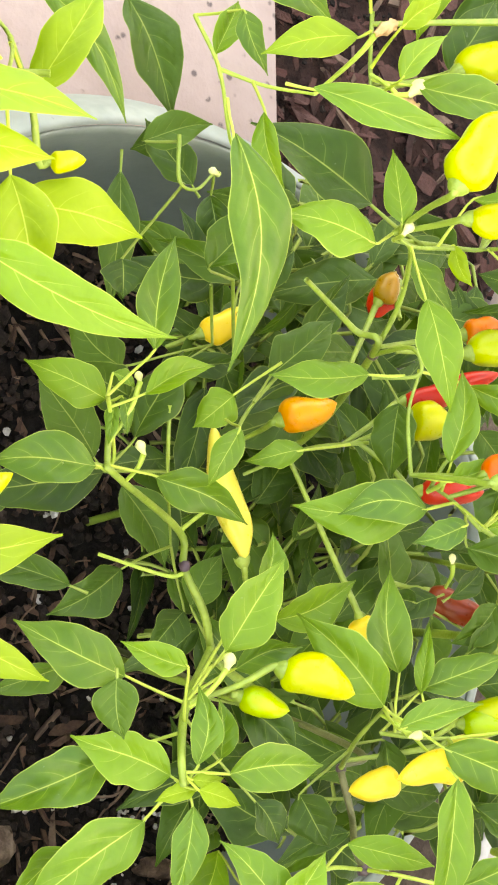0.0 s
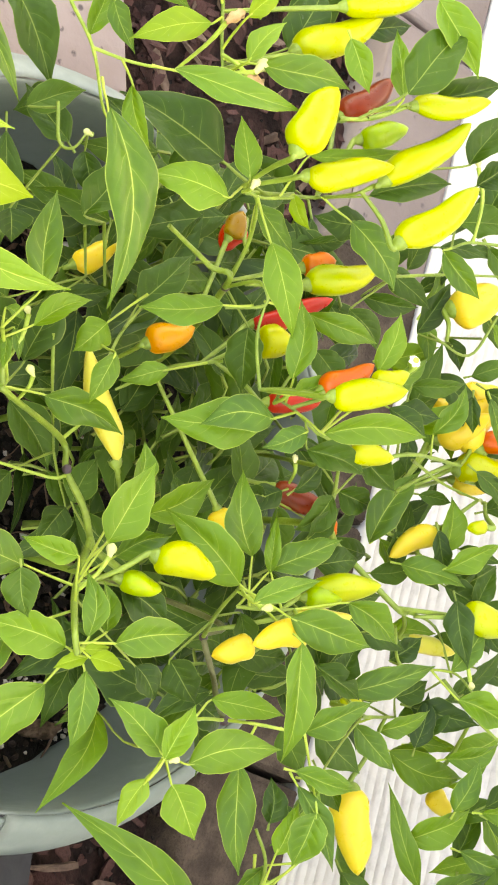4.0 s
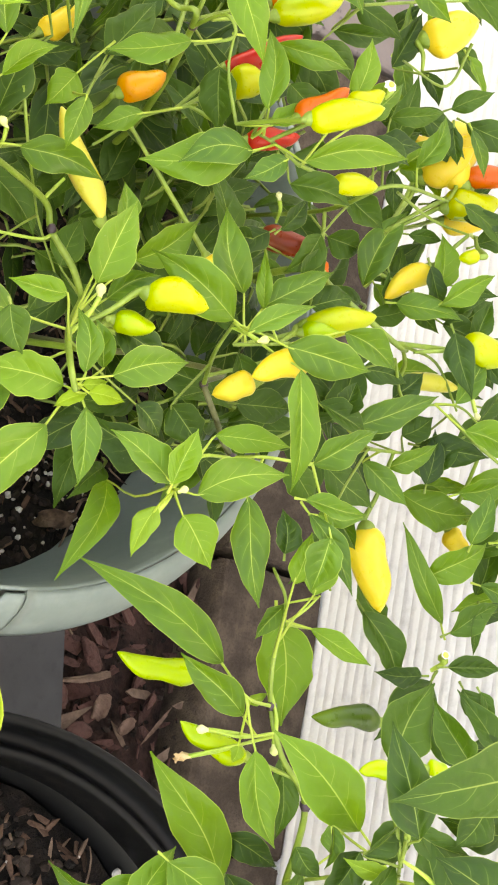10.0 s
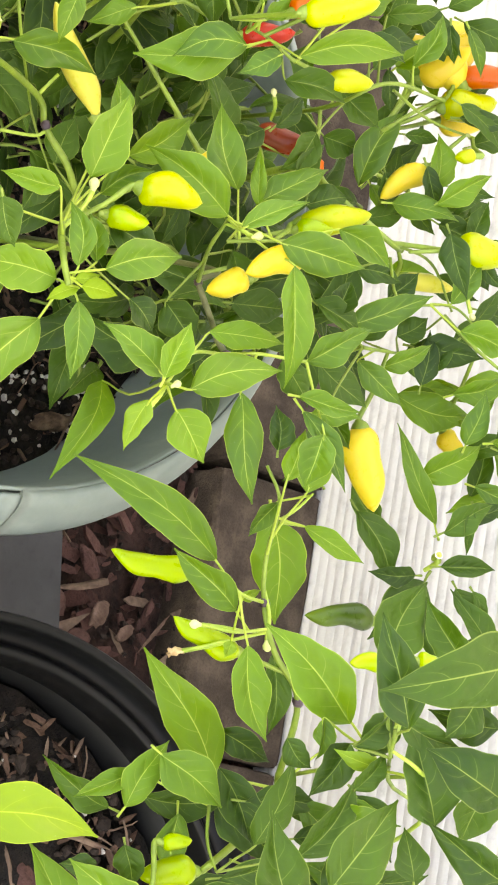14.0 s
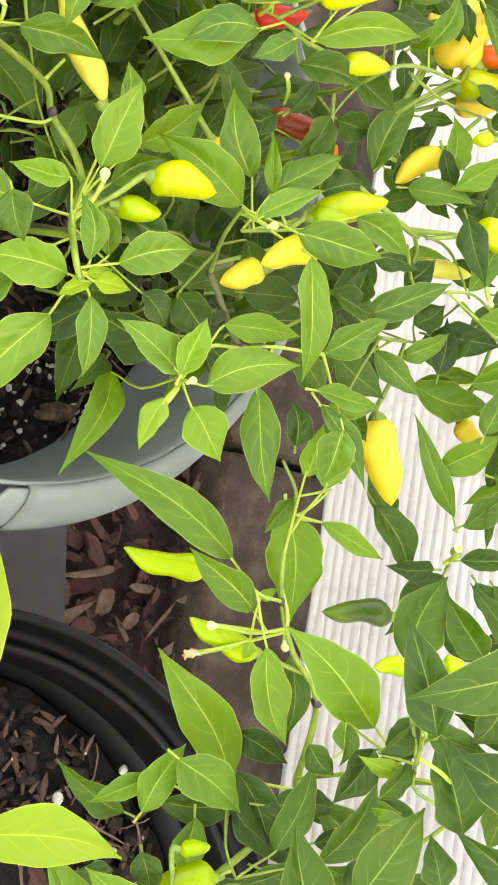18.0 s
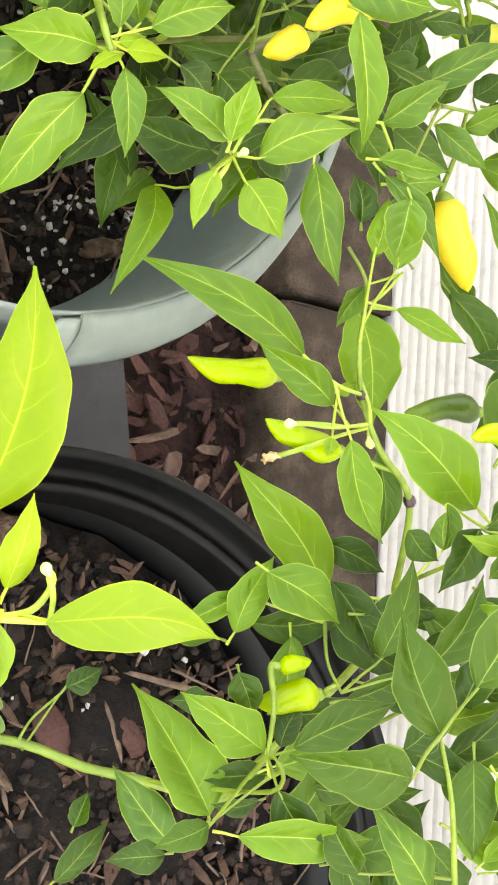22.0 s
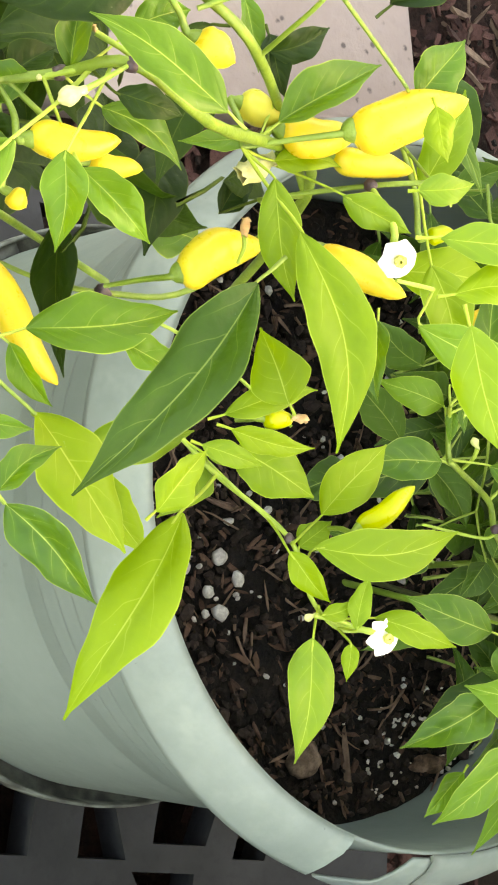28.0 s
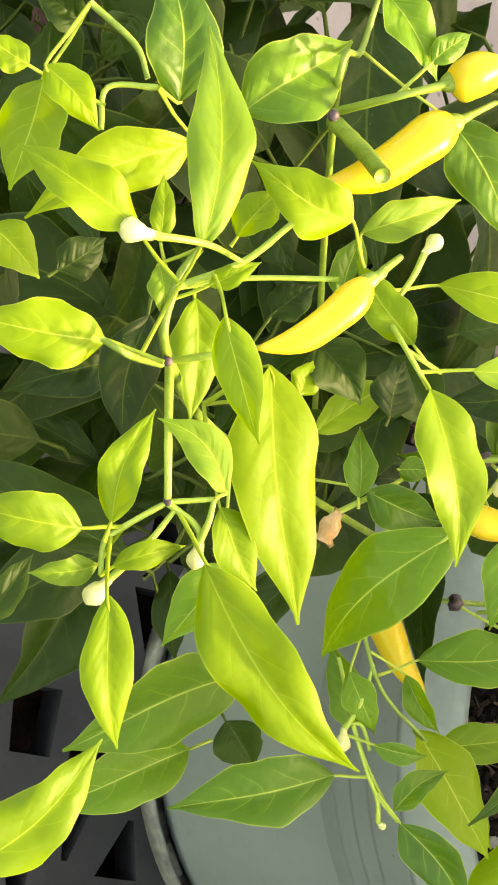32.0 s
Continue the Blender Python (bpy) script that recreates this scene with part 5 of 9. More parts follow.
leaf(MP, (0.0026, -0.0165, 0.2047), (-0.0017, -0.0461, 0.1913), 0.0157, 'leaf', 0.07, 0.26, -8, -0.026, (0.0009, -0.0053, 0.2070))
leaf(MP, (0.0024, -0.0187, 0.2111), (0.0014, -0.0398, 0.2015), 0.0118, 'leaf', 0.09, 0.13, 7, 0.098, (0.0009, -0.0053, 0.2070))
leaf(MP, (0.0075, -0.0132, 0.2196), (0.0103, -0.0265, 0.2134), 0.0082, 'leaf', 0.05, 0.37, 12, -0.06, (0.0043, -0.0018, 0.2071))
leaf(MP, (0.0089, -0.0050, 0.2182), (0.0147, 0.0261, 0.2324), 0.0112, 'leaf', 0.10, 0.50, 23, -0.144, (0.0009, -0.0053, 0.2070))
leaf(MP, (-0.0042, -0.0111, 0.2128), (-0.0076, 0.0021, 0.2190), 0.0073, 'leaf', 0.02, 0.89, -19, 0.00, (-0.0072, -0.0160, 0.2031))
leaf(MP, (-0.0278, -0.0044, 0.1880), (-0.0076, -0.0086, 0.1853), 0.0130, 'leaf_deep_shaded', 0.12, 0.38, 17, -0.010, (-0.0409, -0.0135, 0.1898))
leaf(MP, (-0.0222, -0.0607, 0.1910), (-0.0080, -0.0689, 0.1867), 0.0077, 'leaf', 0.06, 0.16, -1, 0.01, (-0.0260, -0.0540, 0.1760))
leaf(MP, (-0.0123, -0.0743, 0.1719), (0.0021, -0.0534, 0.1807), 0.0117, 'leaf', 0.06, 0.50, 10, -0.053, (-0.0161, -0.0838, 0.1652))
leaf(MP, (-0.0334, -0.0780, 0.1753), (-0.0399, -0.0609, 0.1833), 0.0088, 'leaf', 0.05, 0.82, -15, -0.04, (-0.0306, -0.0859, 0.1702))
leaf(MP, (-0.0430, -0.0809, 0.1858), (-0.0716, -0.0747, 0.1898), 0.0109, 'leaf', 0.12, 0.42, -5, -0.024, (-0.0332, -0.0884, 0.1739))
leaf(MP, (-0.0336, -0.0439, 0.1667), (-0.0258, -0.0545, 0.1616), 0.0109, 'leaf', 0.06, 0.19, -6, -0.03, (-0.0416, -0.0305, 0.1718))
leaf(MP, (-0.0165, -0.0349, 0.1836), (-0.0150, -0.0493, 0.1770), 0.0073, 'leaf', 0.03, 0.16, 0, 0.02, (-0.0183, -0.0122, 0.1754))
leaf(MP, (0.0330, -0.0751, 0.1957), (0.0117, -0.0599, 0.2034), 0.0139, 'leaf', 0.05, 0.46, 8, 0.000, (0.0448, -0.0837, 0.1897))
leaf(MP, (0.0270, -0.0455, 0.1779), (0.0195, -0.0242, 0.1879), 0.0121, 'leaf', 0.09, 0.50, 11, 0.043, (0.0401, -0.0639, 0.1667))
leaf(MP, (0.0177, -0.0605, 0.1931), (0.0051, -0.0560, 0.1957), 0.0071, 'leaf', 0.06, 0.79, 14, 0.07, (0.0433, -0.0771, 0.1820))
leaf(MP, (0.0437, -0.0207, 0.1964), (0.0170, -0.0201, 0.1978), 0.0125, 'leaf', 0.11, 0.50, 13, -0.180, (0.0593, -0.0249, 0.1969))
leaf(MP, (0.0512, -0.0317, 0.2018), (0.0272, -0.0510, 0.1939), 0.0155, 'leaf', 0.10, 0.49, -15, 0.097, (0.0603, -0.0219, 0.2010))
leaf(MP, (0.0499, -0.0138, 0.1963), (0.0317, -0.0106, 0.1985), 0.0053, 'leaf', 0.07, 0.50, -17, -0.002, (0.0612, -0.0154, 0.2011))
leaf(MP, (0.0490, -0.0132, 0.1957), (0.0418, 0.0099, 0.2066), 0.0106, 'leaf', 0.06, 0.27, -17, -0.011, (0.0586, -0.0271, 0.1939))
leaf(MP, (0.0561, -0.0393, 0.2162), (0.0512, -0.0188, 0.2258), 0.0073, 'leaf', 0.05, 0.50, -23, -0.016, (0.0522, -0.0301, 0.1999))
leaf(MP, (0.0626, -0.0253, 0.2160), (0.0763, -0.0023, 0.2261), 0.0140, 'leaf', 0.09, 0.26, 20, -0.032, (0.0522, -0.0301, 0.1999))
leaf(MP, (0.0701, -0.0251, 0.2199), (0.1061, -0.0316, 0.2142), 0.0115, 'leaf', 0.10, 0.50, -18, 0.043, (0.0603, -0.0219, 0.2010))
leaf(MP, (0.0615, -0.0185, 0.1849), (0.0768, -0.0172, 0.1848), 0.0078, 'leaf_deep_shaded', 0.08, 0.88, -5, -0.00, (0.0612, -0.0286, 0.1847))
leaf(MP, (0.0604, -0.0915, 0.2162), (0.0616, -0.0704, 0.2257), 0.0123, 'leaf', 0.10, 0.50, 9, -0.079, (0.0593, -0.0977, 0.2063))
leaf(MP, (0.0602, -0.0983, 0.2017), (0.0489, -0.1188, 0.1926), 0.0143, 'leaf', 0.03, 0.50, -16, 0.055, (0.0625, -0.0978, 0.2062))
leaf(MP, (0.0673, -0.0961, 0.2067), (0.0885, -0.1017, 0.2036), 0.0086, 'leaf', 0.08, 0.50, -5, -0.032, (0.0593, -0.0977, 0.2063))
leaf(MP, (0.0699, -0.1036, 0.1971), (0.0887, -0.1304, 0.1830), 0.0161, 'leaf', 0.10, 0.25, -15, 0.048, (0.0614, -0.0978, 0.2062))
leaf(MP, (0.0961, -0.0116, 0.0938), (0.1223, -0.0484, 0.1053), 0.0125, 'leaf', 0.11, 0.50, 20, -0.077, (0.0948, -0.0693, 0.2061))
leaf(MP, (0.0579, -0.0948, 0.2087), (0.0397, -0.0938, 0.2100), 0.0079, 'leaf', 0.07, 0.45, -10, 0.136, (0.0625, -0.0978, 0.2062))
leaf(MP, (0.0576, -0.0865, 0.2063), (0.0435, -0.0858, 0.2071), 0.0070, 'leaf', 0.08, 0.82, 10, 0.01, (0.0625, -0.0978, 0.2062))
leaf(MP, (0.0353, -0.0938, 0.2067), (0.0279, -0.1079, 0.2007), 0.0082, 'leaf', 0.04, 0.82, 5, -0.02, (0.0506, -0.0917, 0.1992))
leaf(MP, (0.0378, -0.0684, 0.1901), (0.0340, -0.0523, 0.1975), 0.0087, 'leaf', 0.05, 0.88, 6, -0.07, (0.0433, -0.0771, 0.1820))
leaf(MP, (0.0638, -0.0949, 0.2069), (0.0652, -0.1038, 0.2028), 0.0047, 'leaf_young', 0.12, 0.32, 21, 0.02, (0.0625, -0.0978, 0.2062))
leaf(MP, (0.0611, -0.0968, 0.2086), (0.0616, -0.0897, 0.2118), 0.0038, 'leaf_young', 0.10, 0.17, 4, 0.05, (0.0603, -0.0977, 0.2062))
leaf(MP, (0.0636, -0.0960, 0.2097), (0.0683, -0.0872, 0.2135), 0.0060, 'leaf_young', 0.08, 0.31, -10, -0.04, (0.0593, -0.0977, 0.2063))
leaf(MP, (0.0926, -0.0858, 0.2247), (0.0743, -0.0972, 0.2203), 0.0115, 'leaf', 0.07, 0.50, 23, 0.008, (0.0957, -0.0719, 0.2073))
leaf(MP, (0.0929, -0.0877, 0.2275), (0.0793, -0.0783, 0.2323), 0.0087, 'leaf', 0.05, 0.72, -2, -0.01)
leaf(MP, (0.0988, -0.0682, 0.2134), (0.0989, -0.0418, 0.2255), 0.0129, 'leaf', 0.03, 0.10, -6, -0.090, (0.0957, -0.0719, 0.2073))
leaf(MP, (0.0982, -0.0900, 0.2220), (0.1099, -0.0993, 0.2173), 0.0072, 'leaf_young', 0.02, 0.32, 18, 0.04, (0.0957, -0.0719, 0.2073))
leaf(MP, (0.1034, -0.0746, 0.2126), (0.1203, -0.0699, 0.2144), 0.0138, 'leaf', 0.05, 0.40, -1, -0.03, (0.0957, -0.0719, 0.2073))
leaf(MP, (0.1042, -0.0410, 0.2021), (0.1382, -0.0442, 0.2002), 0.0115, 'leaf', 0.05, 0.11, 14, -0.009, (0.0937, -0.0326, 0.2034))
leaf(MP, (0.0845, -0.0443, 0.1975), (0.0930, -0.0238, 0.2066), 0.0089, 'leaf', 0.12, 0.11, 5, -0.04, (0.0893, -0.0536, 0.1987))
leaf(MP, (0.0922, 0.0166, 0.1897), (0.0884, 0.0479, 0.2044), 0.0105, 'leaf', 0.07, 0.32, -9, 0.029, (0.1000, 0.0153, 0.1989))
leaf(MP, (0.0996, -0.0119, 0.2016), (0.0952, 0.0103, 0.2120), 0.0103, 'leaf', 0.09, 0.50, 13, -0.039, (0.0980, -0.0205, 0.2050))
leaf(MP, (0.1052, 0.0265, 0.1834), (0.1236, 0.0385, 0.1882), 0.0093, 'leaf', 0.06, 0.31, 6, -0.00, (0.1021, 0.0264, 0.1931))
leaf(MP, (0.1212, 0.0622, 0.1620), (0.1351, 0.0878, 0.1734), 0.0141, 'leaf', 0.08, 0.27, -14, 0.150)
leaf(MP, (0.1093, 0.0386, 0.1819), (0.1067, 0.0569, 0.1905), 0.0087, 'leaf', 0.11, 0.44, 23, -0.06, (0.1042, 0.0374, 0.1874))
leaf(MP, (0.1679, 0.0579, 0.1725), (0.1306, 0.0521, 0.1713), 0.0084, 'leaf', 0.08, 0.22, 1, -0.041)
leaf(MP, (0.1511, 0.0567, 0.1709), (0.1455, 0.0805, 0.1822), 0.0129, 'leaf', 0.12, 0.50, 11, -0.045)
leaf(MP, (0.1249, 0.0706, 0.1807), (0.1231, 0.0896, 0.1896), 0.0102, 'leaf', 0.08, 0.75, 5, 0.05)
leaf(MP, (0.1641, 0.0862, 0.1641), (0.1424, 0.0959, 0.1695), 0.0093, 'leaf_deep_shaded', 0.12, 0.75, -19, 0.06)
leaf(MP, (0.0935, 0.0657, 0.1927), (0.0801, 0.0792, 0.1996), 0.0086, 'leaf', 0.06, 0.50, -1, -0.007, (0.0921, 0.0615, 0.1870))
leaf(MP, (0.0478, 0.0588, 0.1673), (0.0246, 0.0785, 0.1774), 0.0126, 'leaf', 0.08, 0.44, -16, -0.08, (0.0425, 0.0678, 0.1689))
leaf(MP, (0.0543, 0.0835, 0.1789), (0.0354, 0.0884, 0.1819), 0.0139, 'leaf', 0.10, 0.50, 23, -0.037, (0.0618, 0.0748, 0.1801))
leaf(MP, (0.0592, 0.0730, 0.1880), (0.0541, 0.0933, 0.1978), 0.0091, 'leaf', 0.10, 0.50, 23, -0.066, (0.0626, 0.0749, 0.1809))
leaf(MP, (0.0128, 0.0679, 0.1947), (-0.0027, 0.0808, 0.2014), 0.0089, 'leaf', 0.10, 0.67, -2, 0.05, (0.0210, 0.0647, 0.1949))
leaf(MP, (-0.0039, 0.0536, 0.2009), (-0.0025, 0.0720, 0.2094), 0.0075, 'leaf_deep_shaded', 0.11, 0.54, 22, -0.01, (0.0186, 0.0450, 0.1985))
leaf(MP, (0.0127, 0.0035, 0.2007), (0.0233, 0.0211, 0.2085), 0.0104, 'leaf_deep_shaded', 0.10, 0.73, -5, -0.03, (0.0043, -0.0018, 0.2071))
leaf(MP, (0.0257, 0.0062, 0.1889), (0.0179, 0.0170, 0.1942), 0.0076, 'leaf_deep_shaded', 0.10, 0.45, 20, -0.01)
leaf(MP, (0.0421, 0.0168, 0.1815), (0.0334, 0.0281, 0.1871), 0.0078, 'leaf_deep_shaded', 0.06, 0.82, 7, -0.02, (0.0409, 0.0309, 0.1740))
leaf(MP, (0.0584, 0.0615, 0.1629), (0.0588, 0.0788, 0.1709), 0.0083, 'leaf_deep_shaded', 0.05, 0.21, 4, 0.03)
leaf(MP, (0.0266, 0.0021, 0.1797), (0.0236, -0.0072, 0.1755), 0.0084, 'leaf_deep_shaded', 0.06, 0.62, -20, 0.06, (0.0385, 0.0298, 0.1724))
leaf(MP, (-0.0677, -0.0296, 0.1555), (-0.0802, -0.0513, 0.1462), 0.0105, 'leaf_deep_shaded', 0.09, 0.72, -11, 0.02, (-0.0580, -0.0335, 0.1560))
leaf(MP, (-0.0869, -0.0481, 0.1705), (-0.0716, -0.0477, 0.1700), 0.0098, 'leaf_deep_shaded', 0.10, 0.72, 15, -0.06, (-0.0912, -0.0519, 0.1780))
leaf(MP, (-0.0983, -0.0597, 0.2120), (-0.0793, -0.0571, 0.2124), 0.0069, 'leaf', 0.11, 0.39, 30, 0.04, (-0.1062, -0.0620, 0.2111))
leaf(MP, (-0.0391, -0.0283, 0.1635), (-0.0538, -0.0100, 0.1724), 0.0141, 'leaf_deep_shaded', 0.08, 0.51, -5, -0.00, (-0.0319, -0.0353, 0.1639))
leaf(MP, (-0.0467, -0.0377, 0.1363), (-0.0453, -0.0219, 0.1434), 0.0082, 'leaf_deep_shaded', 0.10, 0.53, 22, -0.03, (-0.0519, -0.0282, 0.1374))
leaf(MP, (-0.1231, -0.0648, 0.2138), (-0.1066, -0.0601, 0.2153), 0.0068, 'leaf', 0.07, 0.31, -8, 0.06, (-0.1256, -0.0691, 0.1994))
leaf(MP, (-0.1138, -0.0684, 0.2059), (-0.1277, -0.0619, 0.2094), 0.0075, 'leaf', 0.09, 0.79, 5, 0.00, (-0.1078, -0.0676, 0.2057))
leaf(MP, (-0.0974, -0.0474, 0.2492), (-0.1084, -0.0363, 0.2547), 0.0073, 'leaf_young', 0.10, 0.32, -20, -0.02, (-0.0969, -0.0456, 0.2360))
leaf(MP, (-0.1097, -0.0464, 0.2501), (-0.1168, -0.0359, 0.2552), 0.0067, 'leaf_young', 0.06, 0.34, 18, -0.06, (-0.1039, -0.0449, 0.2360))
leaf(MP, (-0.1056, -0.0191, 0.2361), (-0.1233, -0.0064, 0.2426), 0.0137, 'leaf_deep_shaded', 0.06, 0.18, -21, 0.04, (-0.0997, -0.0453, 0.2360))
leaf(MP, (-0.1098, 0.0064, 0.2419), (-0.1116, 0.0218, 0.2491), 0.0089, 'leaf_deep_shaded', 0.09, 0.40, 6, -0.05)
leaf(MP, (-0.0631, 0.0172, 0.2270), (-0.0651, 0.0434, 0.2393), 0.0102, 'leaf_deep_shaded', 0.06, 0.75, 0, -0.05, (-0.0640, 0.0027, 0.2210))
leaf(MP, (-0.0690, 0.0394, 0.2498), (-0.0842, 0.0532, 0.2568), 0.0109, 'leaf_deep_shaded', 0.07, 0.66, -20, -0.01, (-0.0683, 0.0161, 0.2449))
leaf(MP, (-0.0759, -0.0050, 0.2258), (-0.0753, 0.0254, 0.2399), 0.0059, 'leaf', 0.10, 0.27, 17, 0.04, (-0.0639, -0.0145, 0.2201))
leaf(MP, (0.0993, 0.0402, 0.1737), (0.0902, 0.0558, 0.1814), 0.0096, 'leaf_deep_shaded', 0.08, 0.40, -22, -0.04, (0.1049, 0.0410, 0.1855))
leaf(MP, (0.0824, 0.0067, 0.1898), (0.0954, 0.0197, 0.1952), 0.0100, 'leaf_deep_shaded', 0.12, 0.76, -21, 0.03, (0.0619, -0.0106, 0.2012))
leaf(MP, (0.1039, 0.0670, 0.1711), (0.1200, 0.0685, 0.1712), 0.0118, 'leaf_deep_shaded', 0.02, 0.56, 19, 0.03, (0.0972, 0.0698, 0.1843))
leaf(MP, (0.0732, -0.0408, 0.1749), (0.0884, -0.0346, 0.1771), 0.0132, 'leaf_deep_shaded', 0.11, 0.23, 20, -0.04, (0.0625, -0.0270, 0.1816))
leaf(MP, (0.1174, 0.0148, 0.1753), (0.1334, 0.0207, 0.1774), 0.0112, 'leaf_deep_shaded', 0.11, 0.79, 22, -0.06)
leaf(MP, (0.1408, 0.0037, 0.1793), (0.1249, -0.0029, 0.1769), 0.0091, 'leaf_deep_shaded', 0.08, 0.28, 4, -0.02)
leaf(MP, (0.0471, -0.0677, 0.1901), (0.0607, -0.0553, 0.1951), 0.0126, 'leaf_deep_shaded', 0.06, 0.82, 10, -0.06, (0.0433, -0.0771, 0.1820))
leaf(MP, (0.0698, -0.0724, 0.1988), (0.0806, -0.0670, 0.2008), 0.0099, 'leaf_deep_shaded', 0.03, 0.54, -15, -0.06, (0.0477, -0.0877, 0.1944))
leaf(MP, (0.0254, 0.0076, 0.1820), (0.0303, -0.0050, 0.1760), 0.0091, 'leaf_deep_shaded', 0.03, 0.09, 18, 0.06)
leaf(MP, (-0.0088, -0.0378, 0.1028), (0.0098, -0.0268, 0.1070), 0.0154, 'leaf_deep_shaded', 0.03, 0.78, -15, -0.05)
leaf(MP, (-0.0564, 0.0312, 0.2106), (-0.0613, 0.0159, 0.2037), 0.0109, 'leaf_deep_shaded', 0.04, 0.12, 0, -0.06, (-0.0399, 0.0429, 0.2092))
leaf(MP, (0.0294, 0.0262, 0.1860), (0.0388, 0.0129, 0.1795), 0.0102, 'leaf_deep_shaded', 0.09, 0.54, -7, -0.06, (0.0196, 0.0426, 0.1870))
leaf(MP, (0.0039, 0.0441, 0.2012), (0.0074, 0.0583, 0.2077), 0.0093, 'leaf_deep_shaded', 0.07, 0.52, -20, 0.02, (0.0189, 0.0442, 0.1947))
leaf(MP, (0.0127, 0.1115, 0.1765), (-0.0008, 0.1006, 0.1720), 0.0102, 'leaf_deep_shaded', 0.09, 0.34, -13, -0.03)
leaf(MP, (0.0680, 0.0951, 0.1748), (0.0617, 0.1075, 0.1809), 0.0121, 'leaf_deep_shaded', 0.10, 0.22, -16, 0.02, (0.0765, 0.0795, 0.1865))
leaf(MP, (0.0748, 0.0298, 0.1882), (0.0825, 0.0437, 0.1943), 0.0093, 'leaf_deep_shaded', 0.07, 0.15, -19, -0.02, (0.0739, 0.0365, 0.1975))
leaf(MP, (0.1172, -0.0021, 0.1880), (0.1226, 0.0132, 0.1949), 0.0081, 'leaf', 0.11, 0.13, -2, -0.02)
leaf(MP, (-0.0636, 0.0493, 0.2431), (-0.0708, 0.0604, 0.2486), 0.0104, 'leaf_deep_shaded', 0.03, 0.81, 8, 0.02)
leaf(MP, (-0.0351, 0.0380, 0.1977), (-0.0297, 0.0560, 0.2058), 0.0082, 'leaf_deep_shaded', 0.12, 0.68, 21, 0.03, (-0.0399, 0.0429, 0.2092))
leaf(MP, (-0.0205, 0.0884, 0.1864), (-0.0081, 0.0929, 0.1880), 0.0067, 'leaf_deep_shaded', 0.11, 0.57, -3, -0.05, (-0.0182, 0.0894, 0.2018))
leaf(MP, (-0.0308, 0.0297, 0.2001), (-0.0164, 0.0378, 0.2033), 0.0103, 'leaf_deep_shaded', 0.09, 0.31, -6, -0.04, (-0.0399, 0.0429, 0.2092))
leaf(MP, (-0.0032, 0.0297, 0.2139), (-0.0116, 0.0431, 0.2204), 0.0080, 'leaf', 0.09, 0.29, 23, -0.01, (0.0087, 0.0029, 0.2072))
leaf(MP, (0.0024, 0.0379, 0.2048), (0.0129, 0.0491, 0.2096), 0.0085, 'leaf_deep_shaded', 0.11, 0.51, -20, 0.06)
leaf(MP, (0.0537, 0.0784, 0.1566), (0.0357, 0.0872, 0.1614), 0.0081, 'leaf_deep_shaded', 0.02, 0.15, -11, 0.07, (0.0535, 0.0758, 0.1733))
leaf(MP, (0.0332, 0.0800, 0.1729), (0.0379, 0.0913, 0.1780), 0.0056, 'leaf_deep_shaded', 0.04, 0.55, 13, -0.03, (0.0309, 0.0682, 0.1732))
leaf(MP, (0.0627, 0.0818, 0.1757), (0.0620, 0.0969, 0.1828), 0.0088, 'leaf_deep_shaded', 0.11, 0.79, -8, 0.06, (0.0581, 0.0744, 0.1762))
leaf(MP, (0.0660, 0.0814, 0.1791), (0.0755, 0.0927, 0.1840), 0.0099, 'leaf_deep_shaded', 0.06, 0.78, -20, 0.02, (0.0589, 0.0744, 0.1770))
leaf(MP, (0.0747, 0.0907, 0.1846), (0.0618, 0.0985, 0.1888), 0.0087, 'leaf_deep_shaded', 0.02, 0.62, -12, -0.04, (0.0765, 0.0795, 0.1865))
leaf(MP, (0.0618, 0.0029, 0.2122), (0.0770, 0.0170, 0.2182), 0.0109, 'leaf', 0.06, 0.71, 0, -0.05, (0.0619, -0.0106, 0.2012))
leaf(MP, (0.0872, 0.0490, 0.1804), (0.0808, 0.0603, 0.1860), 0.0092, 'leaf_deep_shaded', 0.02, 0.72, -11, 0.03, (0.0890, 0.0487, 0.1864))
leaf(MP, (0.0878, 0.0124, 0.1924), (0.0784, 0.0195, 0.1961), 0.0091, 'leaf_deep_shaded', 0.08, 0.83, -5, 0.01, (0.1000, 0.0153, 0.1989))
leaf(MP, (0.1008, 0.0548, 0.1752), (0.0969, 0.0661, 0.1806), 0.0097, 'leaf_deep_shaded', 0.06, 0.22, -15, 0.05, (0.1054, 0.0442, 0.1849))
leaf(MP, (0.1191, 0.0598, 0.1770), (0.1012, 0.0664, 0.1807), 0.0089, 'leaf_deep_shaded', 0.05, 0.26, -8, 0.02)
leaf(MP, (0.1155, 0.0649, 0.1789), (0.1051, 0.0737, 0.1834), 0.0086, 'leaf_deep_shaded', 0.05, 0.60, -18, -0.04)
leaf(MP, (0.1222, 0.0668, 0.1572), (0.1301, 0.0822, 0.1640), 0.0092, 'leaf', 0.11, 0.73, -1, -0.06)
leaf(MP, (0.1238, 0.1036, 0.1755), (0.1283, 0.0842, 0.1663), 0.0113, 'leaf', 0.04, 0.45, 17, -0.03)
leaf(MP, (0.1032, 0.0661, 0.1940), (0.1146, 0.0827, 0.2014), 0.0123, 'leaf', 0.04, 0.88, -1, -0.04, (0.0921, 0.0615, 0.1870))
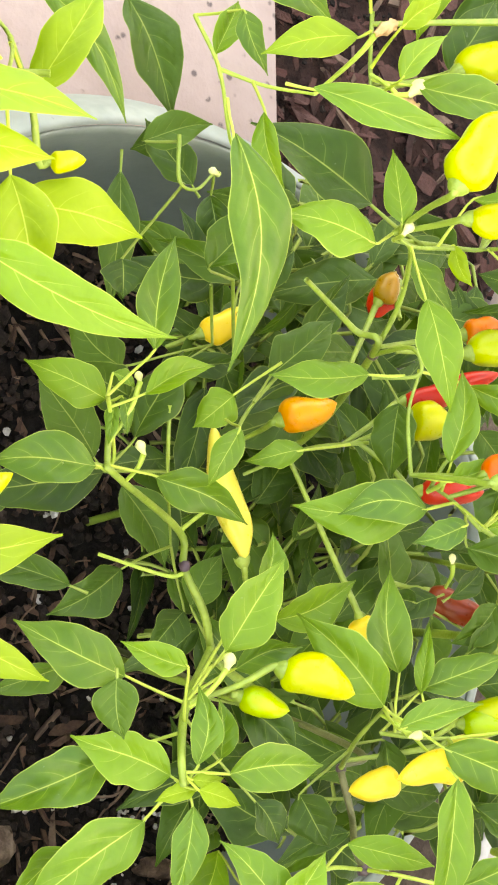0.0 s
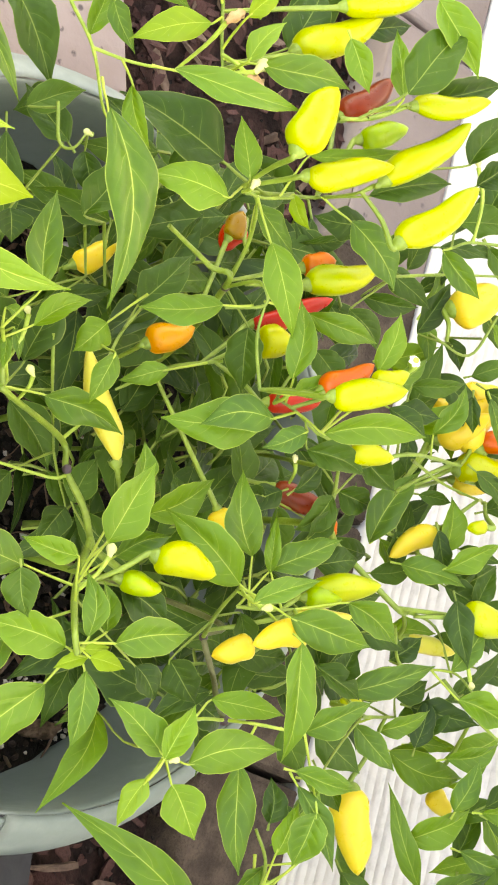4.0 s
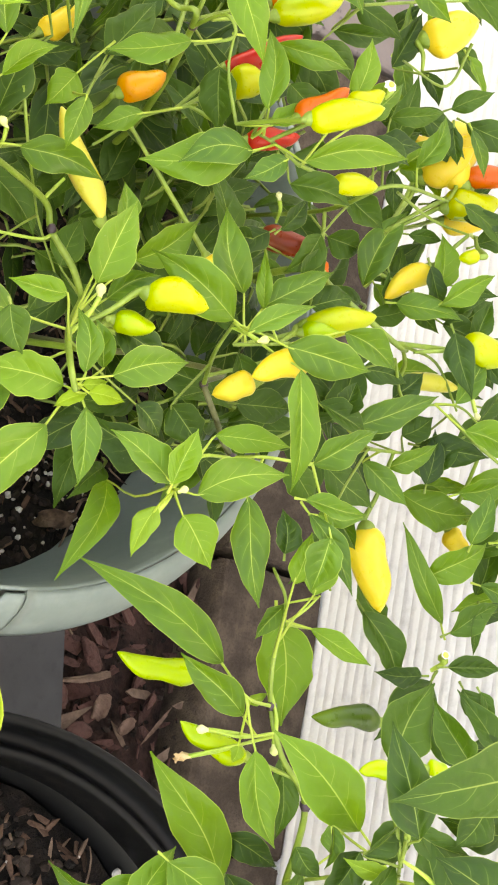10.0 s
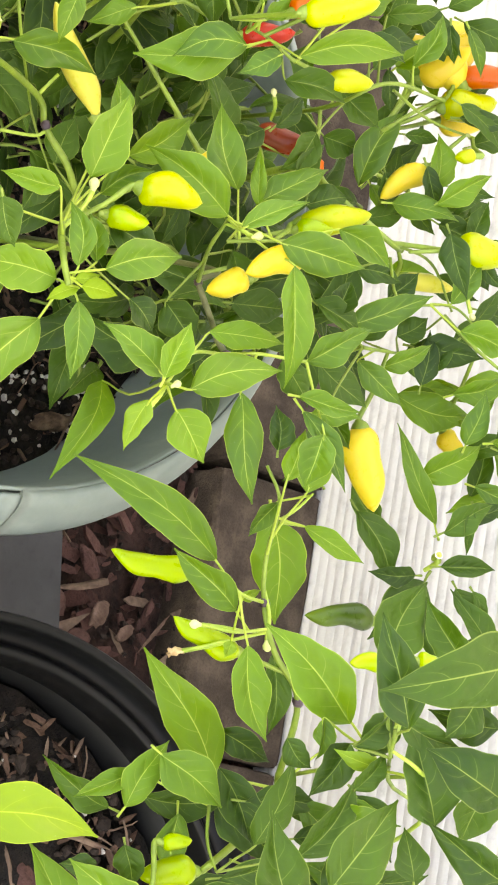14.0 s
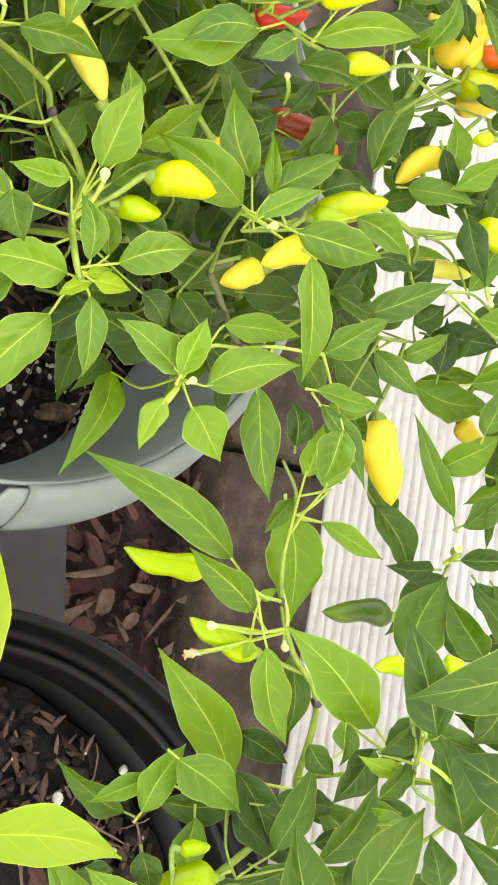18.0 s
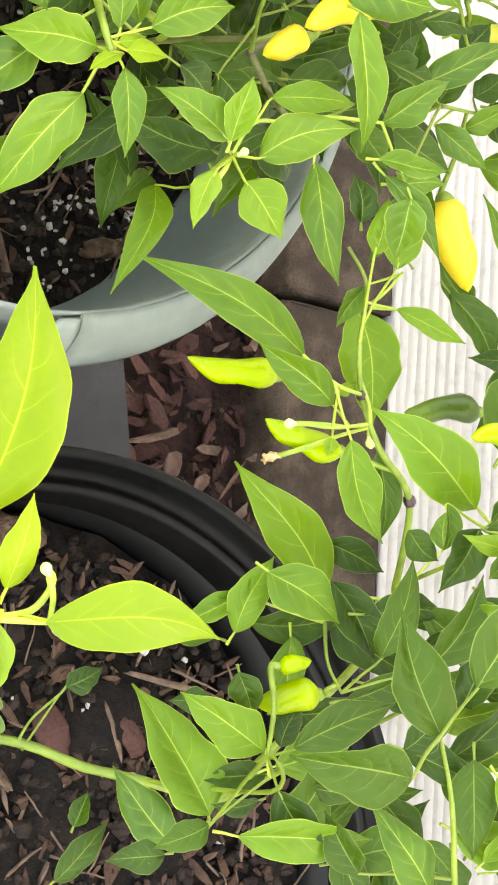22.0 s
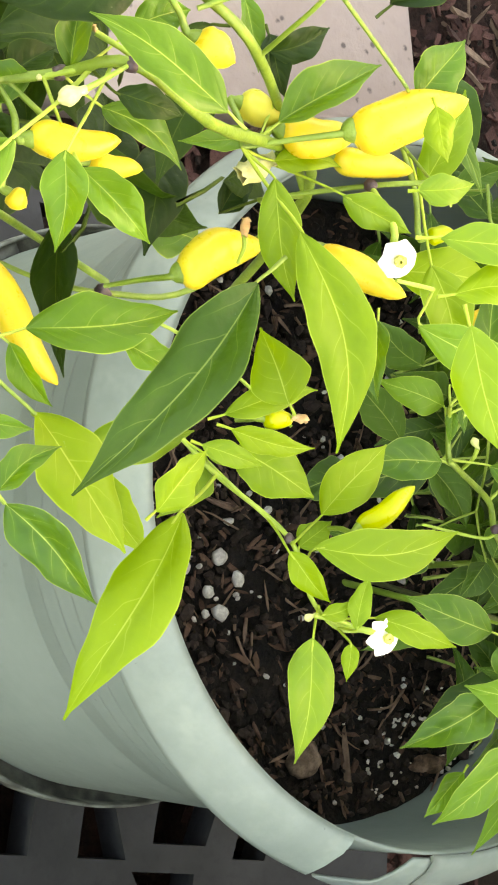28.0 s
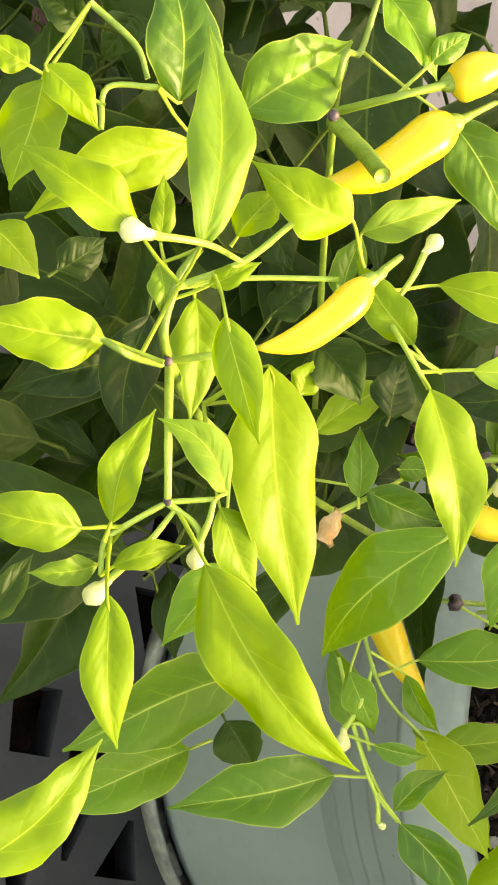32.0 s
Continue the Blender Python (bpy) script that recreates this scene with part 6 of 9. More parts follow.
leaf(MP, (0.1023, 0.0076, 0.1855), (0.1200, 0.0206, 0.1908), 0.0121, 'leaf_deep_shaded', 0.03, 0.26, -11, 0.04, (0.1000, 0.0153, 0.1989))
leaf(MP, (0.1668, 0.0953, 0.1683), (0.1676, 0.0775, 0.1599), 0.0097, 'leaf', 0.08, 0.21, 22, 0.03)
leaf(MP, (0.1663, 0.0938, 0.1826), (0.1706, 0.0794, 0.1756), 0.0111, 'leaf_deep_shaded', 0.09, 0.62, 2, 0.06)
leaf(MP, (0.1215, -0.0003, 0.1886), (0.1368, -0.0139, 0.1817), 0.0104, 'leaf_deep_shaded', 0.10, 0.63, -13, -0.01, (0.1000, 0.0153, 0.1989))
leaf(MP, (0.1214, -0.0250, 0.2176), (0.1360, -0.0333, 0.2131), 0.0125, 'leaf', 0.06, 0.74, 14, 0.00, (0.0997, -0.0156, 0.2056))
leaf(MP, (0.0973, -0.0199, 0.2003), (0.1125, -0.0153, 0.2019), 0.0105, 'leaf_deep_shaded', 0.08, 0.10, -10, 0.01, (0.0963, -0.0253, 0.2044))
leaf(MP, (0.1635, 0.0427, 0.1608), (0.1458, 0.0366, 0.1587), 0.0097, 'leaf_deep_shaded', 0.04, 0.68, -2, -0.07)
leaf(MP, (0.0788, 0.0918, 0.1789), (0.0928, 0.0985, 0.1815), 0.0100, 'leaf_deep_shaded', 0.10, 0.28, -2, 0.00, (0.0765, 0.0795, 0.1865))
leaf(MP, (-0.0183, 0.0122, 0.2005), (-0.0050, 0.0181, 0.2027), 0.0108, 'leaf_deep_shaded', 0.02, 0.45, -2, -0.06, (-0.0143, -0.0024, 0.2116))
leaf(MP, (0.0158, 0.0481, 0.1791), (0.0305, 0.0581, 0.1832), 0.0115, 'leaf_deep_shaded', 0.09, 0.78, 0, 0.07, (0.0202, 0.0409, 0.1794))
leaf(MP, (0.0511, 0.0227, 0.1779), (0.0512, 0.0371, 0.1846), 0.0113, 'leaf_deep_shaded', 0.12, 0.22, -10, 0.01, (0.0420, 0.0314, 0.1748))
leaf(MP, (0.0286, 0.0522, 0.1616), (0.0359, 0.0630, 0.1663), 0.0118, 'leaf_deep_shaded', 0.09, 0.75, 14, 0.00, (0.0191, 0.0444, 0.1625))
leaf(MP, (-0.0933, -0.1345, 0.2258), (-0.1188, -0.1195, 0.2343), 0.0122, 'leaf_young', 0.10, 0.22, -10, 0.06, (-0.1024, -0.1426, 0.2320))
leaf(MP, (-0.0702, -0.2085, 0.3080), (-0.0628, -0.1786, 0.3204), 0.0103, 'leaf_young', 0.06, 0.25, -18, 0.05)
leaf(MP, (-0.0575, -0.2066, 0.3072), (-0.0556, -0.1856, 0.3161), 0.0091, 'leaf_young', 0.03, 0.16, -11, -0.04)
leaf(MP, (-0.0737, -0.1315, 0.2067), (-0.0644, -0.1027, 0.2185), 0.0155, 'leaf_young', 0.12, 0.19, 6, -0.017)
leaf(MP, (-0.0551, -0.1678, 0.2522), (-0.0315, -0.1302, 0.2666), 0.0121, 'leaf', 0.03, 0.28, 22, 0.037, (-0.0627, -0.1689, 0.2606))
leaf(MP, (-0.0491, -0.2240, 0.3280), (-0.0215, -0.2205, 0.3273), 0.0121, 'leaf_young', 0.08, 0.09, 18, 0.01)
leaf(MP, (-0.0989, -0.2032, 0.3079), (-0.0863, -0.2019, 0.3075), 0.0073, 'leaf_lime', 0.04, 0.09, -4, 0.04)
leaf(MP, (-0.0812, -0.2092, 0.3042), (-0.0808, -0.1963, 0.3097), 0.0073, 'leaf_lime', 0.06, 0.29, 15, 0.03)
leaf(MP, (-0.1212, -0.1278, 0.2213), (-0.0895, -0.1093, 0.2268), 0.0079, 'leaf', 0.02, 0.25, -12, -0.06, (-0.1149, -0.1467, 0.2241))
leaf(MP, (-0.1384, -0.0707, 0.1723), (-0.1063, -0.0595, 0.1747), 0.0152, 'leaf_deep_shaded', 0.03, 0.50, -18, -0.023)
leaf(MP, (-0.0333, -0.0833, 0.1654), (-0.0445, -0.1023, 0.1581), 0.0115, 'leaf', 0.11, 0.12, -13, 0.03, (-0.0268, -0.0821, 0.1647))
leaf(MP, (-0.0164, -0.0891, 0.1666), (-0.0196, -0.1140, 0.1562), 0.0147, 'leaf', 0.06, 0.52, 8, 0.03, (-0.0139, -0.0832, 0.1657))
leaf(MP, (-0.0144, -0.0491, 0.1164), (0.0102, -0.0384, 0.1192), 0.0154, 'leaf_deep_shaded', 0.07, 0.69, -10, -0.04)
leaf(MP, (0.0093, -0.0479, 0.1099), (0.0215, -0.0675, 0.1005), 0.0135, 'leaf_deep_shaded', 0.11, 0.52, -22, 0.02, (0.0043, -0.0430, 0.1291))
leaf(MP, (-0.0237, -0.0526, 0.1079), (-0.0497, -0.0662, 0.1040), 0.0150, 'leaf_deep_shaded', 0.04, 0.43, -6, 0.02)
leaf(MP, (0.0214, -0.0356, 0.1254), (0.0077, -0.0264, 0.1305), 0.0116, 'leaf_deep_shaded', 0.08, 0.15, -7, -0.04, (0.0358, -0.0343, 0.1330))
leaf(MP, (-0.0477, -0.0507, 0.1237), (-0.0659, -0.0648, 0.1190), 0.0133, 'leaf_deep_shaded', 0.04, 0.14, -12, -0.06, (-0.0519, -0.0282, 0.1374))
leaf(MP, (0.0357, -0.1159, 0.2102), (0.0497, -0.1149, 0.2095), 0.0111, 'leaf_deep_shaded', 0.11, 0.36, 17, 0.06)
leaf(MP, (-0.0704, -0.0739, 0.1640), (-0.0601, -0.0740, 0.1632), 0.0124, 'leaf_deep_shaded', 0.04, 0.55, -5, -0.03, (-0.0868, -0.0648, 0.1823))
leaf(MP, (-0.1001, -0.0697, 0.1723), (-0.1038, -0.0521, 0.1802), 0.0103, 'leaf_deep_shaded', 0.04, 0.45, -4, -0.03, (-0.0975, -0.0656, 0.1829))
leaf(MP, (0.0231, -0.0355, 0.1219), (0.0347, -0.0454, 0.1167), 0.0113, 'leaf_deep_shaded', 0.10, 0.71, -7, 0.06, (0.0043, -0.0430, 0.1291))
leaf(MP, (-0.0241, -0.0697, 0.1565), (-0.0472, -0.0578, 0.1635), 0.0140, 'leaf_deep_shaded', 0.11, 0.20, -22, 0.05, (-0.0168, -0.0787, 0.1566))
leaf(MP, (-0.0666, -0.0526, 0.1726), (-0.0845, -0.0394, 0.1798), 0.0140, 'leaf_deep_shaded', 0.06, 0.68, -8, 0.05, (-0.0654, -0.0389, 0.1644))
leaf(MP, (-0.0394, -0.0839, 0.1705), (-0.0354, -0.0786, 0.1725), 0.0044, 'leaf', 0.05, 0.64, -19, -0.06, (-0.0332, -0.0884, 0.1739))
leaf(MP, (-0.0319, -0.0832, 0.1693), (-0.0212, -0.0857, 0.1673), 0.0044, 'leaf', 0.09, 0.32, 20, 0.00, (-0.0325, -0.0832, 0.1675))
leaf(MP, (-0.0333, -0.0821, 0.1710), (-0.0230, -0.0809, 0.1707), 0.0041, 'leaf', 0.03, 0.23, -21, -0.03, (-0.0325, -0.0832, 0.1675))
leaf(MP, (0.0365, -0.0971, 0.1843), (0.0201, -0.1208, 0.1748), 0.0147, 'leaf', 0.11, 0.26, 13, -0.057, (0.0448, -0.0837, 0.1897))
leaf(MP, (0.0328, -0.0919, 0.1514), (0.0399, -0.1134, 0.1430), 0.0096, 'leaf_deep_shaded', 0.04, 0.64, -21, 0.04)
leaf(MP, (0.0132, -0.0894, 0.1493), (-0.0025, -0.1175, 0.1382), 0.0103, 'leaf_deep_shaded', 0.03, 0.79, 1, -0.02)
leaf(MP, (0.0539, -0.1072, 0.1914), (0.0630, -0.1361, 0.1800), 0.0142, 'leaf', 0.09, 0.80, 6, -0.05, (0.0506, -0.0917, 0.1992))
leaf(MP, (0.0752, -0.1167, 0.1827), (0.0857, -0.1300, 0.1775), 0.0097, 'leaf', 0.04, 0.39, -22, 0.06)
leaf(MP, (-0.0361, -0.0646, 0.1481), (-0.0459, -0.0812, 0.1425), 0.0145, 'leaf_deep_shaded', 0.04, 0.33, -23, 0.01, (-0.0266, -0.0634, 0.1635))
leaf(MP, (-0.0161, -0.0759, 0.1487), (-0.0140, -0.1106, 0.1356), 0.0161, 'leaf_deep_shaded', 0.05, 0.28, -8, -0.02, (-0.0145, -0.0620, 0.1588))
leaf(MP, (-0.0153, -0.0863, 0.1188), (-0.0133, -0.1063, 0.1112), 0.0155, 'leaf_deep_shaded', 0.10, 0.46, 8, 0.04)
leaf(MP, (-0.0953, -0.0682, 0.1585), (-0.0596, -0.0698, 0.1506), 0.0105, 'leaf_deep_shaded', 0.06, 0.30, 0, 0.000)
leaf(MP, (-0.1416, -0.0678, 0.2209), (-0.1185, -0.0452, 0.2255), 0.0150, 'leaf', 0.06, 0.30, 0, 0.050)
leaf(MP, (-0.1222, -0.0524, 0.2480), (-0.1359, -0.0597, 0.2469), 0.0125, 'leaf_young', 0.06, 0.30, 0, 0.000, (-0.1152, -0.0491, 0.2429))
leaf(MP, (-0.1403, -0.0153, 0.2381), (-0.1164, -0.0190, 0.2254), 0.0150, 'leaf', 0.06, 0.30, 0, 0.050)
leaf(MP, (-0.1098, -0.0066, 0.2267), (-0.1338, 0.0004, 0.2428), 0.0150, 'leaf_deep_shaded', 0.06, 0.30, 0, 0.000)
leaf(MP, (-0.0751, -0.0342, 0.1406), (-0.0889, -0.0482, 0.1337), 0.0095, 'leaf_deep_shaded', 0.06, 0.30, 0, 0.000)
leaf(MP, (-0.0901, -0.0523, 0.1682), (-0.1107, -0.0597, 0.1595), 0.0110, 'leaf_deep_shaded', 0.06, 0.30, 0, 0.000)
leaf(MP, (-0.1050, -0.0491, 0.1632), (-0.1031, -0.0615, 0.1539), 0.0120, 'leaf_deep_shaded', 0.06, 0.30, 0, 0.000)
pepper(MP, (-0.1028, -0.0224, 0.2422), (-0.1121, 0.0037, 0.2546), 0.0103, 'lime', 0.03, (-0.0983, -0.0455, 0.2360))
pepper(MP, (-0.1144, -0.0105, 0.2522), (-0.1166, 0.0129, 0.2631), 0.0083, 'lime', 0.03, (-0.1145, -0.0444, 0.2375))
pepper(MP, (-0.0716, -0.0353, 0.2518), (-0.0884, -0.0227, 0.2583), 0.0122, 'lime', -0.04, (-0.0671, -0.0295, 0.2210), 1.5)
pepper(MP, (-0.0665, -0.0228, 0.2415), (-0.0676, 0.0021, 0.2530), 0.0090, 'lime', 0.03, (-0.0671, -0.0295, 0.2210))
pepper(MP, (-0.0642, 0.0044, 0.2462), (-0.0796, 0.0312, 0.2593), 0.0092, 'lime', 0.03, (-0.0621, 0.0005, 0.2402))
pepper(MP, (-0.0453, 0.0064, 0.2474), (-0.0592, 0.0311, 0.2595), 0.0102, 'lime', 0.03, (-0.0621, 0.0005, 0.2402))
pepper(MP, (-0.0857, 0.0132, 0.2534), (-0.0850, 0.0357, 0.2639), 0.0075, 'lime', 0.03, (-0.0823, -0.0030, 0.2497))
pepper(MP, (-0.0916, 0.0255, 0.2098), (-0.1019, 0.0429, 0.2183), 0.0094, 'brown', 0.03, (-0.0643, 0.0031, 0.2178))
pepper(MP, (-0.0822, 0.0227, 0.2202), (-0.0851, 0.0375, 0.2272), 0.0086, 'green', 0.03, (-0.0643, 0.0031, 0.2178))
pepper(MP, (-0.0451, 0.0133, 0.1974), (-0.0465, 0.0235, 0.2022), 0.0091, 'orange', 0.03, (-0.0426, -0.0134, 0.1916))
pepper(MP, (-0.0386, 0.0057, 0.2064), (-0.0414, 0.0275, 0.2166), 0.0100, 'lime', 0.03, (-0.0403, -0.0141, 0.1997))
pepper(MP, (-0.0649, 0.0215, 0.1614), (-0.0571, 0.0143, 0.1578), 0.0087, 'red', 0.03, (-0.0545, 0.0165, 0.1682))
pepper(MP, (-0.0606, 0.0141, 0.1625), (-0.0687, 0.0192, 0.1652), 0.0076, 'olive', 0.03, (-0.0349, -0.0039, 0.1624))
pepper(MP, (-0.0265, -0.0282, 0.1655), (-0.0301, -0.0135, 0.1723), 0.0098, 'amber', 0.03, (-0.0235, -0.0285, 0.1489))
pepper(MP, (-0.0602, -0.0095, 0.1063), (-0.0660, 0.0054, 0.1132), 0.0091, 'yellow', 0.03, None)
pepper(MP, (-0.0297, 0.0078, 0.1758), (-0.0356, 0.0338, 0.1880), 0.0074, 'red', 0.03, (-0.0183, -0.0139, 0.1735))
pepper(MP, (-0.0241, 0.0036, 0.1825), (-0.0222, 0.0152, 0.1877), 0.0113, 'lime', 0.03, (-0.0183, -0.0122, 0.1754))
pepper(MP, (-0.0036, -0.0025, 0.1908), (-0.0021, 0.0138, 0.1983), 0.0076, 'red', 0.03, (-0.0182, -0.0106, 0.1773))
pepper(MP, (-0.0046, -0.0045, 0.2181), (-0.0105, 0.0118, 0.2259), 0.0080, 'orange', 0.03, (-0.0072, -0.0160, 0.2031))
pepper(MP, (-0.0021, -0.0131, 0.2318), (-0.0018, 0.0089, 0.2419), 0.0095, 'lime', 0.03, (-0.0072, -0.0160, 0.2031))
pepper(MP, (-0.0051, 0.0047, 0.2317), (-0.0064, 0.0155, 0.2368), 0.0066, 'lime', 0.03, (-0.0005, -0.0069, 0.2064))
pepper(MP, (0.0106, -0.0266, 0.1402), (-0.0280, -0.0326, 0.1396), 0.0096, 'cream', 0.0, (0.0215, -0.0210, 0.1336), 0.9, 0.32)

pepper(MP, (0.0388, -0.0636, 0.2028), (0.0462, -0.0474, 0.2099), 0.0106, 'lime', -0.05, (0.0448, -0.0837, 0.1897))
pepper(MP, (0.0444, -0.0713, 0.1949), (0.0490, -0.0603, 0.1997), 0.0073, 'green', 0.03, (0.0432, -0.0702, 0.1802))
pepper(MP, (0.0242, 0.0152, 0.1689), (0.0368, 0.0274, 0.1813), 0.0088, 'brown', -0.05, (0.0200, 0.0100, 0.1600), 0.7)
pepper(MP, (0.0374, 0.0314, 0.1773), (0.0428, 0.0326, 0.1776), 0.0045, 'orange', 0.03, (0.0206, 0.0401, 0.1755))
pepper(MP, (0.0289, -0.0093, 0.1686), (0.0358, -0.0069, 0.1694), 0.0077, 'yellow', 0.03, (-0.0170, -0.0233, 0.1613))
pepper(MP, (0.0147, 0.0160, 0.2063), (0.0185, 0.0295, 0.2124), 0.0076, 'lime', 0.03, (0.0076, 0.0018, 0.2072))
pepper(MP, (0.0573, 0.0027, 0.1942), (0.0586, 0.0251, 0.2045), 0.0098, 'lime', 0.03, (0.0612, -0.0154, 0.2011))
pepper(MP, (0.0593, -0.0004, 0.1959), (0.0606, 0.0112, 0.2012), 0.0075, 'green', 0.03, (0.0589, -0.0264, 0.1949))
pepper(MP, (0.0661, 0.0054, 0.1825), (0.0687, 0.0239, 0.1910), 0.0066, 'cream', 0.03, (0.0665, -0.0224, 0.1724))
pepper(MP, (0.0678, -0.0166, 0.2140), (0.0688, -0.0331, 0.2064), 0.0089, 'yellow', 0.03, (0.0619, -0.0106, 0.2012))
pepper(MP, (0.0714, -0.0248, 0.1971), (0.0723, -0.0371, 0.1914), 0.0083, 'yellow', 0.03, (0.0619, -0.0106, 0.2012))
pepper(MP, (0.1270, 0.0299, 0.1748), (0.1561, 0.0297, 0.1736), 0.0132, 'yellow', 0.03, (0.1042, 0.0374, 0.1874))
pepper(MP, (0.1386, 0.0818, 0.1614), (0.1496, 0.0864, 0.1631), 0.0077, 'yellow', 0.03, (0.1111, 0.0784, 0.1885))
pepper(MP, (-0.0291, 0.0786, 0.1991), (-0.0324, 0.0973, 0.2080), 0.0140, 'yellow', 0.03, (-0.0173, 0.0676, 0.2056))
pepper(MP, (0.0139, 0.0933, 0.1705), (0.0039, 0.1184, 0.1827), 0.0134, 'yellow', 0.03, (0.0309, 0.0682, 0.1732))
pepper(MP, (0.0201, 0.1040, 0.1815), (-0.0009, 0.0929, 0.1721), 0.0118, 'yellow', 0.05, (0.0309, 0.0682, 0.1732), 0.2)
pepper(MP, (0.0150, 0.0943, 0.1714), (0.0083, 0.1042, 0.1891), 0.0100, 'yellow', 0.04, (0.0309, 0.0682, 0.1732), 0.2)
pepper(MP, (0.0168, 0.1054, 0.1798), (0.0206, 0.1192, 0.1953), 0.0086, 'orange', 0.03, (0.0247, 0.0898, 0.1850))
pepper(MP, (0.0261, 0.0953, 0.1778), (0.0280, 0.1143, 0.1867), 0.0117, 'lime', 0.03, (0.0309, 0.0682, 0.1732))
pepper(MP, (0.0299, 0.1051, 0.1659), (0.0344, 0.1209, 0.1731), 0.0082, 'yellow', 0.03, (0.0309, 0.0682, 0.1732))
pepper(MP, (-0.0003, 0.1147, 0.1672), (-0.0009, 0.1280, 0.1735), 0.0083, 'yellow', 0.03, None)
pepper(MP, (0.0761, 0.0722, 0.1941), (0.0809, 0.0902, 0.2024), 0.0120, 'lime', 0.03, (0.0733, 0.0565, 0.1869))
pepper(MP, (0.0461, 0.0819, 0.1782), (0.0529, 0.0650, 0.1700), 0.0087, 'yellow', 0.03, (0.0375, 0.0973, 0.1849))
pepper(MP, (0.0463, 0.0788, 0.2041), (0.0456, 0.0724, 0.2011), 0.0050, 'lime', 0.03, (0.0388, 0.1002, 0.1851))
pepper(MP, (0.0813, 0.0615, 0.1767), (0.0888, 0.0776, 0.1839), 0.0066, 'cream', 0.03, (0.0712, 0.0558, 0.1828))
pepper(MP, (0.0976, 0.0250, 0.1788), (0.0981, 0.0322, 0.1821), 0.0037, 'lime', 0.03, (0.1007, 0.0190, 0.1970))
pepper(MP, (-0.0815, -0.1247, 0.2148), (-0.0815, -0.1172, 0.2181), 0.0052, 'lime', 0.03, (-0.1058, -0.1388, 0.2259))
bud(MP, (-0.0180, -0.0769, 0.1708), (-0.9490, -0.3006, -0.0949), 0.0033, (-0.0118, -0.0781, 0.1621), 'bud', 'bud')
bud(MP, (0.0379, -0.0760, 0.1965), (-0.9114, 0.3599, 0.1996), 0.0038, (0.0463, -0.0857, 0.1921), 'bud', 'bud')
bud(MP, (-0.0363, -0.0772, 0.1724), (-0.9867, -0.1596, -0.0304), 0.0026, (-0.0220, -0.0840, 0.1656), 'bud_pale', 'bud')
bud(MP, (0.0964, -0.0763, 0.2147), (-0.1617, 0.8961, 0.4133), 0.0026, (0.0957, -0.0719, 0.2073), 'bud', 'bud')
bud(MP, (0.1003, -0.0809, 0.2100), (0.8623, -0.4473, -0.2376), 0.0024, (0.0957, -0.0719, 0.2073), 'bud', 'bud')
bud(MP, (-0.0044, -0.0109, 0.2101), (-0.6947, 0.6425, 0.3234), 0.0023, (-0.0024, -0.0111, 0.2034), 'bud_pale', 'bud')
bud(MP, (0.0171, 0.0048, 0.1927), (-0.9937, 0.0813, 0.0774), 0.0025, (0.0230, 0.0073, 0.1863), 'bud_pale', 'bud')
bud(MP, (-0.0892, -0.0540, 0.1832), (-0.5757, -0.7544, -0.3154), 0.0026, (-0.0912, -0.0519, 0.1780), 'bud', 'bud')
bud(MP, (-0.0651, -0.0320, 0.2273), (-0.7336, 0.6061, 0.3073), 0.0032, (-0.0658, -0.0280, 0.2190), 'bud_pale', 'bud')
bud(MP, (-0.1091, -0.0505, 0.2451), (-0.4453, 0.8074, 0.3869), 0.0058, (-0.1001, -0.0531, 0.2239), 'wilted', 'dried_flower')
bud(MP, (-0.0956, -0.0401, 0.2430), (-0.5928, 0.7228, 0.3552), 0.0046, (-0.0969, -0.0456, 0.2360), 'bud_pale', 'bud')
bud(MP, (-0.0950, -0.0415, 0.2415), (0.4865, 0.8017, 0.3474), 0.0050, (-0.1025, -0.0451, 0.2360), 'wilted', 'dried_flower')
bud(MP, (0.0454, 0.0676, 0.1686), (-0.5277, -0.7782, -0.3405), 0.0023, (0.0543, 0.0760, 0.1744), 'bud', 'bud')
bud(MP, (-0.0728, 0.0734, 0.2233), (-0.9937, 0.0813, 0.0774), 0.0026, (-0.0491, 0.0728, 0.2177), 'bud', 'bud')
bud(MP, (0.0590, -0.0296, 0.2078), (0.0246, 0.9091, 0.4159), 0.0032, (0.0533, -0.0301, 0.1981), 'bud', 'bud')
flower(MP, (-0.0112, 0.0347, 0.2216), (-0.7503, 0.5873, 0.3036), 0.0022, 1.00, (-0.0067, 0.0342, 0.2138))
bud(MP, (0.0390, 0.0982, 0.1859), (-0.8538, -0.4834, -0.1931), 0.0018, (0.0401, 0.1032, 0.1853), 'bud', 'bud')
bud(MP, (0.0973, 0.0714, 0.1953), (0.9774, 0.2035, 0.0567), 0.0027, (0.0744, 0.0700, 0.1875), 'bud_pale', 'bud')
bud(MP, (-0.0864, 0.0073, 0.2433), (0.3631, -0.8396, -0.4040), 0.0020, (-0.0850, 0.0090, 0.2544), 'bud_pale', 'bud')
joint(MP, (0.0105, -0.0472, 0.1413), 0.0012)
joint(MP, (0.0693, -0.0193, 0.1663), 0.0011)
joint(MP, (0.0924, -0.0344, 0.1906), 0.0013)
joint(MP, (-0.0409, -0.0129, 0.1892), 0.0011)

left_plant = thing('chilli_plant', 'sunlit lime-green chilli plant leaning over the pale pot, with yellow fruit', 'chilli plant', 'chilli plants', (-0.0600, -0.0850, 0.1560))
LP = left_plant
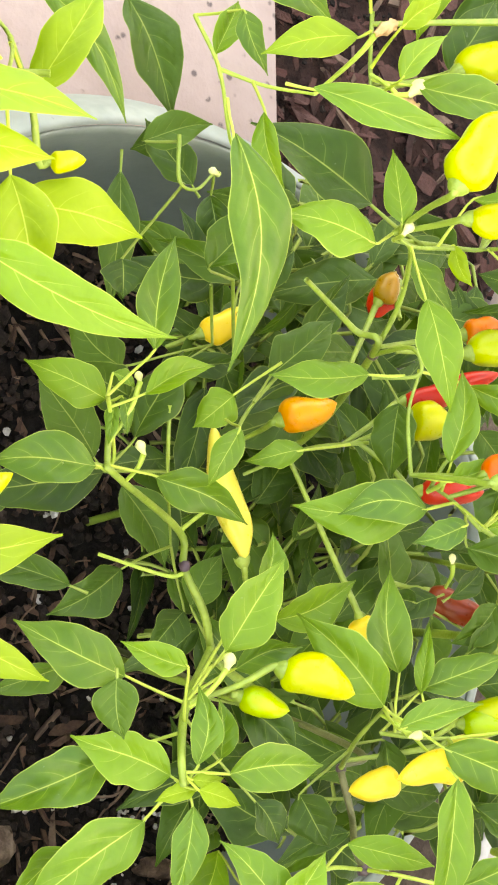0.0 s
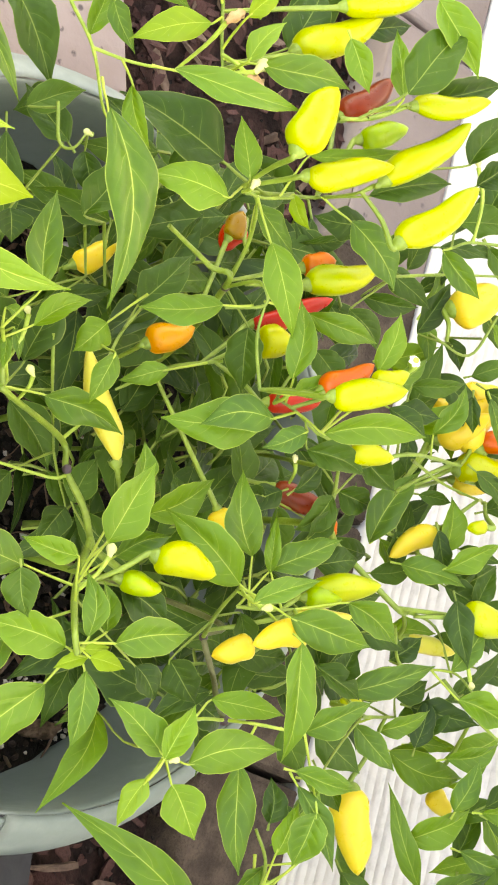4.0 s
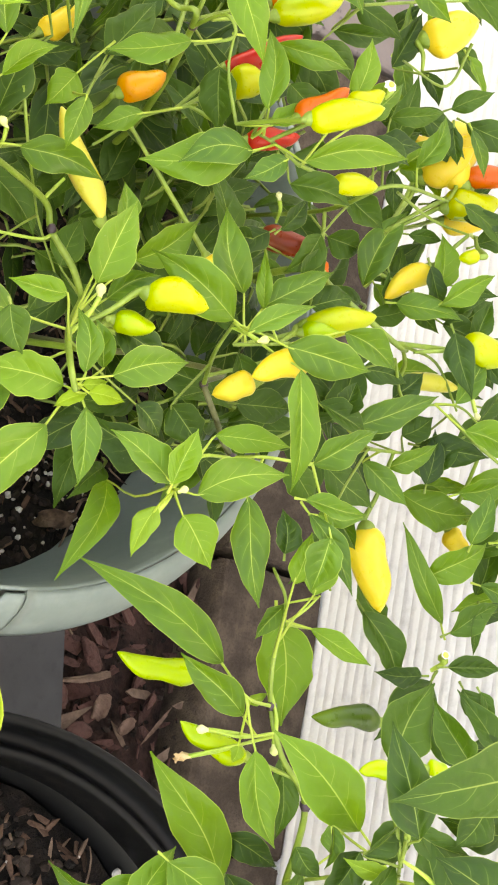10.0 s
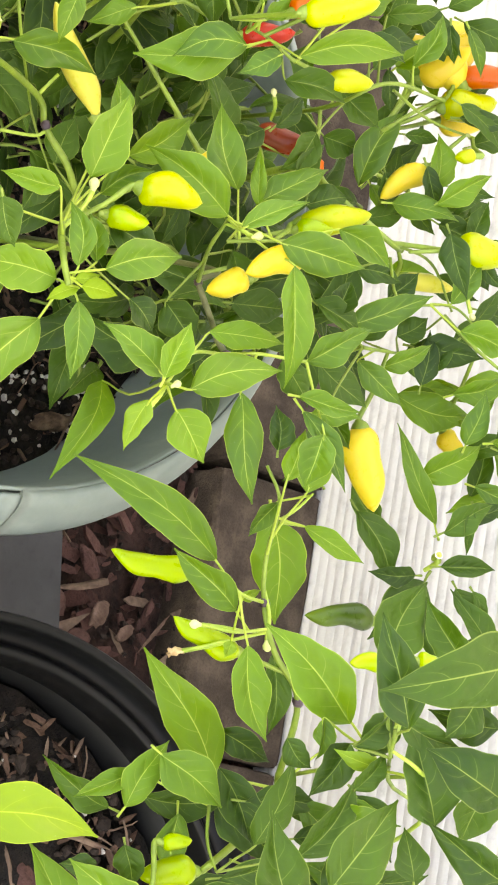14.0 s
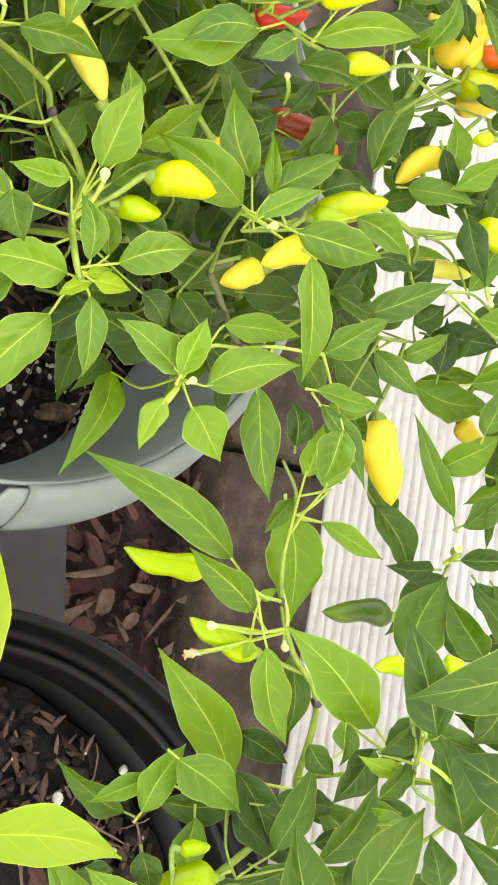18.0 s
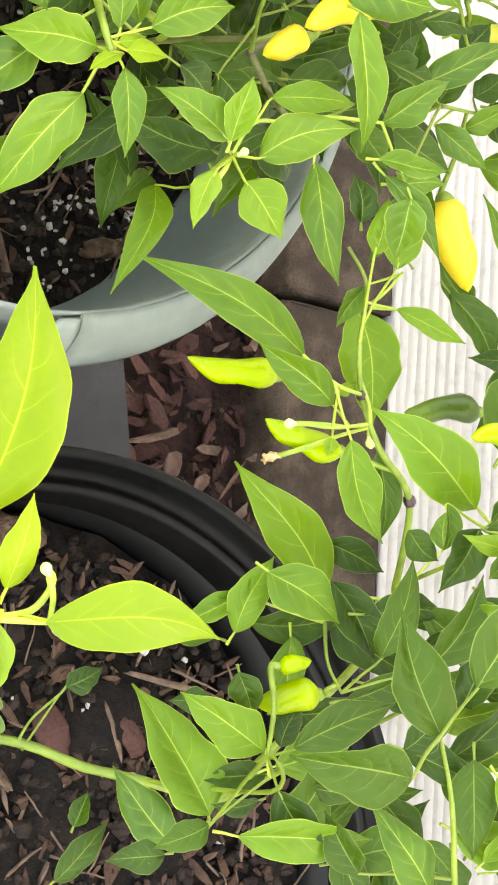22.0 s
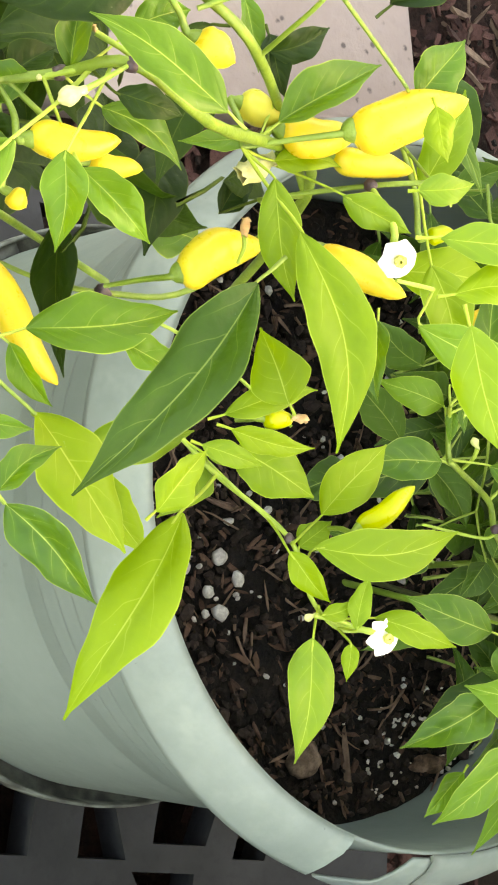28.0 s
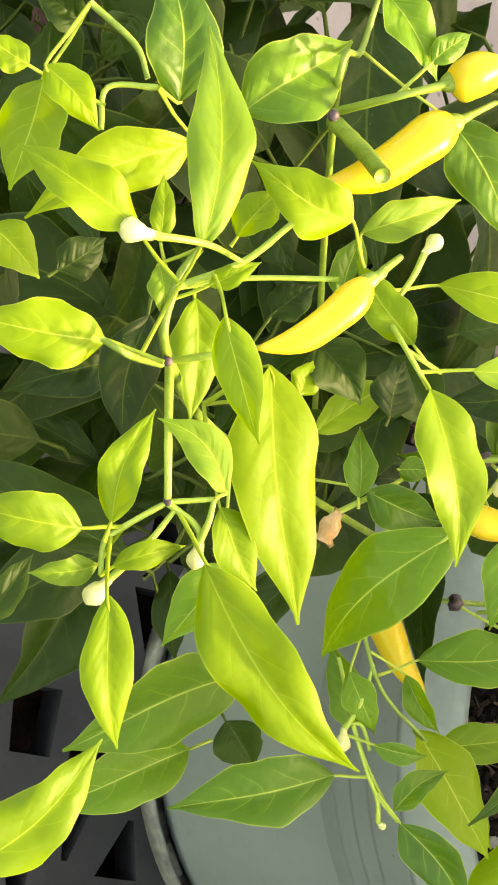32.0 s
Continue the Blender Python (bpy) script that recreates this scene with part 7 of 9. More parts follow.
stem(LP, [(0.0232, -0.0954, 0.1595), (0.0350, -0.0897, 0.1650), (0.0558, -0.0770, 0.1767), (0.0732, -0.0803, 0.1864), (0.0828, -0.0765, 0.1912), (0.0852, -0.0673, 0.1945)], 0.0008, 0.0006, 'stem_young')
stem(LP, [(0.0050, 0.0000, -0.0060), (-0.0406, -0.0513, 0.1798), (-0.0479, -0.1417, 0.2573), (-0.0596, -0.1689, 0.2684), (-0.0616, -0.1773, 0.2530), (-0.0625, -0.1893, 0.2442)], 0.0017, 0.0012, 'stem')
stem(LP, [(-0.0406, -0.0513, 0.1798), (-0.0639, -0.1211, 0.2541), (-0.0795, -0.1440, 0.2623), (-0.0940, -0.1620, 0.2678), (-0.1010, -0.1717, 0.2670)], 0.0015, 0.0009, 'stem')
stem(LP, [(-0.0406, -0.0513, 0.1798), (-0.0210, -0.0709, 0.1436), (-0.0227, -0.1037, 0.1442), (-0.0301, -0.1182, 0.1336), (-0.0369, -0.1268, 0.1273)], 0.0011, 0.0007, 'stem')
stem(LP, [(-0.0227, -0.1037, 0.1442), (-0.0189, -0.1006, 0.1464), (-0.0017, -0.0794, 0.1557), (0.0250, -0.0598, 0.1651)], 0.0006, 0.0005, 'stem_young')
stem(LP, [(0.0301, -0.0900, 0.1612), (0.0411, -0.0864, 0.1700), (0.0558, -0.0770, 0.1767)], 0.0006, 0.0005, 'stem_young')
stem(LP, [(-0.0288, -0.1838, 0.1993), (-0.0055, -0.1810, 0.2010), (0.0111, -0.1664, 0.1991)], 0.0007, 0.0005, 'stem')
stem(LP, [(0.0037, -0.1878, 0.1957), (0.0205, -0.1854, 0.1973), (0.0318, -0.1776, 0.1959)], 0.0006, 0.0004, 'stem_young')
stem(LP, [(-0.0639, -0.1211, 0.2541), (-0.0706, -0.1203, 0.2798), (-0.0776, -0.1151, 0.2837)], 0.0007, 0.0005, 'stem')
stem(LP, [(-0.0734, -0.1436, 0.2624), (-0.0760, -0.1304, 0.2723), (-0.0778, -0.1194, 0.2806), (-0.0767, -0.1044, 0.2917)], 0.0007, 0.0005, 'stem')
stem(LP, [(-0.0308, -0.0587, 0.2489), (-0.0336, -0.0763, 0.2358), (-0.0361, -0.0936, 0.2105), (-0.0406, -0.0513, 0.1798)], 0.0008, 0.0006, 'stem')
stem(LP, [(-0.0888, -0.1593, 0.2635), (-0.0789, -0.1558, 0.2660), (-0.0977, -0.1556, 0.2789)], 0.0006, 0.0004, 'stem')
stem(LP, [(-0.0728, -0.1102, 0.2748), (-0.0621, -0.0983, 0.2710), (-0.0524, -0.0870, 0.2668)], 0.0006, 0.0005, 'stem')
stem(LP, [(-0.0300, -0.0750, 0.1040), (-0.0700, -0.2450, 0.2440), (-0.0842, -0.3030, 0.3097), (-0.0967, -0.3062, 0.3199), (-0.1034, -0.3017, 0.3235)], 0.0012, 0.0008, 'stem')
stem(LP, [(-0.0842, -0.3030, 0.3097), (-0.0692, -0.3120, 0.3203), (-0.0568, -0.3130, 0.3187)], 0.0009, 0.0007, 'stem_young')
stem(LP, [(-0.0568, -0.3130, 0.3187), (-0.0562, -0.3058, 0.3235)], 0.0006, 0.0005, 'stem_young')
stem(LP, [(-0.0568, -0.3130, 0.3187), (-0.0536, -0.3195, 0.3140), (-0.0511, -0.3232, 0.3114), (-0.0450, -0.3243, 0.3102)], 0.0006, 0.0005, 'stem_young')
stem(LP, [(-0.0566, -0.3130, 0.3187), (-0.0520, -0.3092, 0.3210), (-0.0477, -0.3085, 0.3211), (-0.0448, -0.3097, 0.3201)], 0.0007, 0.0005, 'stem_young')
stem(LP, [(-0.0967, -0.3062, 0.3199), (-0.0998, -0.2953, 0.3275), (-0.1059, -0.2869, 0.3337)], 0.0008, 0.0006, 'stem_young')
stem(LP, [(-0.0981, -0.3008, 0.3116), (-0.0981, -0.2890, 0.3196), (-0.0956, -0.2746, 0.3292)], 0.0006, 0.0005, 'stem_young')
stem(LP, [(-0.0842, -0.3030, 0.3097), (-0.0837, -0.2990, 0.3185), (-0.0840, -0.2909, 0.3240)], 0.0008, 0.0006, 'stem_young')
stem(LP, [(-0.0833, -0.3070, 0.3129), (-0.0831, -0.3237, 0.3297), (-0.0867, -0.3276, 0.3273)], 0.0008, 0.0006, 'stem')
stem(LP, [(-0.1297, -0.2629, 0.3190), (-0.1213, -0.2648, 0.3292), (-0.1137, -0.2680, 0.3386)], 0.0017, 0.0018, 'stem')
stem(LP, [(-0.1314, -0.2628, 0.3192), (-0.1306, -0.2586, 0.3342), (-0.1319, -0.2497, 0.3403)], 0.0009, 0.0007, 'stem')
stem(LP, [(-0.1003, -0.2550, 0.3116), (-0.0886, -0.2541, 0.3174), (-0.0820, -0.2545, 0.3220), (-0.0736, -0.2514, 0.3236)], 0.0007, 0.0005, 'stem_young')
stem(LP, [(-0.0820, -0.2545, 0.3220), (-0.0782, -0.2372, 0.3109)], 0.0006, 0.0005, 'stem_young')
stem(LP, [(-0.0600, -0.1550, 0.1440), (-0.1318, -0.2568, 0.3112), (-0.1455, -0.2509, 0.3162), (-0.1555, -0.2473, 0.3194)], 0.0009, 0.0006, 'stem')
stem(LP, [(-0.1492, -0.3197, 0.3251), (-0.1405, -0.3135, 0.3287), (-0.1340, -0.3121, 0.3292)], 0.0007, 0.0005, 'stem')
stem(LP, [(-0.1322, -0.3106, 0.3300), (-0.1334, -0.3183, 0.3249), (-0.1259, -0.3198, 0.3233)], 0.0006, 0.0005, 'stem_young')
stem(LP, [(0.0110, -0.1847, 0.1975), (0.0039, -0.1861, 0.1971), (0.0033, -0.1897, 0.1947), (0.0055, -0.1907, 0.1938)], 0.0006, 0.0005, 'stem_young')
stem(LP, [(-0.0145, -0.1839, 0.1878), (0.0107, -0.1866, 0.1962), (0.0290, -0.1789, 0.1948)], 0.0006, 0.0005, 'stem_young')
leaf(LP, (0.0428, -0.1124, 0.1767), (0.0914, -0.1517, 0.1593), 0.0201, 'leaf_young', 0.10, 0.22, 20, -0.082, (0.0350, -0.0897, 0.1650))
leaf(LP, (0.0281, -0.0901, 0.1618), (0.0445, -0.1052, 0.1561), 0.0122, 'leaf_young', 0.05, 0.12, -6, -0.06, (0.0301, -0.0900, 0.1612))
leaf(LP, (0.0289, -0.0921, 0.1657), (0.0365, -0.0775, 0.1714), 0.0062, 'leaf_young', 0.06, 0.33, -7, -0.07, (0.0232, -0.0954, 0.1595))
leaf(LP, (0.0282, -0.0985, 0.1873), (0.0458, -0.0788, 0.1950), 0.0160, 'leaf_young', 0.06, 0.10, 1, -0.01)
leaf(LP, (0.0512, -0.0700, 0.1850), (0.0343, -0.0484, 0.1934), 0.0145, 'leaf_young', 0.06, 0.24, -3, -0.01, (0.0583, -0.0775, 0.1781))
leaf(LP, (0.0593, -0.0832, 0.1957), (0.0635, -0.0420, 0.2119), 0.0153, 'leaf_young', 0.11, 0.31, 4, 0.06, (0.0657, -0.0789, 0.1822))
leaf(LP, (0.0591, -0.0759, 0.1795), (0.0532, -0.0656, 0.1835), 0.0092, 'leaf_young', 0.04, 0.13, -16, 0.04, (0.0633, -0.0784, 0.1809))
leaf(LP, (0.0589, -0.0904, 0.1932), (0.0753, -0.0819, 0.1966), 0.0088, 'leaf_young', 0.04, 0.31, 20, -0.00, (0.0495, -0.0810, 0.1738))
leaf(LP, (0.0774, -0.0865, 0.1976), (0.0758, -0.0754, 0.2019), 0.0051, 'leaf_young', 0.06, 0.16, -5, 0.06, (0.0759, -0.0792, 0.1878))
leaf(LP, (0.0831, -0.0790, 0.2024), (0.0689, -0.0726, 0.2049), 0.0066, 'leaf_young', 0.05, 0.30, -13, -0.05, (0.0828, -0.0765, 0.1912))
leaf(LP, (0.0819, -0.0672, 0.1967), (0.0947, -0.0452, 0.2055), 0.0091, 'leaf_young', 0.10, 0.29, -6, 0.00, (0.0801, -0.0775, 0.1898))
leaf(LP, (0.0832, -0.0893, 0.1959), (0.1162, -0.0994, 0.1921), 0.0139, 'leaf_young', 0.03, 0.20, -3, -0.04, (0.0759, -0.0792, 0.1878))
leaf(LP, (0.0863, -0.0818, 0.2023), (0.0963, -0.0848, 0.2012), 0.0051, 'leaf_young', 0.09, 0.29, 15, -0.03, (0.0828, -0.0765, 0.1912))
leaf(LP, (0.0285, -0.1158, 0.1469), (0.0553, -0.1086, 0.1497), 0.0124, 'leaf_young', 0.07, 0.24, 22, 0.04)
leaf(LP, (0.0216, -0.1217, 0.1456), (0.0203, -0.0880, 0.1584), 0.0136, 'leaf_young', 0.06, 0.28, -7, 0.02)
leaf(LP, (-0.0107, -0.1290, 0.2480), (0.0291, -0.1790, 0.2276), 0.0196, 'leaf_deep_shaded', 0.07, 0.50, 22, -0.118)
leaf(LP, (-0.0218, -0.1112, 0.2472), (0.0339, -0.1081, 0.2448), 0.0172, 'leaf_young', 0.09, 0.33, -8, -0.062, (-0.0458, -0.1158, 0.2351))
leaf(LP, (-0.0365, -0.1122, 0.2413), (-0.0056, -0.1106, 0.2400), 0.0112, 'leaf_young', 0.04, 0.24, 4, 0.05, (-0.0458, -0.1158, 0.2351))
leaf(LP, (-0.0108, -0.1633, 0.1967), (-0.0109, -0.1252, 0.2105), 0.0176, 'leaf', 0.11, 0.41, -20, 0.126, (-0.0088, -0.1814, 0.2007))
leaf(LP, (-0.0408, -0.1911, 0.2707), (-0.0201, -0.1964, 0.2675), 0.0108, 'leaf', 0.08, 0.48, 9, -0.04, (-0.0602, -0.1713, 0.2640))
leaf(LP, (-0.0384, -0.1822, 0.2620), (-0.0203, -0.1693, 0.2655), 0.0099, 'leaf', 0.12, 0.74, -8, 0.02, (-0.0619, -0.1807, 0.2505))
leaf(LP, (-0.0447, -0.1569, 0.2842), (-0.0698, -0.1819, 0.2766), 0.0134, 'leaf', 0.03, 0.45, 12, 0.027)
leaf(LP, (-0.0502, -0.1084, 0.2420), (-0.0635, -0.0805, 0.2532), 0.0127, 'leaf', 0.08, 0.87, -22, 0.06, (-0.0458, -0.1158, 0.2351))
leaf(LP, (-0.0619, -0.1759, 0.2546), (-0.0811, -0.1710, 0.2576), 0.0085, 'leaf', 0.11, 0.89, -4, 0.01, (-0.0616, -0.1773, 0.2530))
leaf(LP, (-0.0540, -0.1669, 0.2516), (-0.0377, -0.1508, 0.2564), 0.0103, 'leaf', 0.08, 0.46, -20, -0.06, (-0.0616, -0.1773, 0.2530))
leaf(LP, (-0.0320, -0.0837, 0.1670), (-0.0468, -0.1064, 0.1597), 0.0183, 'leaf', 0.08, 0.47, 16, -0.05, (-0.0294, -0.0625, 0.1591))
leaf(LP, (-0.0698, -0.1599, 0.2590), (-0.0731, -0.1463, 0.2642), 0.0102, 'leaf', 0.11, 0.46, 0, -0.04, (-0.0611, -0.1749, 0.2574))
leaf(LP, (-0.0479, -0.1088, 0.2331), (-0.0505, -0.1283, 0.2261), 0.0075, 'leaf', 0.04, 0.65, 18, -0.03, (-0.0573, -0.1012, 0.2329))
leaf(LP, (-0.0861, -0.1032, 0.2301), (-0.0663, -0.1005, 0.2298), 0.0068, 'leaf', 0.04, 0.59, -12, 0.02)
leaf(LP, (-0.0841, -0.1488, 0.2863), (-0.1000, -0.1330, 0.2932), 0.0091, 'leaf', 0.05, 0.64, -11, -0.01, (-0.0870, -0.1557, 0.2715))
leaf(LP, (-0.0793, -0.1522, 0.2977), (-0.0987, -0.1275, 0.3081), 0.0126, 'leaf', 0.06, 0.28, 14, 0.05)
leaf(LP, (-0.0958, -0.2394, 0.3166), (-0.0805, -0.2030, 0.3290), 0.0112, 'leaf_young', 0.11, 0.31, -4, -0.024, (-0.0953, -0.2547, 0.3141))
leaf(LP, (-0.0762, -0.2442, 0.3295), (-0.0745, -0.2180, 0.3388), 0.0099, 'leaf_young', 0.03, 0.30, 12, 0.026, (-0.0772, -0.2527, 0.3229))
leaf(LP, (-0.0452, -0.2005, 0.2653), (-0.0181, -0.2230, 0.2291), 0.0215, 'leaf', 0.11, 0.15, 19, 0.024, (-0.0608, -0.1737, 0.2596))
leaf(LP, (-0.0891, -0.2038, 0.2551), (-0.0687, -0.1943, 0.2571), 0.0152, 'leaf_inner_shaded', 0.12, 0.86, 1, 0.06, (-0.1010, -0.2132, 0.2396))
leaf(LP, (-0.0789, -0.1646, 0.2756), (-0.0766, -0.1970, 0.2637), 0.0164, 'leaf_inner_shaded', 0.02, 0.33, 0, -0.06, (-0.0843, -0.1557, 0.2697))
leaf(LP, (-0.0618, -0.1816, 0.2470), (-0.0652, -0.1961, 0.2420), 0.0101, 'leaf', 0.07, 0.65, -15, -0.06, (-0.0616, -0.1773, 0.2530))
leaf(LP, (0.0280, -0.1795, 0.1975), (0.0192, -0.1634, 0.2038), 0.0088, 'leaf', 0.08, 0.70, -20, -0.04, (0.0270, -0.1809, 0.1965))
leaf(LP, (0.0317, -0.1790, 0.1991), (0.0620, -0.1615, 0.2034), 0.0147, 'leaf', 0.07, 0.50, 20, -0.078, (0.0222, -0.1843, 0.1971))
leaf(LP, (0.0102, -0.1554, 0.1801), (0.0508, -0.1366, 0.1842), 0.0201, 'leaf_young', 0.03, 0.32, -14, -0.018, (0.0111, -0.1664, 0.1991))
leaf(LP, (-0.0074, -0.1701, 0.1985), (0.0106, -0.1624, 0.2001), 0.0083, 'leaf', 0.05, 0.78, 19, 0.03, (-0.0155, -0.1822, 0.2002))
leaf(LP, (-0.0110, -0.1877, 0.1974), (0.0071, -0.1829, 0.1980), 0.0095, 'leaf', 0.12, 0.26, 15, -0.01, (-0.0221, -0.1830, 0.1998))
leaf(LP, (0.0094, -0.1854, 0.2004), (0.0156, -0.1711, 0.2051), 0.0064, 'leaf', 0.07, 0.69, 18, -0.03, (0.0055, -0.1907, 0.1938))
leaf(LP, (-0.0033, -0.1451, 0.2107), (0.0096, -0.1289, 0.2157), 0.0104, 'leaf', 0.03, 0.54, -22, 0.00)
leaf(LP, (0.0193, -0.1113, 0.2306), (-0.0006, -0.1164, 0.2300), 0.0162, 'leaf_young', 0.03, 0.27, -21, 0.03)
leaf(LP, (0.0230, -0.1188, 0.2147), (0.0319, -0.0980, 0.2218), 0.0077, 'leaf_young', 0.04, 0.32, 20, 0.04)
leaf(LP, (0.0190, -0.1200, 0.2144), (0.0170, -0.0951, 0.2237), 0.0083, 'leaf_young', 0.11, 0.20, -6, -0.04)
leaf(LP, (0.0257, -0.1249, 0.2091), (0.0344, -0.1096, 0.2142), 0.0068, 'leaf_young', 0.07, 0.32, 6, -0.00)
leaf(LP, (0.0394, -0.1571, 0.2307), (0.0268, -0.1430, 0.2367), 0.0107, 'leaf_young', 0.12, 0.27, 22, -0.07)
leaf(LP, (-0.0310, -0.0906, 0.2409), (-0.0179, -0.0743, 0.2462), 0.0091, 'leaf_young', 0.03, 0.21, 23, -0.01, (-0.0448, -0.1029, 0.2240))
leaf(LP, (-0.0103, -0.0671, 0.2437), (0.0184, -0.0627, 0.2435), 0.0138, 'leaf_young', 0.09, 0.33, 6, -0.03, (-0.0320, -0.0662, 0.2433))
leaf(LP, (-0.0524, -0.0723, 0.2540), (-0.0658, -0.0571, 0.2606), 0.0136, 'leaf', 0.04, 0.48, 7, 0.01, (-0.0524, -0.0870, 0.2668))
leaf(LP, (-0.1017, 0.0112, 0.1628), (-0.1221, 0.0394, 0.1747), 0.0206, 'leaf_inner_shaded', 0.09, 0.80, 16, -0.04)
leaf(LP, (-0.1162, 0.0119, 0.1522), (-0.1214, 0.0400, 0.1631), 0.0115, 'leaf_inner_shaded', 0.05, 0.11, 7, -0.01)
leaf(LP, (-0.1252, 0.0238, 0.1607), (-0.1408, 0.0476, 0.1706), 0.0227, 'leaf_inner_shaded', 0.04, 0.14, 9, 0.07)
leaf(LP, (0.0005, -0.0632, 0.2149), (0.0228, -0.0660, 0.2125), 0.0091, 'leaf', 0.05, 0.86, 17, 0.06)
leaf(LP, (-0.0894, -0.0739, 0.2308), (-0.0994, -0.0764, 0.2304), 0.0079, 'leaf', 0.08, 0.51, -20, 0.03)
leaf(LP, (-0.0700, -0.1009, 0.2337), (-0.0741, -0.0838, 0.2403), 0.0091, 'leaf_inner_shaded', 0.11, 0.52, 16, 0.04, (-0.0573, -0.1012, 0.2329))
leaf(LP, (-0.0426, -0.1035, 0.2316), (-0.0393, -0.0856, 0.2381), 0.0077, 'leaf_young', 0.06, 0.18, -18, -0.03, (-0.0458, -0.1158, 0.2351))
leaf(LP, (-0.0534, -0.1737, 0.2675), (-0.0464, -0.1596, 0.2722), 0.0076, 'leaf_inner_shaded', 0.11, 0.12, 7, -0.01, (-0.0608, -0.1737, 0.2596))
leaf(LP, (-0.0749, -0.0992, 0.2328), (-0.0583, -0.0968, 0.2326), 0.0088, 'leaf_inner_shaded', 0.09, 0.35, 6, 0.01)
leaf(LP, (-0.0353, -0.0974, 0.1973), (-0.0461, -0.0852, 0.2025), 0.0094, 'leaf_inner_shaded', 0.03, 0.80, 11, -0.06, (-0.0361, -0.0936, 0.2105))
leaf(LP, (-0.0556, -0.1938, 0.2421), (-0.0445, -0.1877, 0.2435), 0.0103, 'leaf_inner_shaded', 0.12, 0.59, -6, 0.03, (-0.0625, -0.1893, 0.2442))
leaf(LP, (-0.1170, -0.1146, 0.3039), (-0.1133, -0.1479, 0.2917), 0.0106, 'leaf_inner_shaded', 0.05, 0.74, -17, -0.01)
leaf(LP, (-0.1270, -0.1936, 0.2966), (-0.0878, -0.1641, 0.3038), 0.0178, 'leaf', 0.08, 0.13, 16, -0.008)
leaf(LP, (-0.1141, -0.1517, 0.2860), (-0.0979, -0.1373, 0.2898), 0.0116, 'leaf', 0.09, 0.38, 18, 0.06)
leaf(LP, (-0.1046, -0.1124, 0.2967), (-0.0824, -0.1251, 0.2904), 0.0111, 'leaf_inner_shaded', 0.11, 0.71, 15, 0.00)
leaf(LP, (-0.1213, -0.1269, 0.2794), (-0.1081, -0.1122, 0.2836), 0.0106, 'leaf_inner_shaded', 0.09, 0.65, 12, 0.03)
leaf(LP, (-0.1263, -0.1169, 0.2812), (-0.1340, -0.1308, 0.2769), 0.0106, 'leaf_inner_shaded', 0.05, 0.31, -3, -0.07)
leaf(LP, (-0.0944, -0.1444, 0.2647), (-0.0763, -0.1357, 0.2663), 0.0106, 'leaf_inner_shaded', 0.11, 0.25, 19, 0.07, (-0.0899, -0.1569, 0.2663))
leaf(LP, (-0.0881, -0.1245, 0.2663), (-0.0750, -0.1163, 0.2681), 0.0081, 'leaf_inner_shaded', 0.09, 0.69, -13, -0.04, (-0.0760, -0.1304, 0.2723))
leaf(LP, (-0.0717, -0.1344, 0.2547), (-0.0610, -0.1464, 0.2497), 0.0095, 'leaf_inner_shaded', 0.11, 0.47, -12, -0.02, (-0.0706, -0.1309, 0.2576))
leaf(LP, (-0.0960, -0.1674, 0.2370), (-0.0983, -0.1511, 0.2428), 0.0108, 'leaf_inner_shaded', 0.09, 0.10, -20, 0.05)
leaf(LP, (-0.0666, -0.1756, 0.2288), (-0.0733, -0.1642, 0.2333), 0.0108, 'leaf_inner_shaded', 0.04, 0.81, -14, -0.05, (-0.0625, -0.1893, 0.2442))
leaf(LP, (-0.1011, -0.3093, 0.3351), (-0.1418, -0.3030, 0.3411), 0.0122, 'leaf_lime', 0.12, 0.18, 12, 0.022, (-0.0832, -0.3189, 0.3249))
leaf(LP, (-0.1034, -0.3244, 0.3391), (-0.1212, -0.3428, 0.3352), 0.0110, 'leaf_lime', 0.06, 0.21, 16, -0.00, (-0.0938, -0.3187, 0.3411))
leaf(LP, (-0.1052, -0.3078, 0.3196), (-0.1184, -0.3060, 0.3215), 0.0049, 'leaf_young', 0.10, 0.18, 8, -0.01, (-0.0949, -0.3057, 0.3185))
leaf(LP, (-0.0869, -0.3251, 0.3244), (-0.0934, -0.3491, 0.3177), 0.0123, 'leaf_young', 0.09, 0.14, -9, -0.00, (-0.0815, -0.3167, 0.3295))
leaf(LP, (-0.0877, -0.3098, 0.3410), (-0.0642, -0.3060, 0.3399), 0.0085, 'leaf_young', 0.04, 0.09, 22, 0.005, (-0.0984, -0.3000, 0.3243))
leaf(LP, (-0.1080, -0.2653, 0.3243), (-0.1209, -0.2843, 0.3196), 0.0128, 'leaf_young', 0.10, 0.11, -9, -0.067, (-0.0970, -0.2548, 0.3132))
leaf(LP, (-0.0961, -0.3017, 0.3247), (-0.1000, -0.2914, 0.3284), 0.0049, 'leaf_young', 0.05, 0.27, -15, 0.05, (-0.0949, -0.3057, 0.3185))
leaf(LP, (-0.1013, -0.3085, 0.3188), (-0.0913, -0.3082, 0.3179), 0.0059, 'leaf_young', 0.08, 0.20, -9, -0.04, (-0.1034, -0.3017, 0.3235))
leaf(LP, (-0.0537, -0.3339, 0.3331), (-0.0726, -0.3249, 0.3377), 0.0080, 'leaf_lime', 0.11, 0.29, -3, -0.055)
leaf(LP, (-0.0573, -0.3028, 0.3235), (-0.0725, -0.3137, 0.3216), 0.0089, 'leaf_young', 0.04, 0.21, 18, 0.132, (-0.0562, -0.3058, 0.3235))
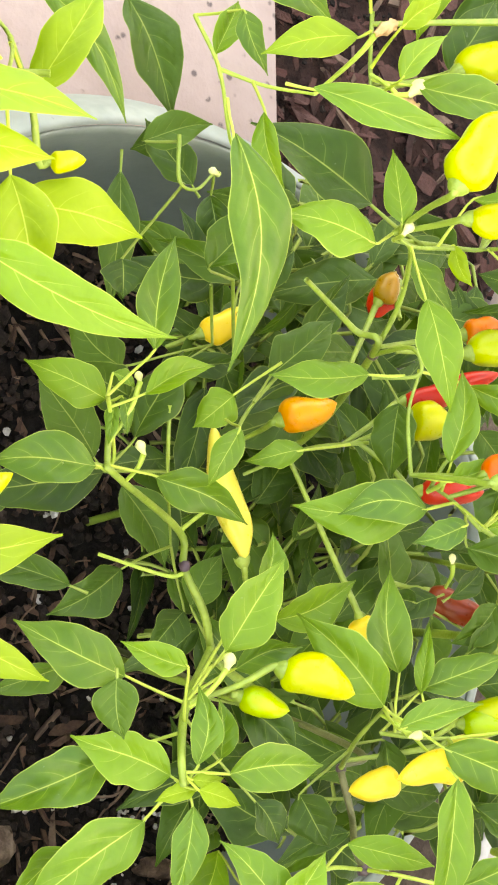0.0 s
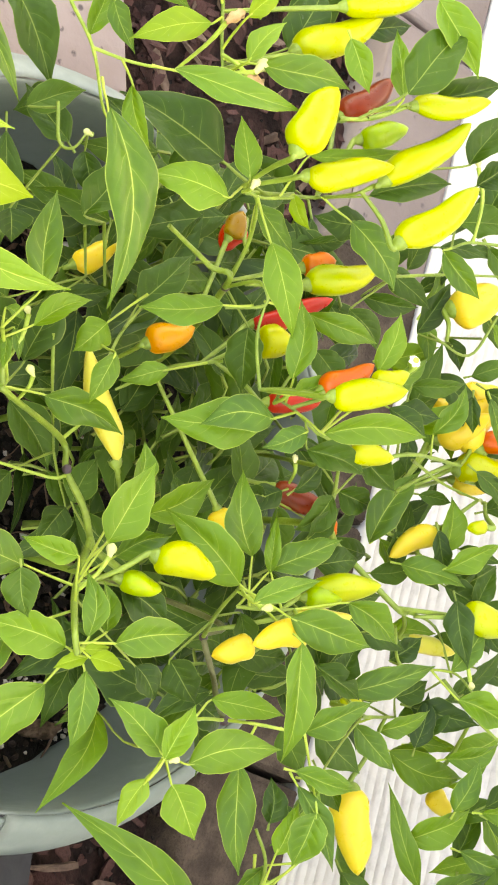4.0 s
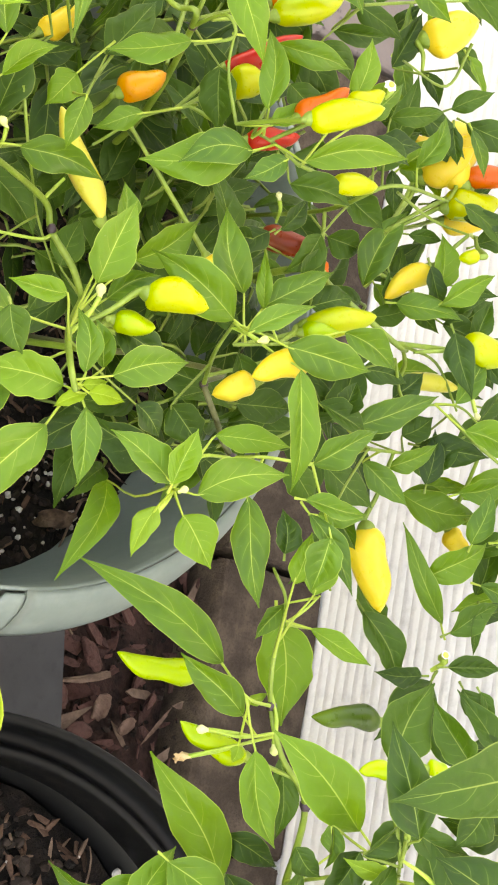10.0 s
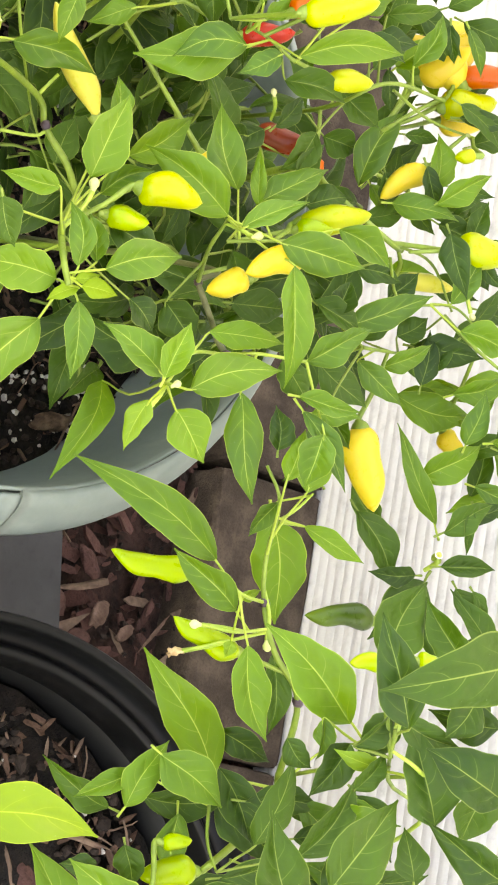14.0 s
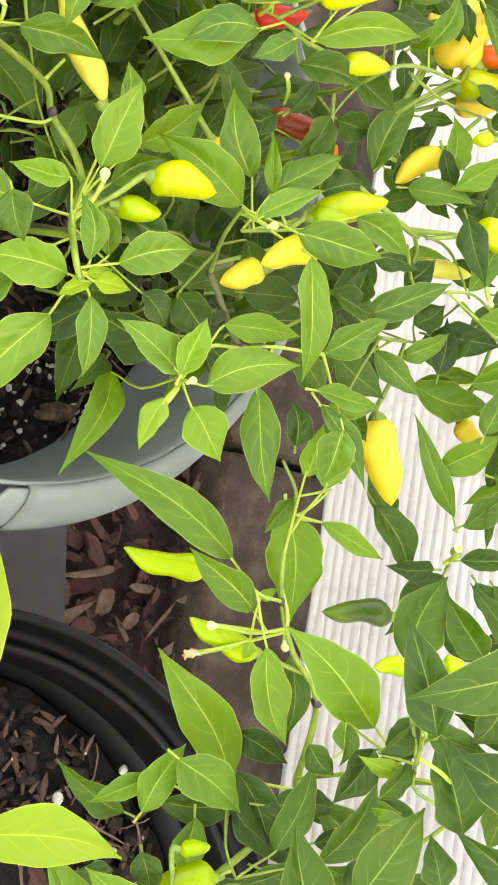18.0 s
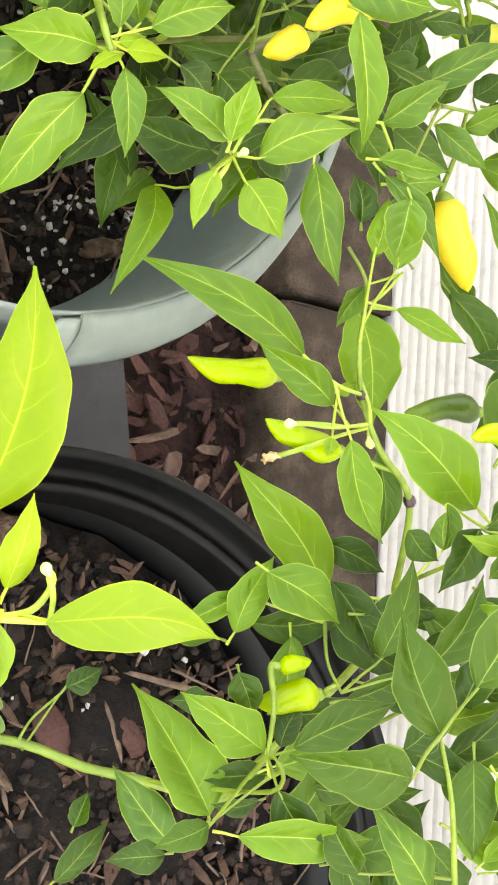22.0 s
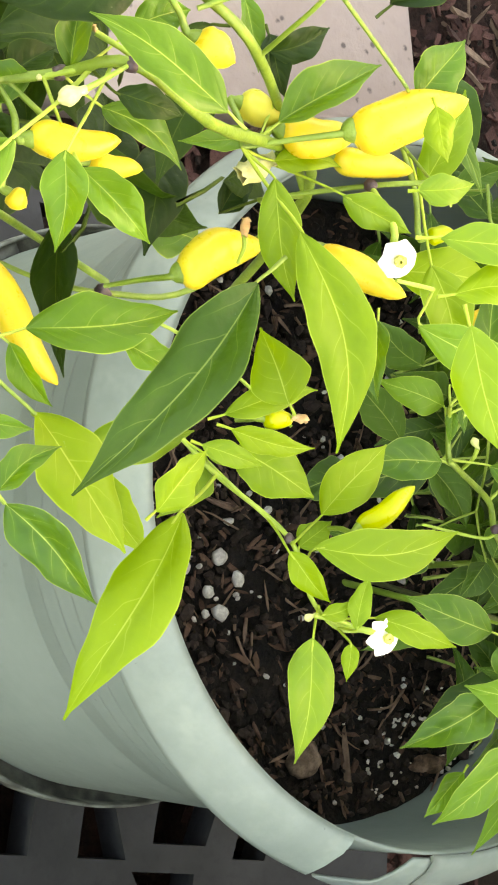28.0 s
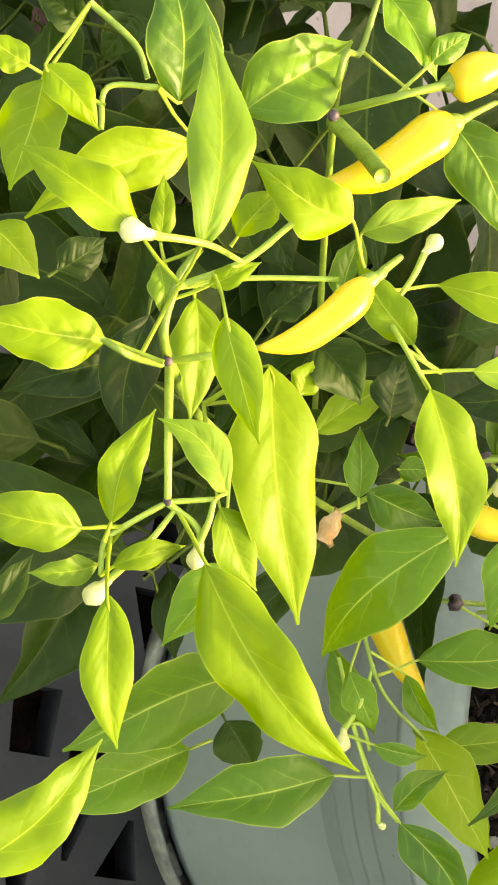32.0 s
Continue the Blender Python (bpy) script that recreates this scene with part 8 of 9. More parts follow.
leaf(LP, (-0.0539, -0.3287, 0.3136), (-0.0611, -0.3489, 0.3081), 0.0115, 'leaf_lime', 0.08, 0.11, -12, -0.03, (-0.0533, -0.3201, 0.3137))
leaf(LP, (-0.0471, -0.3235, 0.3085), (-0.0471, -0.3362, 0.3046), 0.0059, 'leaf_lime', 0.06, 0.28, -18, -0.05, (-0.0533, -0.3201, 0.3137))
leaf(LP, (-0.0462, -0.3233, 0.3134), (-0.0484, -0.3097, 0.3179), 0.0054, 'leaf_lime', 0.12, 0.14, 6, -0.05, (-0.0450, -0.3243, 0.3102))
leaf(LP, (-0.0413, -0.3323, 0.3259), (-0.0137, -0.3320, 0.3232), 0.0097, 'leaf_lime', 0.10, 0.23, -11, 0.054, (-0.0518, -0.3222, 0.3121))
leaf(LP, (-0.0445, -0.3119, 0.3274), (-0.0003, -0.2858, 0.3312), 0.0161, 'leaf_lime', 0.05, 0.28, 10, 0.081, (-0.0546, -0.3114, 0.3196))
leaf(LP, (-0.0842, -0.2677, 0.2921), (-0.0289, -0.2646, 0.2875), 0.0213, 'leaf_lime', 0.06, 0.16, -20, 0.048, (-0.0781, -0.2782, 0.2815))
leaf(LP, (-0.0558, -0.2811, 0.2872), (-0.0375, -0.2740, 0.2876), 0.0101, 'leaf_young', 0.09, 0.16, -13, 0.07, (-0.0781, -0.2782, 0.2815))
leaf(LP, (-0.0735, -0.2518, 0.3245), (-0.0370, -0.2476, 0.3222), 0.0147, 'leaf_lime', 0.09, 0.32, -19, -0.012, (-0.0820, -0.2545, 0.3220))
leaf(LP, (-0.0733, -0.2206, 0.2403), (-0.0825, -0.1980, 0.2485), 0.0100, 'leaf_young', 0.10, 0.27, 6, -0.07, (-0.0643, -0.2207, 0.2240))
leaf(LP, (-0.0561, -0.2108, 0.2419), (-0.0735, -0.2092, 0.2442), 0.0086, 'leaf', 0.05, 0.65, -13, 0.04)
leaf(LP, (-0.0834, -0.2494, 0.3181), (-0.1009, -0.2600, 0.3164), 0.0094, 'leaf_young', 0.11, 0.16, -18, 0.01, (-0.0798, -0.2446, 0.3157))
leaf(LP, (-0.1073, -0.2564, 0.3150), (-0.1124, -0.2344, 0.3226), 0.0084, 'leaf_young', 0.10, 0.33, 9, -0.03, (-0.1003, -0.2550, 0.3116))
leaf(LP, (-0.0961, -0.2537, 0.3009), (-0.1097, -0.2476, 0.3043), 0.0086, 'leaf', 0.04, 0.41, 12, -0.03, (-0.0953, -0.2547, 0.3141))
leaf(LP, (-0.1327, -0.2798, 0.3120), (-0.1464, -0.2551, 0.3213), 0.0186, 'leaf', 0.09, 0.50, 16, -0.032)
leaf(LP, (-0.1338, -0.2963, 0.3151), (-0.1606, -0.2964, 0.3177), 0.0155, 'leaf', 0.11, 0.34, 4, 0.05, (-0.1322, -0.3106, 0.3300))
leaf(LP, (-0.1507, -0.2599, 0.3367), (-0.1330, -0.2502, 0.3380), 0.0102, 'leaf', 0.07, 0.53, 0, -0.06)
leaf(LP, (-0.1309, -0.2338, 0.3196), (-0.1034, -0.2215, 0.3209), 0.0145, 'leaf', 0.05, 0.15, 2, -0.06, (-0.1455, -0.2509, 0.3162))
leaf(LP, (-0.1360, -0.2529, 0.3398), (-0.1415, -0.2443, 0.3432), 0.0058, 'leaf', 0.08, 0.16, 8, -0.04, (-0.1306, -0.2586, 0.3342))
leaf(LP, (-0.1368, -0.3276, 0.3177), (-0.1172, -0.3351, 0.3134), 0.0137, 'leaf_young', 0.09, 0.17, 18, -0.07, (-0.1492, -0.3197, 0.3251))
leaf(LP, (-0.1360, -0.3330, 0.3290), (-0.1238, -0.3244, 0.3304), 0.0077, 'leaf_young', 0.08, 0.11, 8, -0.04, (-0.1492, -0.3197, 0.3251))
leaf(LP, (-0.1370, -0.3340, 0.3250), (-0.1432, -0.3418, 0.3233), 0.0072, 'leaf_young', 0.04, 0.11, 15, -0.03, (-0.1302, -0.3189, 0.3242))
leaf(LP, (-0.1248, -0.2981, 0.3203), (-0.1120, -0.3291, 0.3094), 0.0130, 'leaf_young', 0.04, 0.20, -22, 0.07, (-0.1322, -0.3106, 0.3300))
leaf(LP, (-0.0983, -0.2870, 0.2782), (-0.0724, -0.2941, 0.2734), 0.0133, 'leaf_inner_shaded', 0.06, 0.26, -1, 0.06)
leaf(LP, (-0.0970, -0.2926, 0.3055), (-0.0728, -0.2952, 0.3022), 0.0109, 'leaf_young', 0.06, 0.27, -17, -0.01, (-0.0981, -0.2974, 0.3139))
leaf(LP, (-0.0909, -0.2872, 0.2622), (-0.0869, -0.3101, 0.2548), 0.0136, 'leaf_inner_shaded', 0.07, 0.71, -1, 0.04, (-0.0761, -0.2699, 0.2722))
leaf(LP, (-0.0116, -0.1936, 0.1520), (0.0021, -0.2442, 0.1348), 0.0289, 'leaf', 0.09, 0.42, -20, 0.082)
leaf(LP, (0.0083, -0.2024, 0.1333), (0.0178, -0.2481, 0.1181), 0.0203, 'leaf', 0.11, 0.53, -1, -0.00)
leaf(LP, (0.0168, -0.1914, 0.1888), (0.0185, -0.2358, 0.1746), 0.0192, 'leaf', 0.05, 0.46, 12, -0.006, (0.0185, -0.1833, 0.1956))
leaf(LP, (0.0069, -0.3465, 0.2841), (-0.0130, -0.3186, 0.2946), 0.0142, 'leaf_lime', 0.06, 0.17, 9, 0.05)
leaf(LP, (-0.0444, -0.2609, 0.2537), (-0.0277, -0.2757, 0.2474), 0.0123, 'leaf', 0.03, 0.53, 16, -0.05, (-0.0720, -0.2533, 0.2534))
leaf(LP, (0.0071, -0.1691, 0.1697), (-0.0180, -0.1748, 0.1708), 0.0129, 'leaf', 0.04, 0.50, -21, 0.060)
leaf(LP, (0.0008, -0.1973, 0.1471), (0.0158, -0.1899, 0.1480), 0.0167, 'leaf_inner_shaded', 0.04, 0.56, 14, -0.02)
leaf(LP, (-0.0385, -0.3171, 0.2440), (-0.0515, -0.3052, 0.2489), 0.0076, 'leaf_inner_shaded', 0.10, 0.43, 6, -0.01)
leaf(LP, (-0.0484, -0.2328, 0.1333), (-0.0109, -0.2562, 0.1224), 0.0244, 'leaf_inner_shaded', 0.07, 0.88, -23, -0.05)
leaf(LP, (-0.1109, -0.3388, 0.3110), (-0.1007, -0.3303, 0.3126), 0.0095, 'leaf_young', 0.09, 0.28, -21, -0.02)
leaf(LP, (-0.0577, -0.2086, 0.2430), (-0.0463, -0.1891, 0.2482), 0.0129, 'leaf', 0.08, 0.43, 20, 0.03, (-0.0643, -0.2207, 0.2240))
leaf(LP, (-0.0618, -0.2009, 0.2465), (-0.0596, -0.1918, 0.2493), 0.0065, 'leaf', 0.07, 0.15, 4, -0.06, (-0.0625, -0.1893, 0.2442))
leaf(LP, (-0.1163, -0.2656, 0.2933), (-0.1039, -0.2594, 0.2940), 0.0108, 'leaf_inner_shaded', 0.09, 0.19, 9, -0.02, (-0.1318, -0.2568, 0.3112))
leaf(LP, (-0.0898, -0.2520, 0.2889), (-0.0743, -0.2433, 0.2902), 0.0135, 'leaf_inner_shaded', 0.05, 0.71, 7, -0.04, (-0.1003, -0.2550, 0.3116))
leaf(LP, (-0.0947, -0.2655, 0.2923), (-0.1009, -0.2554, 0.2961), 0.0096, 'leaf_inner_shaded', 0.03, 0.21, -23, -0.03, (-0.0781, -0.2782, 0.2815))
leaf(LP, (-0.1059, -0.3146, 0.2909), (-0.1118, -0.3043, 0.2946), 0.0090, 'leaf_inner_shaded', 0.07, 0.16, 13, 0.05)
leaf(LP, (-0.1490, -0.3151, 0.3144), (-0.1557, -0.3239, 0.3123), 0.0085, 'leaf_inner_shaded', 0.05, 0.84, -13, 0.01, (-0.1430, -0.3153, 0.3276))
leaf(LP, (-0.1515, -0.3020, 0.3119), (-0.1432, -0.3091, 0.3088), 0.0087, 'leaf_inner_shaded', 0.10, 0.80, -6, 0.03)
leaf(LP, (-0.0718, -0.2311, 0.2841), (-0.0839, -0.2263, 0.2868), 0.0114, 'leaf_inner_shaded', 0.03, 0.09, 19, -0.06)
leaf(LP, (-0.1105, -0.2757, 0.2985), (-0.1202, -0.2657, 0.3027), 0.0093, 'leaf_young', 0.11, 0.18, -20, 0.03)
leaf(LP, (-0.0778, -0.2590, 0.2897), (-0.0846, -0.2549, 0.2917), 0.0072, 'leaf_young', 0.02, 0.23, 23, -0.02, (-0.0781, -0.2782, 0.2815))
pepper(LP, (0.0563, -0.0658, 0.1946), (0.0480, -0.0484, 0.2014), 0.0068, 'lime', 0.03, (0.0553, -0.0673, 0.1778))
pepper(LP, (-0.0809, -0.1320, 0.2652), (-0.0849, -0.1142, 0.2720), 0.0078, 'yellow', 0.03, (-0.0815, -0.1390, 0.2443))
pepper(LP, (-0.0656, -0.1486, 0.2665), (-0.0593, -0.1407, 0.2690), 0.0094, 'yellow', 0.03, (-0.0789, -0.1558, 0.2660))
pepper(LP, (-0.0588, -0.1081, 0.2273), (-0.0538, -0.0969, 0.2311), 0.0088, 'cream', 0.03, (-0.0458, -0.1158, 0.2351))
pepper(LP, (-0.0498, -0.1015, 0.2333), (-0.0453, -0.0832, 0.2398), 0.0109, 'yellow', 0.03, (-0.0458, -0.1158, 0.2351))
pepper(LP, (-0.0450, -0.0952, 0.2524), (-0.0496, -0.0645, 0.2642), 0.0133, 'yellow', 0.03, (-0.0458, -0.1158, 0.2351))
pepper(LP, (-0.0427, -0.0854, 0.2331), (-0.0362, -0.0649, 0.2404), 0.0078, 'yellow', 0.03, (-0.0448, -0.1029, 0.2240))
pepper(LP, (-0.0192, -0.1212, 0.2063), (-0.0243, -0.0986, 0.2149), 0.0123, 'yellow', -0.06, (-0.0204, -0.1292, 0.1838))
pepper(LP, (-0.0470, -0.1892, 0.2537), (-0.0439, -0.1700, 0.2604), 0.0084, 'yellow', 0.03, (-0.0625, -0.1893, 0.2442))
pepper(LP, (-0.0419, -0.1731, 0.2515), (-0.0382, -0.1618, 0.2554), 0.0057, 'yellow', 0.03, (-0.0624, -0.1875, 0.2454))
pepper(LP, (-0.0347, -0.1507, 0.1595), (0.0024, -0.1352, 0.1626), 0.0103, 'yellow', 0.05, (-0.0471, -0.1479, 0.1640))
pepper(LP, (0.0215, -0.1107, 0.2181), (0.0230, -0.1030, 0.2209), 0.0059, 'lime', 0.03, None)
pepper(LP, (-0.0202, -0.0854, 0.2208), (-0.0048, -0.0633, 0.2281), 0.0095, 'yellow', 0.03, (-0.0361, -0.0936, 0.2105))
pepper(LP, (-0.0394, -0.1822, 0.2307), (-0.0356, -0.1791, 0.2316), 0.0053, 'yellow', 0.03, (-0.0625, -0.1893, 0.2442))
pepper(LP, (-0.1268, -0.2405, 0.3302), (-0.1160, -0.2695, 0.3200), 0.0095, 'yellow', -0.07, None, 0.8)
pepper(LP, (-0.0917, -0.2830, 0.3496), (-0.0815, -0.3046, 0.3418), 0.0066, 'yellow', -0.12, None, 1.2)
pepper(LP, (-0.1350, -0.2408, 0.3302), (-0.1385, -0.2275, 0.3350), 0.0092, 'yellow', 0.03, (-0.1310, -0.2610, 0.3256))
flower(LP, (0.0876, -0.0660, 0.1979), (0.4446, 0.8327, 0.3301), 0.0058, 1.00, (0.0814, -0.0770, 0.1905))
bud(LP, (0.0777, -0.0830, 0.1906), (0.1637, -0.9193, -0.3578), 0.0028, (0.0845, -0.0699, 0.1935), 'bud_pale', 'bud')
joint(LP, (0.0563, -0.0769, 0.1769), 0.0011)
bud(LP, (-0.0544, -0.1815, 0.2680), (0.2419, -0.9078, -0.3427), 0.0069, (-0.0596, -0.1689, 0.2684), 'bud_pale', 'bud')
bud(LP, (-0.0436, -0.1006, 0.2287), (0.2907, -0.8916, -0.3473), 0.0107, (-0.0539, -0.0912, 0.2222), 'bud_pale', 'bud')
flower(LP, (-0.0130, -0.0804, 0.2454), (0.9409, 0.3323, 0.0658), 0.0068, 0.80, (-0.0336, -0.0763, 0.2358))
bud(LP, (-0.0847, -0.1476, 0.2839), (-0.6281, -0.7425, -0.2328), 0.0046, (-0.0765, -0.1272, 0.2747), 'bud_pale', 'bud')
bud(LP, (0.0229, -0.1045, 0.2220), (0.1666, 0.9279, 0.3334), 0.0042, (0.0219, -0.1070, 0.2140), 'wilted', 'dried_flower')
bud(LP, (-0.0251, -0.1104, 0.2229), (-0.9670, 0.2128, 0.1398), 0.0047, (-0.0193, -0.1086, 0.2160), 'wilted', 'dried_flower')
bud(LP, (-0.0686, -0.1698, 0.2586), (-0.9781, -0.2078, -0.0121), 0.0023, (-0.0563, -0.1611, 0.2652), 'wilted', 'dried_flower')
bud(LP, (-0.0615, -0.1800, 0.2507), (0.0188, -0.9407, -0.3388), 0.0019, (-0.0608, -0.1737, 0.2596), 'bud_pale', 'bud')
joint(LP, (-0.0926, -0.1651, 0.2718), 0.0018)
joint(LP, (-0.0617, -0.1776, 0.2529), 0.0014)
joint(LP, (-0.0594, -0.1689, 0.2683), 0.0014)
joint(LP, (-0.0226, -0.1039, 0.1441), 0.0020)
joint(LP, (-0.0336, -0.0763, 0.2358), 0.0014)
bud(LP, (-0.1024, -0.3221, 0.3406), (-0.3156, -0.9145, -0.2530), 0.0066, (-0.0998, -0.2953, 0.3275), 'bud_pale', 'bud')
bud(LP, (-0.0442, -0.3226, 0.3106), (0.6071, -0.7398, -0.2902), 0.0052, (-0.0553, -0.3119, 0.3193), 'bud_pale', 'bud')
bud(LP, (-0.0488, -0.3088, 0.3209), (0.9546, -0.2431, -0.1723), 0.0042, (-0.0562, -0.3058, 0.3235), 'bud_pale', 'bud')
bud(LP, (-0.0536, -0.2126, 0.2356), (0.8022, -0.5406, -0.2534), 0.0089, (-0.0625, -0.1893, 0.2442), 'wilted', 'dried_flower')
bud(LP, (0.0041, -0.1899, 0.1944), (0.9623, -0.2160, -0.1655), 0.0054, (-0.0121, -0.1818, 0.2005), 'bud_pale', 'bud')
bud(LP, (-0.1013, -0.2477, 0.3232), (-0.6084, 0.7350, 0.2994), 0.0043, (-0.0903, -0.2543, 0.3166), 'bud', 'bud')
bud(LP, (0.0308, -0.1821, 0.1929), (0.7185, 0.6797, 0.1476), 0.0026, (0.0181, -0.1857, 0.1971), 'bud', 'bud')
joint(LP, (-0.1290, -0.2678, 0.3256), 0.0009)
joint(LP, (-0.0837, -0.3059, 0.3138), 0.0007)
joint(LP, (-0.0568, -0.3129, 0.3188), 0.0007)

back_plant = thing('chilli_plant', 'young green chilli plant with green fruit in the black pot', 'chilli plant', 'chilli plants', (0.2680, -0.0750, 0.1800))
BP = back_plant
stem(BP, [(0.0220, 0.0133, 0.0657), (-0.0214, 0.0489, 0.1284), (-0.0373, 0.0459, 0.1436), (-0.0632, 0.0463, 0.1605), (-0.0821, 0.0375, 0.1648), (-0.0977, 0.0383, 0.1637), (-0.1117, 0.0420, 0.1651), (-0.1253, 0.0584, 0.1571), (-0.1375, 0.0578, 0.1553)], 0.0014, 0.0005, 'stem')
stem(BP, [(-0.0977, 0.0383, 0.1637), (-0.1052, 0.0220, 0.1732), (-0.1131, 0.0312, 0.1533)], 0.0006, 0.0004, 'stem_young')
stem(BP, [(-0.0893, 0.0373, 0.1639), (-0.0939, 0.0181, 0.1718), (-0.0979, 0.0115, 0.1660)], 0.0006, 0.0004, 'stem_young')
stem(BP, [(-0.0885, 0.0371, 0.1638), (-0.0906, 0.0200, 0.1658), (-0.0905, 0.0098, 0.1574)], 0.0006, 0.0004, 'stem_young')
stem(BP, [(-0.1199, 0.0577, 0.1572), (-0.1224, 0.0625, 0.1608), (-0.1259, 0.0670, 0.1642)], 0.0006, 0.0004, 'stem_young')
stem(BP, [(-0.1191, 0.0571, 0.1568), (-0.1162, 0.0626, 0.1617)], 0.0006, 0.0004, 'stem_young')
stem(BP, [(0.0220, 0.0133, 0.0657), (-0.0215, 0.0467, 0.1950), (-0.0501, 0.0214, 0.2230), (-0.0761, -0.0063, 0.2610)], 0.0008, 0.0005, 'stem')
stem(BP, [(-0.0373, 0.0459, 0.1436), (-0.0553, 0.0145, 0.2079), (-0.0608, 0.0163, 0.2218)], 0.0007, 0.0005, 'stem')
stem(BP, [(-0.0509, 0.0216, 0.2230), (-0.0541, 0.0154, 0.2436), (-0.0514, 0.0185, 0.2464)], 0.0006, 0.0005, 'stem')
stem(BP, [(-0.0380, -0.1050, -0.0020), (-0.0248, -0.0424, 0.0295), (-0.0046, -0.0189, 0.0502), (0.0050, -0.0068, 0.0607), (0.0220, 0.0133, 0.0657)], 0.0018, 0.0014, 'stem')
stem(BP, [(0.0050, -0.0068, 0.0607), (-0.0044, -0.0241, 0.1496), (-0.0165, -0.0273, 0.1577), (0.0108, -0.0212, 0.1091)], 0.0008, 0.0005, 'stem')
stem(BP, [(0.0306, -0.0060, 0.1901), (0.0020, -0.0115, 0.2063), (-0.0216, -0.0204, 0.2206)], 0.0009, 0.0005, 'stem')
stem(BP, [(-0.0386, 0.0146, 0.1460), (-0.0294, 0.0079, 0.1503), (-0.0220, 0.0035, 0.1577)], 0.0006, 0.0004, 'stem')
leaf(BP, (-0.1121, 0.0351, 0.1483), (-0.1544, 0.0018, 0.1328), 0.0142, 'leaf', 0.05, 0.50, -3, 0.056, (-0.1131, 0.0312, 0.1533))
leaf(BP, (-0.0995, 0.0216, 0.1699), (-0.1222, 0.0085, 0.1636), 0.0119, 'leaf', 0.08, 0.50, -17, 0.072, (-0.0920, 0.0263, 0.1684))
leaf(BP, (-0.1169, 0.0770, 0.1289), (-0.0810, 0.0705, 0.1272), 0.0194, 'leaf', 0.02, 0.21, 15, -0.084)
leaf(BP, (-0.1166, 0.0607, 0.1638), (-0.1006, 0.0766, 0.1712), 0.0079, 'leaf', 0.07, 0.50, -14, 0.055, (-0.1214, 0.0537, 0.1594))
leaf(BP, (-0.1253, 0.0588, 0.1556), (-0.1168, 0.0479, 0.1513), 0.0076, 'leaf', 0.05, 0.74, -3, 0.02, (-0.1254, 0.0664, 0.1637))
leaf(BP, (-0.0679, 0.0176, 0.2168), (-0.1004, 0.0010, 0.2093), 0.0172, 'leaf', 0.07, 0.50, -6, 0.046, (-0.0509, 0.0216, 0.2230))
leaf(BP, (-0.0902, 0.0165, 0.1791), (-0.0605, 0.0162, 0.1799), 0.0123, 'leaf', 0.05, 0.45, -10, 0.123, (-0.1052, 0.0220, 0.1732))
leaf(BP, (-0.0432, 0.0268, 0.1342), (-0.0880, 0.0159, 0.1282), 0.0177, 'leaf', 0.08, 0.50, -7, 0.072, (-0.0328, 0.0468, 0.1393))
leaf(BP, (-0.0580, 0.0303, 0.1381), (-0.0424, 0.0434, 0.1442), 0.0106, 'leaf_deep_shaded', 0.11, 0.28, 11, -0.05)
leaf(BP, (-0.0799, 0.0442, 0.1565), (-0.0541, 0.0371, 0.1543), 0.0093, 'leaf_deep_shaded', 0.10, 0.72, 0, -0.04, (-0.0910, 0.0379, 0.1642))
leaf(BP, (-0.0828, 0.0313, 0.2827), (-0.0872, -0.0114, 0.2638), 0.0201, 'leaf_deep_shaded', 0.09, 0.14, -1, 0.039)
leaf(BP, (-0.0749, -0.0030, 0.2626), (-0.1056, -0.0032, 0.2614), 0.0133, 'leaf_deep_shaded', 0.07, 0.50, -20, 0.014, (-0.0724, -0.0023, 0.2555))
leaf(BP, (-0.0648, 0.0833, 0.1648), (-0.0872, 0.1028, 0.1726), 0.0201, 'leaf_deep_shaded', 0.08, 0.36, -3, -0.124)
leaf(BP, (-0.0600, 0.1044, 0.1776), (-0.0825, 0.0975, 0.1739), 0.0134, 'leaf_deep_shaded', 0.07, 0.75, -22, 0.00)
leaf(BP, (-0.1123, 0.1035, 0.1433), (-0.0846, 0.1097, 0.1469), 0.0138, 'leaf_deep_shaded', 0.03, 0.50, -14, -0.041)
leaf(BP, (-0.0863, 0.1162, 0.1514), (-0.0914, 0.1015, 0.1448), 0.0081, 'leaf_deep_shaded', 0.04, 0.45, 0, -0.02)
leaf(BP, (-0.0884, 0.1196, 0.1608), (-0.0826, 0.1382, 0.1692), 0.0085, 'leaf_deep_shaded', 0.02, 0.86, -19, -0.01)
leaf(BP, (-0.0556, 0.1295, 0.1665), (-0.0803, 0.1217, 0.1622), 0.0104, 'leaf_deep_shaded', 0.12, 0.58, 14, -0.03)
leaf(BP, (-0.0458, -0.0103, 0.1372), (-0.0620, 0.0066, 0.1439), 0.0114, 'leaf', 0.12, 0.15, 0, -0.070)
leaf(BP, (-0.0549, -0.0031, 0.1358), (-0.0525, -0.0217, 0.1280), 0.0080, 'leaf', 0.09, 0.81, 20, -0.02, (-0.0386, 0.0146, 0.1460))
leaf(BP, (-0.0604, -0.0013, 0.1492), (-0.0391, 0.0125, 0.1557), 0.0156, 'leaf', 0.07, 0.58, -2, -0.02)
leaf(BP, (-0.0428, -0.0059, 0.1214), (-0.0623, -0.0220, 0.1140), 0.0110, 'leaf_deep_shaded', 0.10, 0.49, -20, 0.01)
